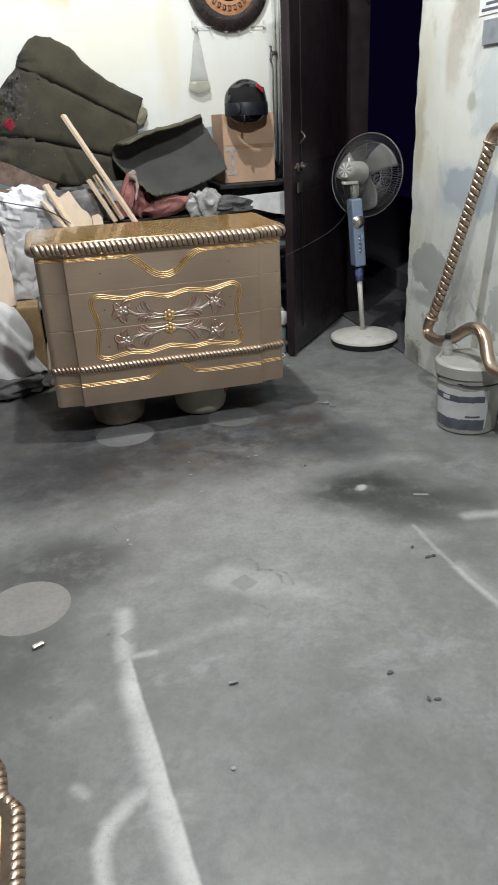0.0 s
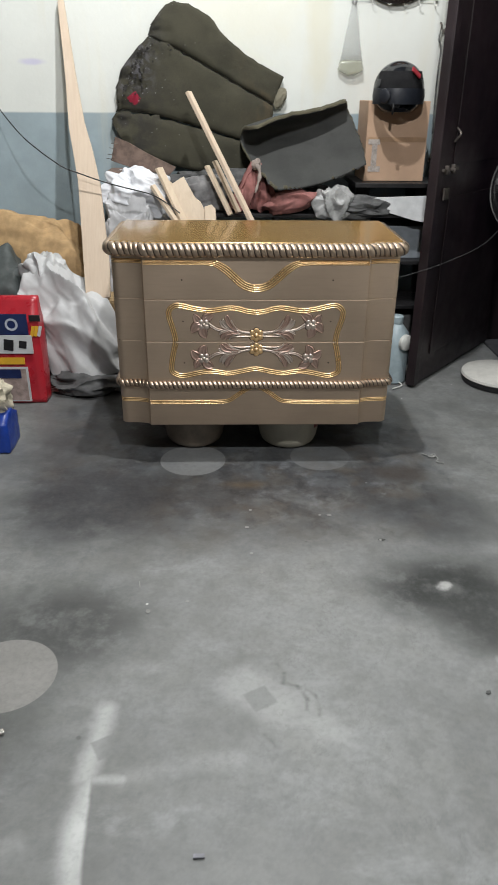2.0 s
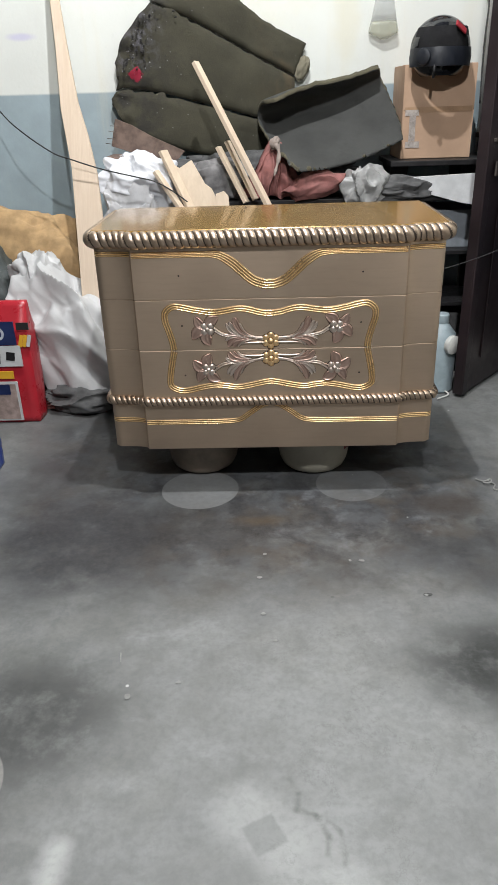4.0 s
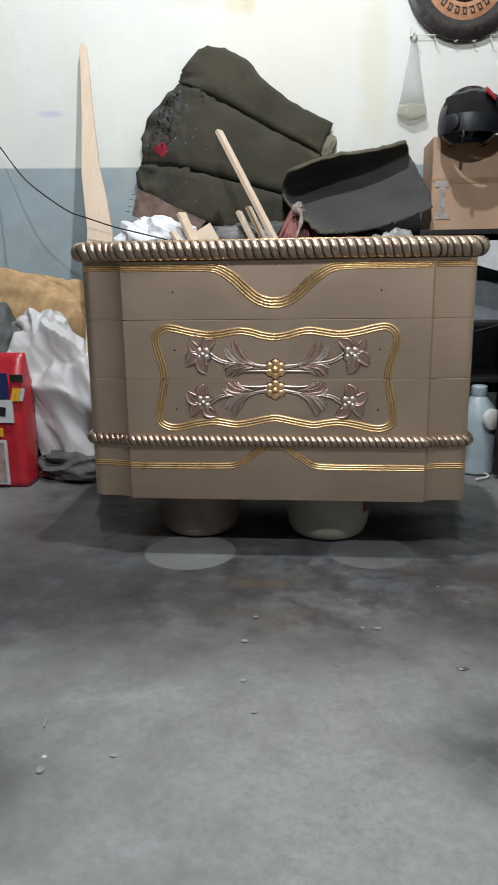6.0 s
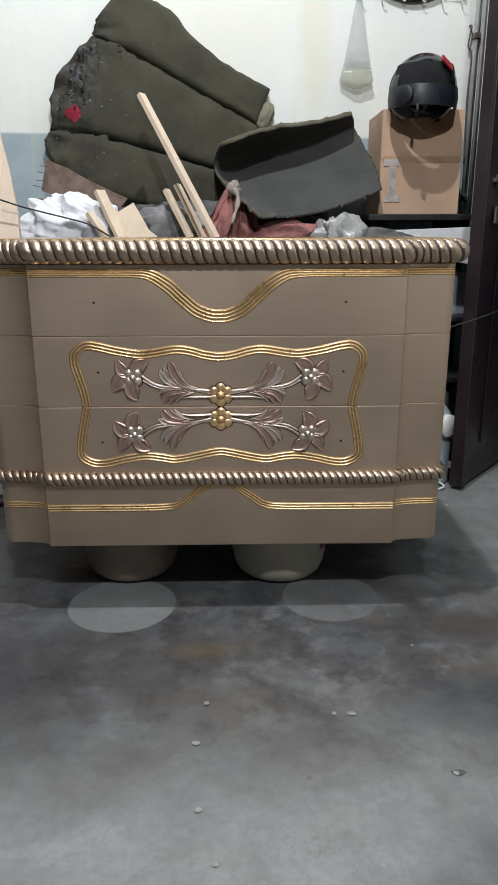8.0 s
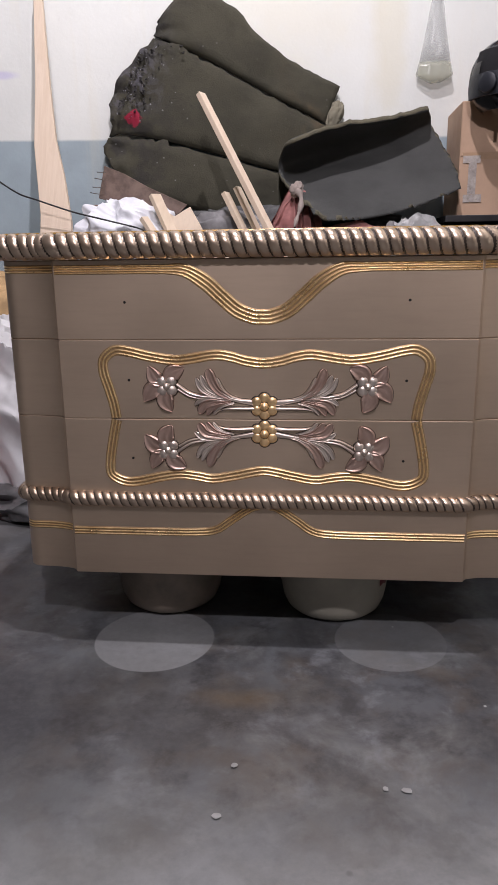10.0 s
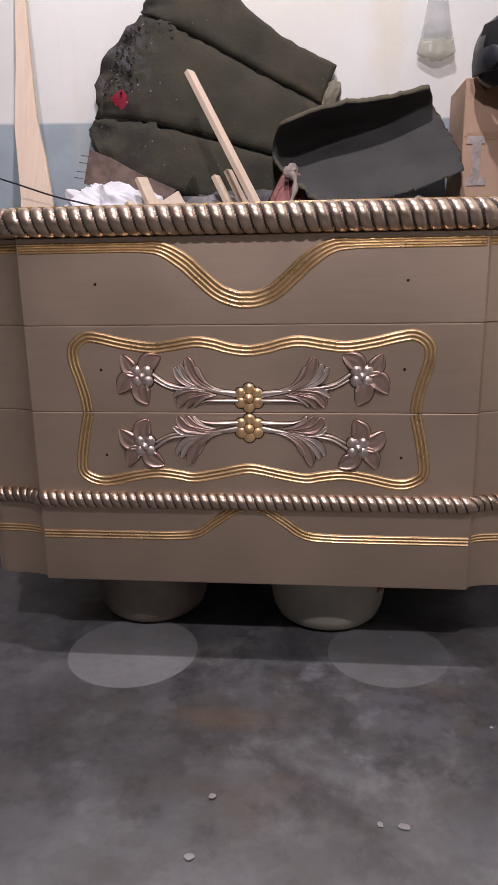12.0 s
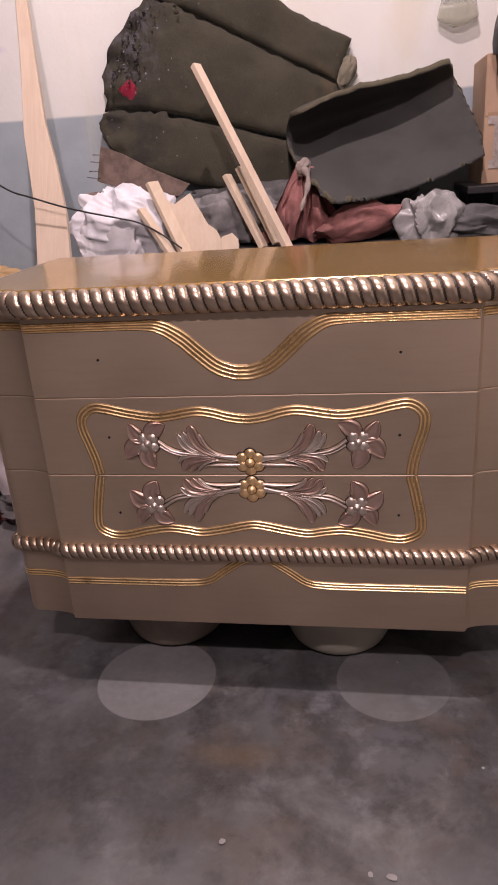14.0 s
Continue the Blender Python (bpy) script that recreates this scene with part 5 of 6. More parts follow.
crumbs(90, 3, 0.0042, M_CRUMB, "torn_padding", "dark torn crumbs of padding")
crumbs(46, 7, 0.0020, M_LINT, "lint", "pale lint and crumbs")


def curled_sheet():
    """A stiff felt sheet curling like a trough, open to the room."""
    nu, nv, thick = 44, 30, 0.026
    outer, verts, faces = [], [], []
    for i in range(nu + 1):
        u = i / nu
        top = Vector((lerp(0.690, 1.150, u), lerp(4.20, 4.40, u), lerp(1.268, 1.386, u) + 0.020 * math.sin(math.pi * min(1, u * 1.6)) * (1 - u)))
        bot = Vector((lerp(0.775, 1.250, u), lerp(4.00, 4.18, u), lerp(0.966, 1.072, u ** 1.7) - 0.010 * math.sin(math.pi * u)))
        for j in range(nv + 1):
            v = j / nv
            p = top.lerp(bot, v)
            deep = ((v / 0.27) * math.exp(1 - v / 0.27)) ** 1.4 * (1 - v ** 3) * lerp(0.25, 0.09, u)
            p = p + Vector((-0.110 * math.sin(math.pi * v ** 0.60) * (1 - u) ** 2.6 + 0.02 * math.sin(math.pi * v) * u * u, deep, -0.02 * math.sin(math.pi * v ** 0.7)))
            rag = 0.009 * noise.noise((u * 9, v * 14, 2.0)) + 0.007 * noise.noise((u * 37, v * 30, 5.0)) if i in (0, nu) or j in (0, nv) else 0
            p += Vector((rag, 0.004 * noise.noise((u * 6, v * 6, 9.0)), rag))
            lip = max(0.0, 1 - v / 0.14)
            p += Vector((0, -0.050 * lip, -0.030 * lip * lip))
            outer.append(p)
    w = nv + 1
    for side in (0, 1):
        for k, p in enumerate(outer):
            verts.append(p + Vector((0, thick * side, 0.018 * side)))
    per = len(outer)
    for side in (0, 1):
        for i in range(nu):
            for j in range(nv):
                faces.append((side * per + i * w + j, side * per + i * w + j + 1, side * per + (i + 1) * w + j + 1, side * per + (i + 1) * w + j))
    rim = [i * w for i in range(nu + 1)] + [nu * w + j for j in range(1, w)] + [i * w + nv for i in range(nu - 1, -1, -1)] + [j for j in range(nv - 1, 0, -1)]
    for a, b in zip(rim, rim[1:] + rim[:1]):
        faces.append((a, b, per + b, per + a))
    me = mesh_of(verts, faces)
    me.materials.append(M_FELT_GREY)
    me.materials.append(M_FELT_EDGE)
    for f in me.polygons[2 * nu * nv:]:
        f.material_index = 1
    return me


sheet = new("felt_sheet", curled_sheet())
tagged(sheet, "stiff grey felt sheet curled up on the scrap heap", "felt sheet")

# carton with the helmet on it
part("shelf_board", boxes((1.20, 4.17, RTOP + 0.120, 1.64, 4.56, RTOP + 0.143), (1.22, 4.30, RTOP, 1.30, 4.55, RTOP + 0.120), (1.55, 4.30, RTOP, 1.63, 4.55, RTOP + 0.120), bevel=0.003), M_STEEL, label="dark board on blocks on top of the rack", category="board")
BZ = RTOP + 0.143
BX0, BX1, BY0, BY1, BH = 1.255, 1.572, 4.27, 4.56, 0.385
carton = thing("cardboard_box", (1.43, 4.4, BZ), "brown cardboard box with old tape and a damp stain", "box")
part("box_body", boxes((BX0, BY0, BZ, BX1, BY1, BZ + BH), bevel=0.004), M_CARD, carton)
part("flap", boxes((BX0 + 0.002, BY0 - 0.004, BZ + 0.003, BX1 - 0.002, BY0 - 0.0005, BZ + BH * 0.525), bevel=0.001), M_CARD, carton)
part("flap", boxes((BX0 + 0.002, BY0 - 0.004, BZ + BH * 0.532, BX1 - 0.002, BY0 - 0.0005, BZ + BH - 0.003), bevel=0.001), M_CARD, carton)
part("tape", boxes((BX0 + 0.01, BY0 - 0.0055, BZ + BH * 0.50, BX1 - 0.01, BY0 - 0.0042, BZ + BH * 0.56), bevel=0), plain("brown_tape", (0.33, 0.21, 0.125), 0.35), carton, "glossy brown tape")
part("tape", boxes((BX0 + 0.032, BY0 - 0.0068, BZ + 0.075, BX0 + 0.060, BY0 - 0.0056, BZ + 0.18), (BX0 + 0.012, BY0 - 0.0068, BZ + 0.1805, BX0 + 0.072, BY0 - 0.0056, BZ + 0.205), (BX0 + 0.018, BY0 - 0.0068, BZ + 0.048, BX0 + 0.082, BY0 - 0.0056, BZ + 0.0745), bevel=0), plain("torn_tape", (0.36, 0.32, 0.29), 0.3, vary=0.25, scale=40), carton, "torn grey tape")

# helmet
HC = Vector((1.388, 4.215, BZ + BH + 0.052))


def helmet():
    h = thing("motorcycle_helmet", (HC.x, HC.y, BZ + BH), "black helmet with an open face and red lining on a carton", "helmet")
    verts, faces, nu, nv = [], [], 48, 24
    for side, s in ((0, 1.0), (1, 0.90)):
        for j in range(nv + 1):
            b = lerp(-0.92, math.pi / 2, j / nv)
            for i in range(nu):
                a = 2 * math.pi * i / nu
                r = 0.124 * s
                verts.append((HC.x + r * math.cos(a) * math.cos(b), HC.y + 1.05 * r * math.sin(a) * math.cos(b), HC.z + r * 1.02 * math.sin(b)))
    per = (nv + 1) * nu
    for side in (0, 1):
        for j in range(nv):
            for i in range(nu):
                a = 2 * math.pi * (i + 0.5) / nu
                facing = abs(math.atan2(math.sin(a + math.pi / 2 + 0.05), math.cos(a + math.pi / 2 + 0.05)))
                b = lerp(-0.92, math.pi / 2, (j + 0.5) / nv)
                if facing < 0.95 and -0.05 < b < 0.62:
                    continue
                l = (i + 1) % nu
                faces.append((side * per + j * nu + i, side * per + j * nu + l, side * per + (j + 1) * nu + l, side * per + (j + 1) * nu + i))
    part("shell", mesh_of(verts, faces), M_HELMET, h)
    # chin bar, and a near-black band closing the open face: bent straps
    for name, z0, z1, r, a0, a1, tone in (("chin_bar", -0.066, 0.004, 0.127, 185, 355, M_HELMET_BAND), ("face_padding", 0.004, 0.080, 0.1130, 195, 345, M_INSIDE)):
        vs, fs, k = [], [], 36
        for i in range(k + 1):
            a = radians(lerp(a0, a1, i / k))
            push = 1.0 + (0.06 if name == "chin_bar" else 0.0) * max(0, math.cos(a - radians(235))) ** 8
            for rr, zz in ((r, z0), (r * 1.03, (z0 + z1) / 2), (r * (1.0 if name == "chin_bar" else 0.94), z1), (r * 0.92, z1), (r * 0.92, z0)):
                vs.append((HC.x + rr * push * math.cos(a), HC.y + 1.05 * rr * push * math.sin(a), HC.z + zz))
        for i in range(k):
            for q in range(5):
                p = (q + 1) % 5
                fs.append((i * 5 + q, i * 5 + p, (i + 1) * 5 + p, (i + 1) * 5 + q))
        fs += [tuple(range(5)), tuple(k * 5 + q for q in range(5))]
        part(name, sharp(mesh_of(vs, fs), 30), tone, h)
    part("lining", turned(boxes((-0.03, -0.004, -0.014, 0.03, 0.004, 0.014), bevel=0.004), Matrix.Translation(HC + Vector((0.055, -0.115, 0.072))) @ pose(0, 0, 0, -35, 35, 22)), M_LINING, h, "red lining patch")
    part("strap", tube(smooth_line([HC + Vector((-0.045, -0.125, -0.06)), HC + Vector((-0.045, -0.130, -0.085)), HC + Vector((-0.043, -0.112, -0.108))], 6), 0.006), M_RUBBER, h)
    part("ear_pad", turned(lathe([(0.03, 0.0), (0.033, 0.006), (0.03, 0.014), (0.02, 0.018)], (0, 0, 0), 24), Matrix.Translation(HC + Vector((-0.085, -0.112, -0.03))) @ pose(0, 0, 0, 90, 0, -38)), M_HELMET_BAND, h)


helmet()

# paper bundle, film and cloths over the front of the rack
part("folded_paper", slab([(1.20, 0.900), (1.30, 0.925), (1.575, 0.935), (1.570, 0.800), (1.50, 0.812), (1.40, 0.840), (1.28, 0.872)], 0.006, (0, 1, 0), (0, 4.075 - 0.02, 0), (1, 0, 0), (0, 0.02, 1), 0.001), M_PAPER, label="folded white paper sliding off the rack", category="paper")
part("white_rag", crumple((0.090, 4.12, 0.930), (0.180, 0.10, 0.105), 3, 1.55, 0.34, 0.055, (0, 14, 0), None, 6, (1.2, 1, 0.8), 0.85), M_WHITE_CLOTH, label="crumpled white rag on the scrap heap", category="rag")
part("white_cloth", crumple((0.015, 4.035, 0.655), (0.125, 0.055, 0.275), 29, 1.6, 0.30, 0.05, (0, 6, 0), None, 6, (1.0, 1.0, 1.9), 0.8), plain("greyed_cloth", (0.50, 0.50, 0.51), 0.85, vary=0.15, bump=0.3), label="greyed white cloth hanging down from the rack", category="cloth")
part("red_rag", drape(((0.652, 4.175, 1.080), (0.722, 4.185, 1.074)), ((0.520, 4.13, 0.852), (0.815, 4.12, 0.852)), 4.0, 5, 0.036, 0.045), M_RED_CLOTH, label="faded red rag draped under the felt sheet", category="rag")
part("red_rag", crumple((0.86, 4.10, 0.905), (0.130, 0.06, 0.055), 12, 1.1, 0.3, 0.03, (0, -14, 0)), M_RED_CLOTH, label="flat strip of dark red rag", category="rag")
part("plastic_film", crumple((1.065, 4.075, 0.895), (0.085, 0.05, 0.075), 14, 1.2, 0.48, 0.05, (0, 0, 0), None, 5, (1.4, 1, 0.7)), M_FILM, label="crumpled clear plastic film", category="film")
part("grey_rag", crumple((1.21, 4.10, 0.872), (0.15, 0.06, 0.050), 17, 1.3, 0.38, 0.07), M_GREY_CLOTH, label="dusty dark grey rag", category="rag")
part("grey_rag", crumple((0.42, 4.20, 0.92), (0.15, 0.07, 0.085), 19, 1.2, 0.30, 0.05, power=0.8), plain("grey_scrap", (0.19, 0.185, 0.185), 0.85, vary=0.3), label="grey crumpled sheet among the offcuts", category="rag")
part("grey_rag", heap((0.55, 4.30, 0.93), (0.5, 0.10, 0.10), 23, 0.4, 0.15, 2.4), M_GREY_CLOTH, label="dark cloth under the padded mat", category="rag")
tie = thing("cloth_tie", (0.69, 4.2, 1.0), "twisted beige cloth strip knotted on the red rag", "cloth strip")
M_TIE = plain("beige_tie", (0.26, 0.215, 0.19), 0.85)
part("knot", crumple((0.682, 4.125, 1.076), (0.020, 0.016, 0.024), 71, 1.2, 0.35, 0.06, (0, 20, 0), None, 4), M_TIE, tie)
part("tail", tube(smooth_line([(0.684, 4.115, 1.072), (0.697, 4.095, 1.046), (0.695, 4.072, 1.010), (0.684, 4.052, 0.976), (0.676, 4.040, 0.948)], 8), lambda q: (0.011 - 0.006 * q) * (1 + 0.3 * math.sin(q * 17))), M_TIE, tie)
part("carton_flap", slab([(-0.045, 1.190), (-0.073, 1.075), (0.05, 1.035), (0.229, 1.005), (0.265, 1.045), (0.12, 1.11), (0.03, 1.16)], 0.008, (0, 1, 0), (0, 4.235, 0), (1, 0, 0), (0, 0.05, 1), 0.001), M_CARD_OLD, label="torn brown cardboard flap", category="cardboard")
part("carton", boxes((-0.075, 4.12, RTOP, 0.02, 4.30, 1.04), bevel=0.006), M_CARD_OLD, label="grimy brown carton on the rack", category="carton")


def offcut(corners, y, thick, label, back=0.03):
    """A sawn offcut: outline in the heap's front, leaning back."""
    zlo = min(c[1] for c in corners)
    out = [(x, z) for x, z in corners]
    me = slab(out, thick, (0, 1, 0), (0, y - 0.25 * zlo, 0), (1, 0, 0), (0, 0.25, 1), 0.001)
    part("wood_offcut", me, M_PINE_X, label=label, category="wood", group="wood offcuts")


for foot, head, w in (((0.318, 3.975, 0.81), (0.196, 4.050, 1.062), 0.044), ((0.285, 3.945, 0.815), (0.165, 4.000, 0.985), 0.032)):
    part("wood_offcut", beam(foot, head, w, 0.016, 0.0012, -4), M_PINE_X, label="pale sawn board offcut on the heap", category="wood", group="wood offcuts")
offcut([(0.232, 1.010), (0.262, 0.990), (0.316, 1.022), (0.355, 0.955), (0.372, 0.925), (0.40, 0.905), (0.455, 0.80), (0.33, 0.80)], 4.000, 0.012, "pale board offcut with a broken edge")
for foot, head in (((0.552, 4.030, 0.842), (0.433, 4.108, 1.068)), ((0.592, 4.060, 0.850), (0.471, 4.140, 1.088))):
    part("wood_offcut", beam(foot, head, 0.032, 0.016, 0.0012, 6), M_PINE_X, label="short pale batten with a sawn end", category="wood", group="wood offcuts")
offcut([(0.42, 0.885), (0.455, 0.895), (0.475, 0.875), (0.48, 0.80), (0.42, 0.80)], 3.98, 0.012, "small splintered wood chip")
part("wood_batten", beam((0.672, 3.88, 0.80), (0.346, 4.176, 1.400), 0.032, 0.018, 0.0015, 8), M_PINE, label="long pale batten leaning on the padded mat", category="wood")

# tall tapered board
bo = Vector((-0.100, 3.80, 0.47))
btop = Vector((-0.275, wall_y(-0.275) - 0.026, 1.805))
bdir = (btop - bo)
blen = bdir.length
bdir.normalize()
bside = Vector((1, 0, 0)) - bdir * bdir.x
bside.normalize()
part("tapered_board", slab([(-0.068, 0), (0.052, 0), (0.070, 0.16), (0.076, 0.55), (0.060, 0.72), (0.038, 0.86), (0.026, 1.10), (0.016, blen - 0.02), (0.008, blen), (-0.008, blen), (-0.015, blen - 0.03), (-0.024, 1.10), (-0.040, 0.84), (-0.030, 0.58)], 0.02, bside.cross(bdir), bo, bside, bdir, 0.0015), M_PINE, label="long tapered raw pine board leaning on the wall", category="board")
part("wood_block", boxes((-0.26, 3.78, 0.0, 0.06, 3.97, 0.468), bevel=0.012), M_OCHRE_CARD, label="ochre battered carton under the leaning board", category="carton")

# scrap of foam caught behind the mat, and nails left in the torn flap
part("foam_scrap", crumple((0.815, 4.492, 1.372), (0.030, 0.016, 0.050), 63, 1.4, 0.3, 0.06, (0, 20, 0), None, 4), plain("dusty_foam", (0.17, 0.155, 0.11), 0.9), label="dusty beige scrap of foam behind the mat", category="foam")
for k, z in enumerate((1.085, 1.108, 1.135, 1.16)):
    part("nail", tube([(-0.056 + 0.010 * k, 4.242, z), (-0.088 + 0.010 * k, 4.236, z + 0.006 - 0.004 * (k % 2))], 0.0016, 6), M_IRON, label="thin rusty nail sticking out of torn cardboard", category="nail", group="nails in the flap")

# cable hanging in front of the wall
part("black_cable", tube(smooth_line([(-1.1, 4.26, 2.02), (-0.86, 4.28, 1.66), (-0.655, 4.25, 1.385), (-0.50, 4.10, 1.235), (-0.39, 3.99, 1.160), (-0.26, 3.955, 1.075), (-0.18, 3.95, 1.045), (-0.07, 3.95, 1.008), (0.02, 3.945, 0.985), (0.10, 3.955, 0.965), (0.17, 3.96, 0.945), (0.24, 3.96, 0.905), (0.30, 3.95, 0.862)], 10), 0.0029, 8), M_CABLE, label="thin black cable sagging across the heap", category="cable")

# ---- sacks and packs at the left ----
sack = thing("white_sack", (-0.225, 3.84, 0), "stuffed white woven sack slumped on the floor", "sack")
part("sack_body", crumple((-0.225, 3.84, 0.285), (0.205, 0.155, 0.345), 33, 1.25, 0.25, 0.030, (0, -29, 0), 0.0, 6, (1.2, 1.0, 0.9), 0.85), M_SACK, sack)
part("sack_mouth", crumple((-0.385, 3.90, 0.575), (0.105, 0.09, 0.10), 35, 1.25, 0.42, 0.02, (0, 0, 0), None, 6, (1.4, 1.2, 0.8)), M_SACK, sack, "gathered frayed mouth of the sack")
part("sack_bottom", crumple((-0.17, 3.77, 0.055), (0.21, 0.12, 0.070), 37, 1.4, 0.35, 0.05, (0, 0, 8), 0.0), M_GREY_CLOTH, label="dark grey sack flattened on the floor", category="sack")
part("ochre_sack", crumple((-0.50, 4.14, 0.42), (0.31, 0.14, 0.345), 41, 1.3, 0.34, 0.03, (0, 0, 0), 0.0, 6, (1, 1, 0.7), 0.85), M_JUTE, label="ochre sacking bundle against the blue dado", category="sack")
part("grey_sheet", crumple((-0.68, 3.98, 0.34), (0.20, 0.15, 0.34), 43, 1.2, 0.25, 0.06, (0, 20, 0), 0.0, 5), plain("grey_tarp", (0.07, 0.08, 0.078), 0.7, vary=0.3), label="folded dark grey tarpaulin", category="tarpaulin")
part("white_pipe", tube([(-0.80, 3.93, 0.725), (-0.47, 3.97, 0.560)], 0.014), M_PIPE, label="white plastic pipe lying on the tarpaulin", category="pipe")


def pouch(x0, x1, y0, y1, h, seed):
    """A filled block bag: swollen sides, folded top edge."""
    verts, faces, nz, nr = [], [], 26, 48
    for j in range(nz + 1):
        q = j / nz
        pinch = 1.0 if q < 0.78 else lerp(1.0, 0.22, ((q - 0.78) / 0.22) ** 0.8)
        for i in range(nr):
            a = 2 * math.pi * i / nr
            cx, cy = (x0 + x1) / 2, (y0 + y1) / 2
            ex, ey = math.cos(a), math.sin(a)
            k = 1 / max(abs(ex), abs(ey))
            k = lerp(k, 1.0, 0.10)
            bulge = 1 + 0.02 * math.sin(math.pi * q) + 0.02 * noise.noise((a * 1.3, q * 4, seed)) + 0.008 * noise.noise((a * 5, q * 15, seed))
            verts.append((cx + ex * k * (x1 - x0) / 2 * bulge, cy + ey * k * (y1 - y0) / 2 * pinch * bulge, h * q))
    for j in range(nz):
        for i in range(nr):
            l = (i + 1) % nr
            faces.append((j * nr + i, j * nr + l, (j + 1) * nr + l, (j + 1) * nr + i))
    faces += [tuple(range(nr)), tuple(nz * nr + i for i in range(nr))]
    return mesh_of(verts, faces)


red = thing("red_pack", (-0.53, 3.65, 0), "red printed powder bag standing on the floor", "bag")
part("bag_body", pouch(-0.725, -0.368, 3.590, 3.715, 0.525, 5.0), M_RED, red)
FY = 3.580
part("print_panel", boxes((-0.70, FY - 0.0015, 0.355, -0.415, FY + 0.004, 0.455), bevel=0), M_NAVY, red, "navy printed band")
part("print_panel", boxes((-0.70, FY - 0.0040, 0.262, -0.402, FY + 0.002, 0.352), bevel=0), M_LABEL, red, "white printed label")
part("print_panel", boxes((-0.60, FY - 0.0020, 0.205, -0.450, FY + 0.003, 0.240), bevel=0.002), M_YELLOW, red, "yellow printed tab")
part("print_panel", boxes((-0.70, FY - 0.0030, 0.012, -0.440, FY + 0.002, 0.192), bevel=0), M_LABEL, red)
part("print_panel", boxes((-0.69, FY - 0.0050, 0.020, -0.450, FY - 0.003, 0.182), bevel=0), M_PICTURE, red, "small printed picture")
part("print_panel", boxes((-0.60, FY - 0.0065, 0.135, -0.475, FY - 0.005, 0.182), bevel=0), M_NAVY, red)
part("print_panel", boxes((-0.404, FY - 0.0020, 0.420, -0.353, FY + 0.004, 0.450), bevel=0), M_BLACK, red)
for k in range(3):
    part("logo_shape", turned(boxes((-0.0075, 0, -0.026, 0.0075, 0.002, 0.026), bevel=0), Matrix.Translation((-0.395 + 0.017 * k, FY - 0.0015, 0.372)) @ pose(0, 0, 0, 0, 16, 0)), M_YELLOW if k < 2 else M_LABEL, red)
for x, z, w, h, lean in ((-0.665, 0.307, 0.050, 0.052, 8), (-0.590, 0.307, 0.060, 0.034, 8), (-0.515, 0.305, 0.046, 0.054, 8), (-0.448, 0.307, 0.036, 0.036, 8)):
    part("logo_shape", turned(boxes((-w / 2, 0, -h / 2, w / 2, 0.002, h / 2), bevel=0), Matrix.Translation((x, FY - 0.0062, z)) @ pose(0, 0, 0, 0, lean, 0)), M_BLACK, red)
part("logo_shape", turned(lathe([(0.03, 0), (0.03, 0.002), (0.02, 0.002), (0.02, 0)], (0, 0, 0), 28, True), Matrix.Translation((-0.49, FY - 0.0015, 0.405)) @ pose(0, 0, 0, 90, 0, 0)), plain("pale_logo", (0.42, 0.44, 0.50), 0.4), red)
part("red_scrap", crumple((-0.345, 3.745, 0.02), (0.045, 0.03, 0.02), 47, 1.8, 0.45, 0.15, (0, 0, 0), 0.0, 4), M_RED_CLOTH, label="crumpled dark red wrapper on the floor", category="wrapper")

bluebag = thing("blue_pack", (-0.48, 3.12, 0), "blue bag with a crumpled cream paper on top", "bag")
part("bag_body", pouch(-0.65, -0.398, 3.03, 3.20, 0.17, 9.0), M_BLUEBAG, bluebag)
part("paper", crumple((-0.515, 3.11, 0.225), (0.115, 0.085, 0.10), 51, 1.7, 0.40, 0.07), M_CREAM, bluebag, "crumpled cream paper")

# canister beside the rack
can = thing("plastic_canister", (1.43, 3.90, 0), "pale blue plastic canister with a white cap", "canister")
part("canister_body", lathe([(0.066, 0.0), (0.072, 0.006), (0.073, 0.20), (0.066, 0.27), (0.035, 0.31), (0.028, 0.32)], (1.425, 3.90, 0), 36), M_JUG, can)
part("cap", turned(lathe([(0.04, 0.0), (0.042, 0.004), (0.042, 0.022), (0.036, 0.026)], (0, 0, 0), 28), Matrix.Translation((1.455, 3.835, 0.235)) @ pose(0, 0, 0, 90, 0, 35)), M_PIPE, can)
part("neck_cap", lathe([(0.03, 0.318), (0.032, 0.322), (0.032, 0.355), (0.027, 0.36)], (1.425, 3.90, 0), 28), M_JUG, can)
part("cable_end", tube(smooth_line([(1.40, 3.75, 0.006), (1.46, 3.80, 0.006), (1.44, 3.85, 0.01), (1.40, 3.86, 0.008)], 8), 0.004), M_PIPE, label="loose white string on the floor", category="string")

# ---- on the wall ----
clock = thing("wall_clock", (1.405, wall_y(1.405), 2.08), "round wall clock with a dark and wooden frame", "clock")


def ring_on_wall(name, r0, r1, d0, d1, tone, label=""):
    prof = [(r0, 0), (r0, d0), ((r0 + r1) / 2, d1), (r1, d0), (r1, 0)]
    part(name, turned(lathe(prof, (0, 0, 0), 72, True), Matrix.Translation((1.405, wall_y(1.405) - 0.001, 2.080)) @ WALL_TURN @ pose(0, 0, 0, 90, 0, 0)), tone, clock, label)


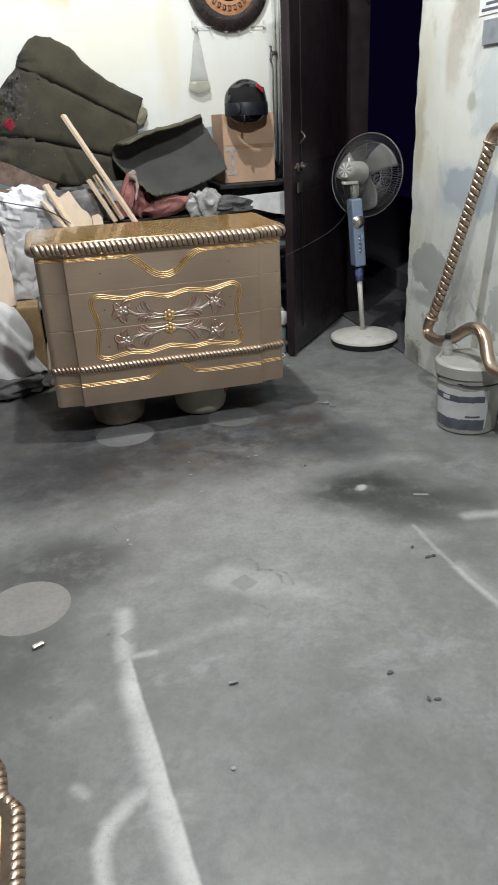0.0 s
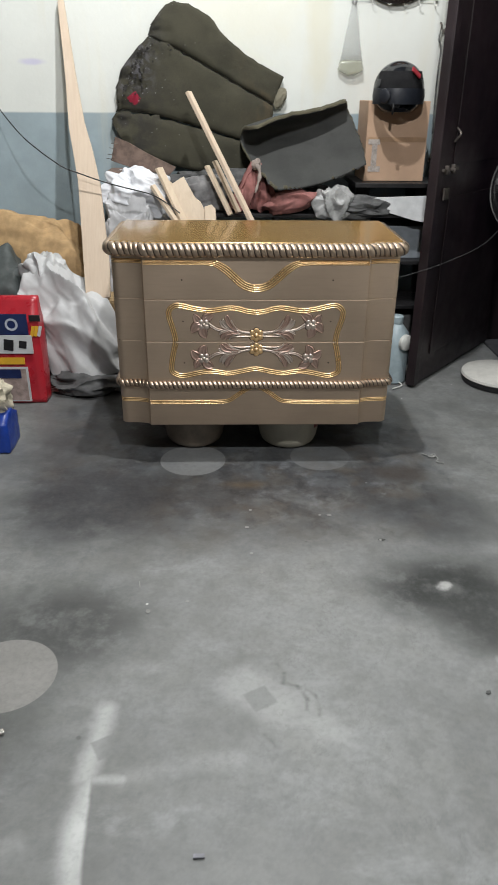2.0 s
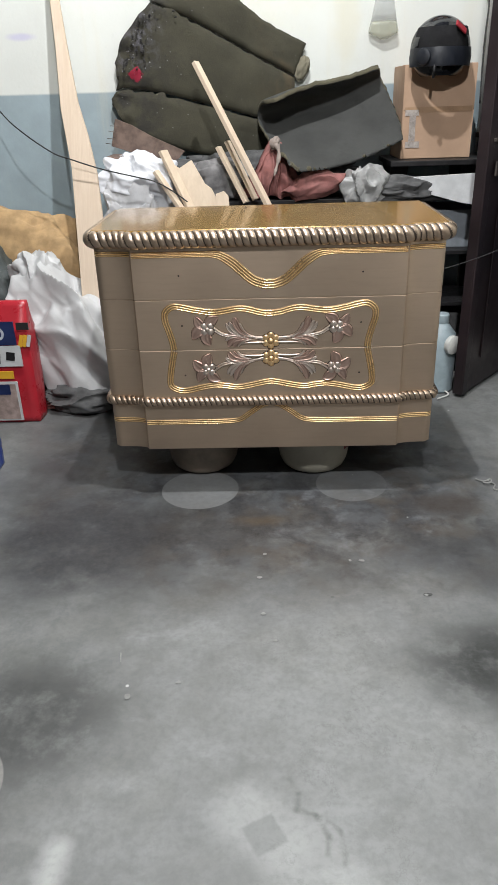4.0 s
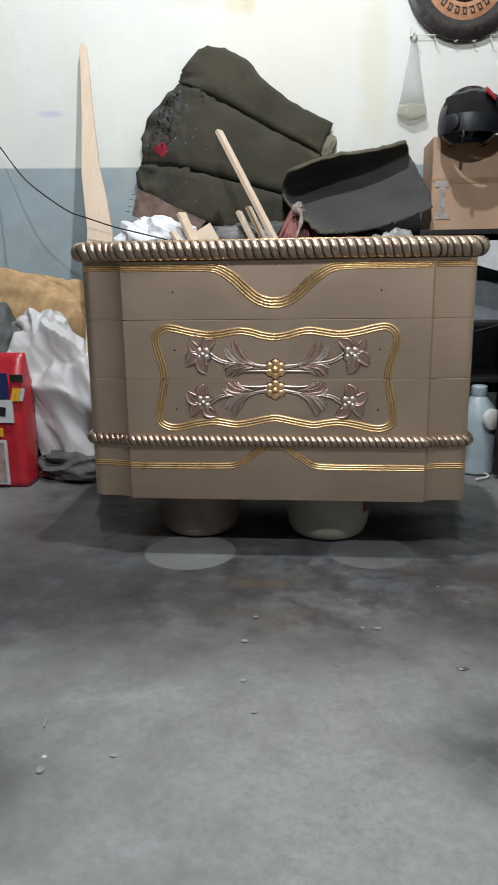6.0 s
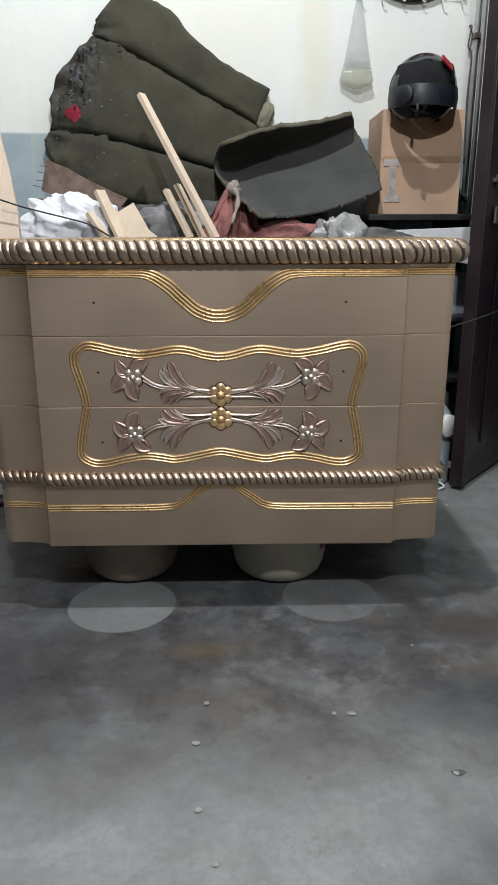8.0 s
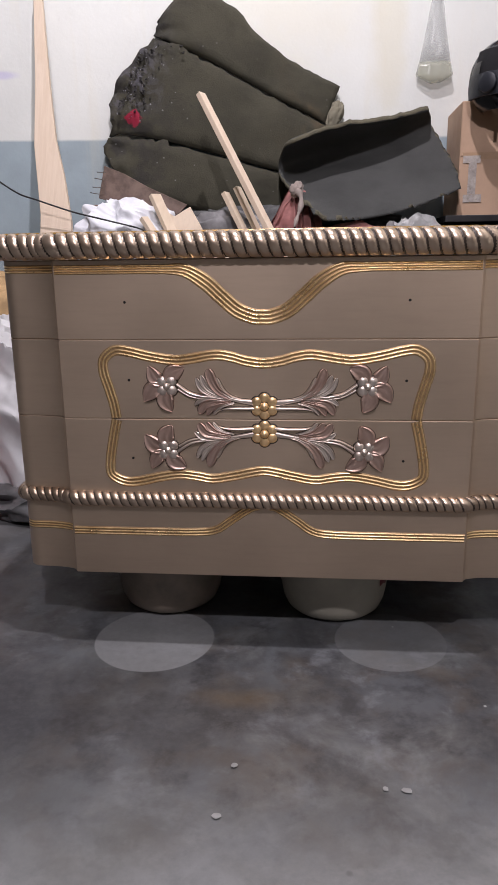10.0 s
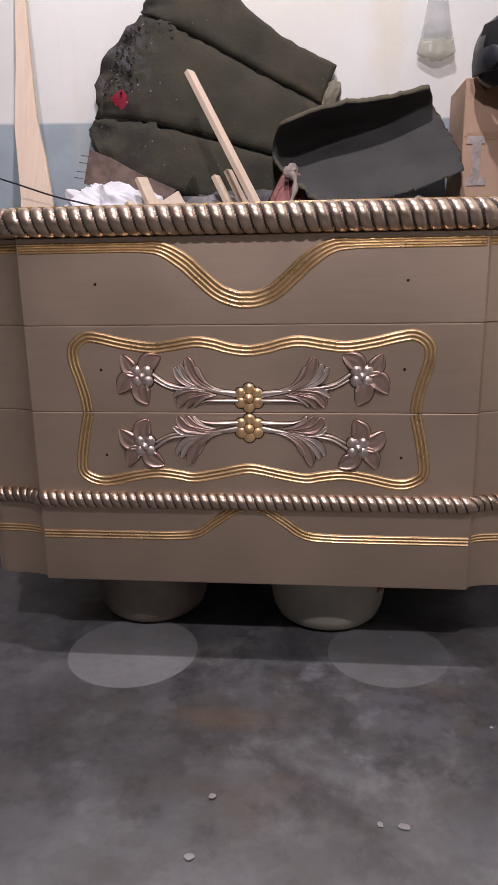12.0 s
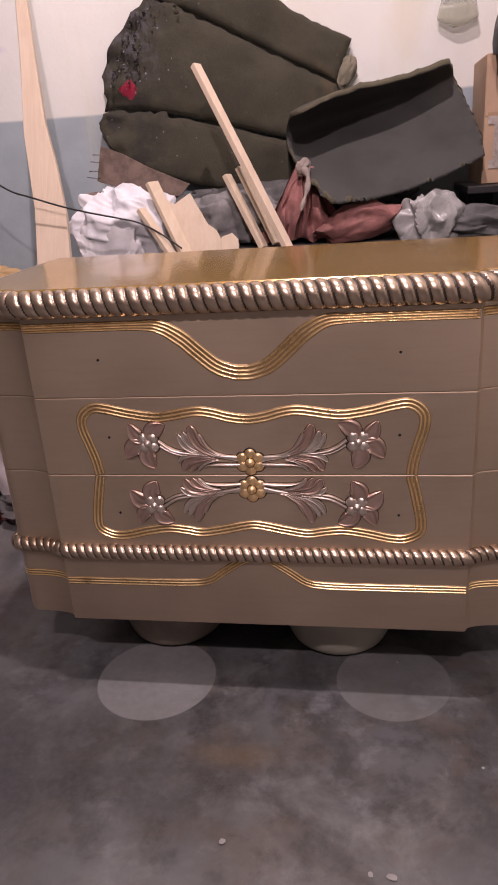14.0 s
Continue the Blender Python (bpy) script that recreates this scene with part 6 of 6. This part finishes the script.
ring_on_wall("outer_frame", 0.180, 0.262, 0.030, 0.042, M_CLOCK_DARK)
ring_on_wall("wooden_ring", 0.104, 0.184, 0.026, 0.034, M_CLOCK_WOOD, "orange brown wooden ring")
ring_on_wall("inner_ring", 0.068, 0.106, 0.028, 0.036, M_CLOCK_DARK)
part("face", turned(lathe([(0.070, 0.0), (0.070, 0.02)], (0, 0, 0), 48), Matrix.Translation((1.405, wall_y(1.405) - 0.001, 2.080)) @ WALL_TURN @ pose(0, 0, 0, 90, 0, 0)), M_CLOCK_FACE, clock)

for k in range(26):
    mark = boxes((-0.011, -0.0368, -0.014, 0.011, -0.034, -0.010), (-0.011, -0.0368, -0.010, -0.007, -0.034, 0.014), (-0.007, -0.0368, 0.010, 0.007, -0.034, 0.014), (0.003, -0.0368, -0.004, 0.007, -0.034, 0.010), bevel=0)
    part("key_mark", turned(mark, Matrix.Translation((1.405, wall_y(1.405) - 0.001, 2.080)) @ WALL_TURN @ pose(0, 0, 0, 0, 360 / 26 * k, 0) @ Matrix.Translation((0, 0, 0.142))), M_CLOCK_DARK, clock)
rackw = thing("key_rack", (1.4, wall_y(1.4), 1.85), "white wire key rack with small hooks on the wall", "key rack")
part("rail", tube([(1.175, wall_y(1.175) - 0.020, 1.845), (1.64, wall_y(1.64) - 0.020, 1.845)], 0.0022), M_PIPE, rackw)
for x in (1.18, 1.635):
    part("bracket", boxes((x - 0.006, wall_y(x) - 0.024, 1.838, x + 0.006, wall_y(x) - 0.001, 1.878), bevel=0.002), M_PIPE, rackw)
for k in range(6):
    x = 1.20 + 0.084 * k
    part("hook", tube(smooth_line([(x, wall_y(x) - 0.004, 1.87), (x, wall_y(x) - 0.02, 1.850), (x + 0.003, wall_y(x) - 0.026, 1.822), (x + 0.012, wall_y(x) - 0.032, 1.812), (x + 0.017, wall_y(x) - 0.036, 1.820)], 6), 0.0019), M_PIPE, rackw)


def water_bag():
    """A tied clear bag with a little water in its lower corner."""
    w = thing("water_bag", (1.20, wall_y(1.19) - 0.05, 1.50), "clear plastic bag with water hanging from the key rack", "plastic bag")
    cx, cy = 1.192, wall_y(1.19) - 0.035
    for name, rows, tone in (("bag", ((1.84, 0.006), (1.80, 0.014), (1.75, 0.025), (1.68, 0.036), (1.62, 0.047), (1.558, 0.059)), M_CLEAR), ("water", ((1.558, 0.060), (1.540, 0.064), (1.516, 0.070), (1.509, 0.068), (1.486, 0.020)), M_WATER)):
        vs, fs, n = [], [], 28
        for z, r in rows:
            for i in range(n):
                a = 2 * math.pi * i / n
                k = 1 + 0.05 * noise.noise((a * 1.5, z * 9, 2.0)) + 0.10 * math.sin(9 * a + 4 * z) * abs(math.sin(a))
                vs.append((cx + r * k * math.cos(a), cy + min(0.016, 0.4 * r) * k * math.sin(a), z + 0.004 * noise.noise((a * 2, z * 5, 6.0))))
        for j in range(len(rows) - 1):
            for i in range(n):
                l = (i + 1) % n
                fs.append((j * n + i, j * n + l, (j + 1) * n + l, (j + 1) * n + i))
        fs += [tuple(range(n)), tuple((len(rows) - 1) * n + i for i in range(n))]
        part(name, mesh_of(vs, fs), tone, w)
    part("knot", heap((cx, cy, 1.825), (0.012, 0.010, 0.02), 61, 0.5, 0.2, 2, level=3), M_FILM, w)


water_bag()

# ---- the pedestal fan in the doorway ----
fan = thing("pedestal_fan", (2.02, 3.90, 0), "blue and white pedestal fan on a round base, seen from behind", "fan")
FB, FT = Vector((2.018, 3.90, 0.06)), Vector((1.938, 3.90, 0.93))
fa = (FT - FB).normalized()


def fan_at(h, dx=0, dy=0):
    return FB + fa * h + Vector((dx, dy, 0))


part("base", lathe([(0.206, 0.030), (0.212, 0.036), (0.208, 0.048), (0.165, 0.062), (0.07, 0.076), (0.030, 0.080)], (2.018, 3.88, 0), 64), M_FAN_WHITE, fan)
part("base_ring", lathe([(0.192, 0.0), (0.204, 0.003), (0.209, 0.029), (0.195, 0.032)], (2.018, 3.88, 0), 64), M_RUBBER, fan)
part("base_mark", tube(smooth_line([(1.935, 3.79, 0.064), (1.955, 3.775, 0.064), (1.99, 3.765, 0.066), (2.02, 3.768, 0.067)], 6), 0.003), M_RUBBER, fan)
part("pole", tube([fan_at(0.0), fan_at(0.40)], 0.0155, 20), M_FAN_WHITE, fan)
part("collar", tube([fan_at(0.34), fan_at(0.42)], lambda q: 0.025 - 0.004 * q, 20), M_FAN_DEEP, fan, "deep blue collar")
FM = Matrix.Translation(fan_at(0.43)) @ fa.to_track_quat("Z", "Y").to_matrix().to_4x4()
HEAD = Vector((0.785, 0.575, -0.20)).normalized()
# the control box turned a little to the room
TURN = FM @ pose(0, 0, 0, 0, 0, 0)
body = part("control_box", turned(boxes((-0.042, -0.034, 0, 0.042, 0.034, 0.395), bevel=0.010), TURN @ Matrix.Identity(4)), M_FAN_BLUE, fan, "light blue control box")
panel_side = min(((TURN.to_3x3() @ Vector(d)).dot(Vector((0.38, 0.92, 0))), d) for d in ((1, 0, 0), (-1, 0, 0), (0, 1, 0), (0, -1, 0)))[1]


def on_box(z, side=0.0, out=0.036):
    d = Vector(panel_side)
    s = Vector((d.y, -d.x, 0))
    reach = 0.042 if abs(d.x) > 0.5 else 0.034
    return Matrix.Translation(TURN @ (d * (reach + out - 0.036) + s * side + Vector((0, 0, z)))) @ (TURN.to_3x3() @ d).to_track_quat("Z", "Y").to_matrix().to_4x4()


dial = part("dial", turned(lathe([(0.036, 0.0), (0.037, 0.004), (0.030, 0.008), (0.022, 0.016), (0.016, 0.018)], (0, 0, 0), 32), on_box(0.265)), M_CHROME, body, "round silver dial")
for k in range(5):
    part("button", turned(lathe([(0.008, 0), (0.008, 0.005), (0.006, 0.007)], (0, 0, 0), 14), on_box(0.19 - 0.024 * k)), M_CHROME, body)
neck = fan_at(0.818)
part("neck", tube([neck, neck + fa * 0.11], 0.022, 20), M_FAN_GREY, fan)
HUB = neck + fa * 0.155
CAGE = HUB + HEAD * 0.165
spin = HEAD.to_track_quat("Z", "Y").to_matrix().to_4x4()
motor = part("motor_housing", turned(lathe([(0.010, -0.082), (0.040, -0.080), (0.048, -0.070), (0.054, -0.03), (0.064, 0.03), (0.068, 0.075), (0.03, 0.09)], (0, 0, 0), 40), Matrix.Translation(HUB) @ spin), M_FAN_GREY, fan)
for k in range(16):
    a = 2 * math.pi * k / 16
    part("vent_rib", turned(boxes((0.008, -0.0022, -0.0855, 0.041, 0.0022, -0.078), bevel=0), Matrix.Translation(HUB) @ spin @ pose(0, 0, 0, 0, 0, math.degrees(a))), M_FAN_WHITE if k % 2 else M_BLADE, motor)
part("tilt_bracket", turned(boxes((-0.045, -0.020, -0.070, 0.045, 0.020, -0.052), bevel=0.006), Matrix.Translation(HUB - HEAD * 0.03)), M_FAN_WHITE, fan)
for side in (-1, 1):
    part("yoke", boxes((neck.x + side * 0.016 - 0.006, neck.y - 0.02, neck.z + 0.02, neck.x + side * 0.016 + 0.006, neck.y + 0.02, neck.z + 0.09), bevel=0.003), M_CHROME, fan)
part("swing_knob", tube([HUB + Vector((0, 0, 0.04)) - HEAD * 0.04, HUB + Vector((0, 0, 0.072)) - HEAD * 0.04], 0.006), M_FAN_WHITE, motor)


def cage():
    """Both halves of the guard: many thin wires bowed over the rim, and the rim rings."""
    R, depth = 0.238, 0.085
    m = Matrix.Translation(CAGE) @ spin
    verts, faces = [], []

    def wire(points, r=0.0011, n=4):
        me_start = len(verts)
        for i, p in enumerate(points):
            t = (points[min(i + 1, len(points) - 1)] - points[max(i - 1, 0)]).normalized()
            s = t.orthogonal().normalized()
            u = t.cross(s)
            for k in range(n):
                a = 2 * math.pi * k / n
                verts.append(m @ (p + r * (math.cos(a) * s + math.sin(a) * u)))
        for i in range(len(points) - 1):
            for k in range(n):
                l = (k + 1) % n
                faces.append((me_start + i * n + k, me_start + i * n + l, me_start + (i + 1) * n + l, me_start + (i + 1) * n + k))

    for side in (-1, 1):
        for k in range(104):
            a = 2 * math.pi * k / 104
            pts = []
            for i in range(9):
                q = i / 8
                r = lerp(0.055, R, q)
                pts.append(Vector((r * math.cos(a), r * math.sin(a), side * depth * (1 - q ** 3.5) * 0.9)))
            wire(pts)
        for r, z, w in ((0.055, 0.076, 0.002), (0.135, 0.064, 0.0016), (0.19, 0.04, 0.0016)):
            wire([Vector((r * math.cos(2 * math.pi * i / 48), r * math.sin(2 * math.pi * i / 48), side * z)) for i in range(49)], w)
    wire([Vector((R * math.cos(2 * math.pi * i / 72), R * math.sin(2 * math.pi * i / 72), 0)) for i in range(73)], 0.0036, 8)
    return mesh_of(verts, faces)


part("guard", cage(), M_WIRE, fan, "round wire guard")
for k in range(3):
    vs, fs = [], []
    for i in range(13):
        q = i / 12
        r = lerp(0.03, 0.20, q)
        for j in range(9):
            s = j / 8 - 0.5
            a = 2 * math.pi * k / 3 + s * (1.25 - 0.45 * q) + 0.35 * q
            vs.append(Matrix.Translation(CAGE) @ spin @ Vector((r * math.cos(a), r * math.sin(a), 0.045 * s)))
    for i in range(12):
        for j in range(8):
            fs.append((i * 9 + j, i * 9 + j + 1, (i + 1) * 9 + j + 1, (i + 1) * 9 + j))
    ob = part("blade", mesh_of(vs, fs), M_BLADE, fan)
    ob.modifiers.new("thickness", "SOLIDIFY").thickness = 0.003
part("power_cord", tube(smooth_line([fan_at(0.80, -0.02, -0.02), (1.78, 3.79, 0.745), (1.60, 3.76, 0.665), (1.42, 3.75, 0.605), (1.25, 3.75, 0.565)], 10), 0.0017, 8), M_CABLE, fan, "thin dark power cord")

# ---- by the peeling wall: bucket, rope frame, batten ----
bucket = thing("paint_bucket", (1.93, 2.50, 0), "grey plastic paint bucket with lid and torn label", "bucket")
BKX, BKY = 1.930, 2.505
part("wall", lathe([(0.128, 0.0), (0.132, 0.004), (0.146, 0.235), (0.150, 0.238), (0.150, 0.262), (0.146, 0.265)], (BKX, BKY, 0), 64), M_BUCKET, bucket)
part("lid", lathe([(0.151, 0.262), (0.157, 0.266), (0.157, 0.312), (0.150, 0.320), (0.140, 0.322), (0.136, 0.312), (0.02, 0.312)], (BKX, BKY, 0), 64), M_BUCKET, bucket)
part("handle", tube(smooth_line([(BKX - 0.152, BKY + 0.02, 0.250), (BKX - 0.10, BKY - 0.115, 0.243), (BKX, BKY - 0.154, 0.240), (BKX + 0.1, BKY - 0.115, 0.243), (BKX + 0.152, BKY + 0.02, 0.250)], 10), 0.0035), M_RUBBER, bucket)


def bucket_patch(a0, a1, z0, z1, tone, proud, label=""):
    vs, fs, k = [], [], 24
    for i in range(k + 1):
        a = radians(lerp(a0, a1, i / k))
        for z in (z0, z1):
            zz = z + (0.006 * noise.noise((a * 7, z * 3, proud * 900)) if label else 0)
            r = 0.132 + 0.014 * (zz - 0.004) / 0.231 + proud
            vs.append((BKX + r * math.cos(a), BKY + r * math.sin(a), zz))
    for i in range(k):
        fs.append((2 * i, 2 * i + 2, 2 * i + 3, 2 * i + 1))
    part("label", mesh_of(vs, fs), tone, bucket, label)


bucket_patch(168, 276, 0.030, 0.215, M_LABEL, 0.0010, "torn white paper label")
bucket_patch(168, 268, 0.158, 0.188, M_LABEL_DARK, 0.0018, "dark printed band")
bucket_patch(168, 272, 0.024, 0.075, M_LABEL_DARK, 0.0019, "dark torn strip of the label")
bucket_patch(190, 205, 0.164, 0.182, M_LABEL, 0.0026)
bucket_patch(235, 262, 0.085, 0.094, M_LABEL_DARK, 0.0026)

small = thing("small_bottle", (1.868, 2.610, 0.313), "small clear bottle with a black cap on the bucket lid", "bottle")
part("glass", lathe([(0.022, 0.0), (0.024, 0.004), (0.024, 0.055), (0.012, 0.072), (0.012, 0.080)], (1.868, 2.610, 0.313), 24), M_CLEAR, small)
part("cap", lathe([(0.014, 0.078), (0.015, 0.080), (0.015, 0.098), (0.012, 0.10)], (1.868, 2.610, 0.313), 20), M_RUBBER, small)


def lean_x(z):
    return lerp(1.885, 2.06, (z - 0.33) / 0.95)


MY = 2.12
mirror_frame = thing("rope_frame", (1.9, MY, 0.33), "bronze carved rope mirror frame leaning on the peeling wall", "frame")
FLAT = Vector((1, 0, -0.18)).normalized()


def frame_run(points):
    return smooth_line([(lean_x(z), y, z) for y, z in points], 8)


def collar(points):
    a, b = frame_run(points)[0], frame_run(points)[1]
    d = (b - a).normalized()
    return tube([a - d * 0.006, a - d * 0.002, a + d * 0.002, a + d * 0.006], lambda q: 0.030 + 0.003 * math.sin(math.pi * q), 20)


def flip(points):
    return [(2 * MY - y, z) for y, z in points]


TOPBAR = [(2.690, 1.205), (2.684, 1.232), (2.666, 1.254), (2.635, 1.266), (2.58, 1.272), (2.50, 1.276), (2.40, 1.278), (2.12, 1.279)]
POST = [(2.690, 1.205), (2.735, 0.93), (2.790, 0.60), (2.828, 0.435)]
CORNER = [(2.832, 0.430), (2.846, 0.395), (2.842, 0.362), (2.81, 0.347), (2.75, 0.345), (2.68, 0.358), (2.61, 0.392), (2.56, 0.428), (2.51, 0.458), (2.46, 0.472), (2.41, 0.466), (2.37, 0.435), (2.33, 0.385), (2.28, 0.350), (2.20, 0.346), (2.12, 0.346)]
for turn_over in (lambda p: p, flip):
    part("rope_post", rope(frame_run(turn_over(POST)), 0.0255, 0.027, -1, FLAT, 26, 2), None, mirror_frame)
    part("plain_bar", tube(frame_run(turn_over(TOPBAR)), lambda q: 0.0275 - 0.003 * math.sin(min(1, 3 * q) * math.pi), 20), M_ROPE, mirror_frame)
    part("plain_bar", tube(frame_run(turn_over(CORNER)), lambda q: 0.0275 - 0.003 * math.sin(min(1, 3 * q) * math.pi), 20), M_ROPE, mirror_frame)
    part("collar", collar(turn_over(TOPBAR)), M_ROPE, mirror_frame)
    part("collar", collar(turn_over(CORNER)), M_ROPE, mirror_frame)
    # carved flutes lapping over the bends
    for k in range(4):
        sh = 0.010 * (k - 1.5)
        run = [(y, z + sh * 0.6) for y, z in CORNER[1 + (k % 2):6 + k % 2]]
        part("flute", tube([p - FLAT * 0.021 for p in frame_run(turn_over(run))], lambda q: 0.007 * math.sin(math.pi * (0.05 + 0.9 * q)), 8), M_ROPE, mirror_frame)
        run = [(y, z + sh * 0.6) for y, z in CORNER[7 + (k % 2):12 + k % 2]]
        part("flute", tube([p - FLAT * 0.021 for p in frame_run(turn_over(run))], lambda q: 0.007 * math.sin(math.pi * (0.05 + 0.9 * q)), 8), M_ROPE, mirror_frame)
notice = thing("wall_notice", (RIGHT, 2.8, 1.72), "faded printed notice sheet pinned on the wall", "notice")
part("sheet", boxes((RIGHT - 0.004, 2.62, 1.70, RIGHT - 0.001, 2.975, 2.05), bevel=0), M_PAPER, notice)
for k in range(4):
    part("print_bar", boxes((RIGHT - 0.006, 2.66, 1.715 + 0.022 * k, RIGHT - 0.0042, 2.955 - 0.03 * (k % 2), 1.724 + 0.022 * k), bevel=0), M_LABEL_DARK, notice)
part("wall_patch", boxes((RIGHT - 0.012, 2.70, 1.585, RIGHT - 0.001, 2.925, 1.680), bevel=0.003), M_GREY_PANEL, label="grey panel fixed on the wall below the notice", category="panel")

# ---- another carved panel lying near the start of the path ----
lying = thing("carved_panel", (-0.3, 0.7, 0), "bronze panel with a rope edge lying on the floor", "panel")
EDGE = [(-0.50, 1.125), (-0.16, 1.120), (-0.110, 1.105), (-0.094, 1.060), (-0.088, 1.005), (-0.060, 0.965), (-0.052, 0.91), (-0.052, 0.50), (-0.06, 0.2)]
part("board", slab([(-0.52, 1.115), (-0.16, 1.110), (-0.118, 1.098), (-0.100, 1.058), (-0.094, 1.0), (-0.066, 0.96), (-0.060, 0.90), (-0.060, 0.20), (-0.52, 0.20)], 0.05, (0, 0, 1), (0, 0, 0.004), (1, 0, 0), (0, 1, 0), 0.003), plain("brown_lacquer", (0.085, 0.058, 0.038), 0.35, 0.4), lying)
part("rope_moulding", rope(smooth_line([(x - 0.010, y, 0.034) for x, y in EDGE], 8), 0.0215, 0.0205, 1, None, 26, 2), None, lying)
for off in (0.036, 0.045, 0.054):
    part("gold_line", tube(smooth_line([(x - off, y - 0.6 * off, 0.055) for x, y in EDGE[2:]], 8), 0.0028), M_GOLD, lying)

# ---- litter on the floor ----
part("wood_chip", boxes((0.469, 1.214, 0.0, 0.493, 1.223, 0.004), bevel=0.001), M_LINT, label="small pale wood chip on the floor", category="chip")
part("metal_scrap", turned(boxes((-0.018, -0.008, 0, 0.018, 0.008, 0.007), bevel=0.003), pose(-0.02, 1.533, 0.001, 0, 0, 25)), M_CHROME, label="shiny metal scrap on the floor", category="scrap")
random.seed(5)
CHIPS = ((0.605, 2.44), (0.62, 2.558), (0.648, 2.173), (1.07, 2.353), (0.298, 1.985), (0.414, 2.03), (0.876, 2.52), (0.911, 2.519), (0.617, 2.279), (0.415, 0.957))
for x, y in CHIPS:
    s, grow = rnd(0.005, 0.009), rnd(0.6, 1.0)
    me = slab([(s * rnd(0.75, 1.15) * math.cos(k * 0.785), grow * s * rnd(0.75, 1.15) * math.sin(k * 0.785)) for k in range(8)], 0.0006, (0, 0, 1), (x, y, 0.0), (1, 0, 0), (0, 1, 0), 0)
    part("paint_flake", me, M_FLAKE, label="small dull white paint flake on the floor", category="flake", group="paint flakes")
DIRT = ((1.262, 1.580), (1.241, 1.580), (1.219, 1.650), (0.889, 1.128), (0.960, 1.005), (0.940, 1.012), (1.074, 2.355))
for x, y in DIRT:
    s, grow, turn = rnd(0.008, 0.015), rnd(0.35, 0.7), rnd(0, 3)
    ring = [(s * rnd(0.6, 1.2) * math.cos(k * 0.7), grow * s * rnd(0.6, 1.2) * math.sin(k * 0.7)) for k in range(9)]
    me = slab([(a * math.cos(turn) - b * math.sin(turn), a * math.sin(turn) + b * math.cos(turn)) for a, b in ring], 0.0012, (0, 0, 1), (x, y, -0.0008), (1, 0, 0), (0, 1, 0), 0)
    part("dirt_crumb", me, M_DIRT, label="dark crumb of dirt on the floor", category="dirt", group="dirt crumbs")
part("wood_splinter", turned(boxes((-0.017, -0.0016, 0, 0.017, 0.0016, 0.002), bevel=0.0005), pose(0.259, 2.114, 0.0, 0, 0, 100)), M_FLAKE, label="thin pale splinter on the floor", category="splinter")
part("string_scrap", tube(smooth_line([(1.375, 3.005, 0.004), (1.40, 2.985, 0.005), (1.425, 2.995, 0.008), (1.418, 2.965, 0.010), (1.395, 2.972, 0.007), (1.412, 2.990, 0.004), (1.432, 2.962, 0.004), (1.420, 2.930, 0.004), (1.448, 2.918, 0.004)], 8), 0.0024), M_FLAKE, label="scrap of pale string on the floor", category="string")
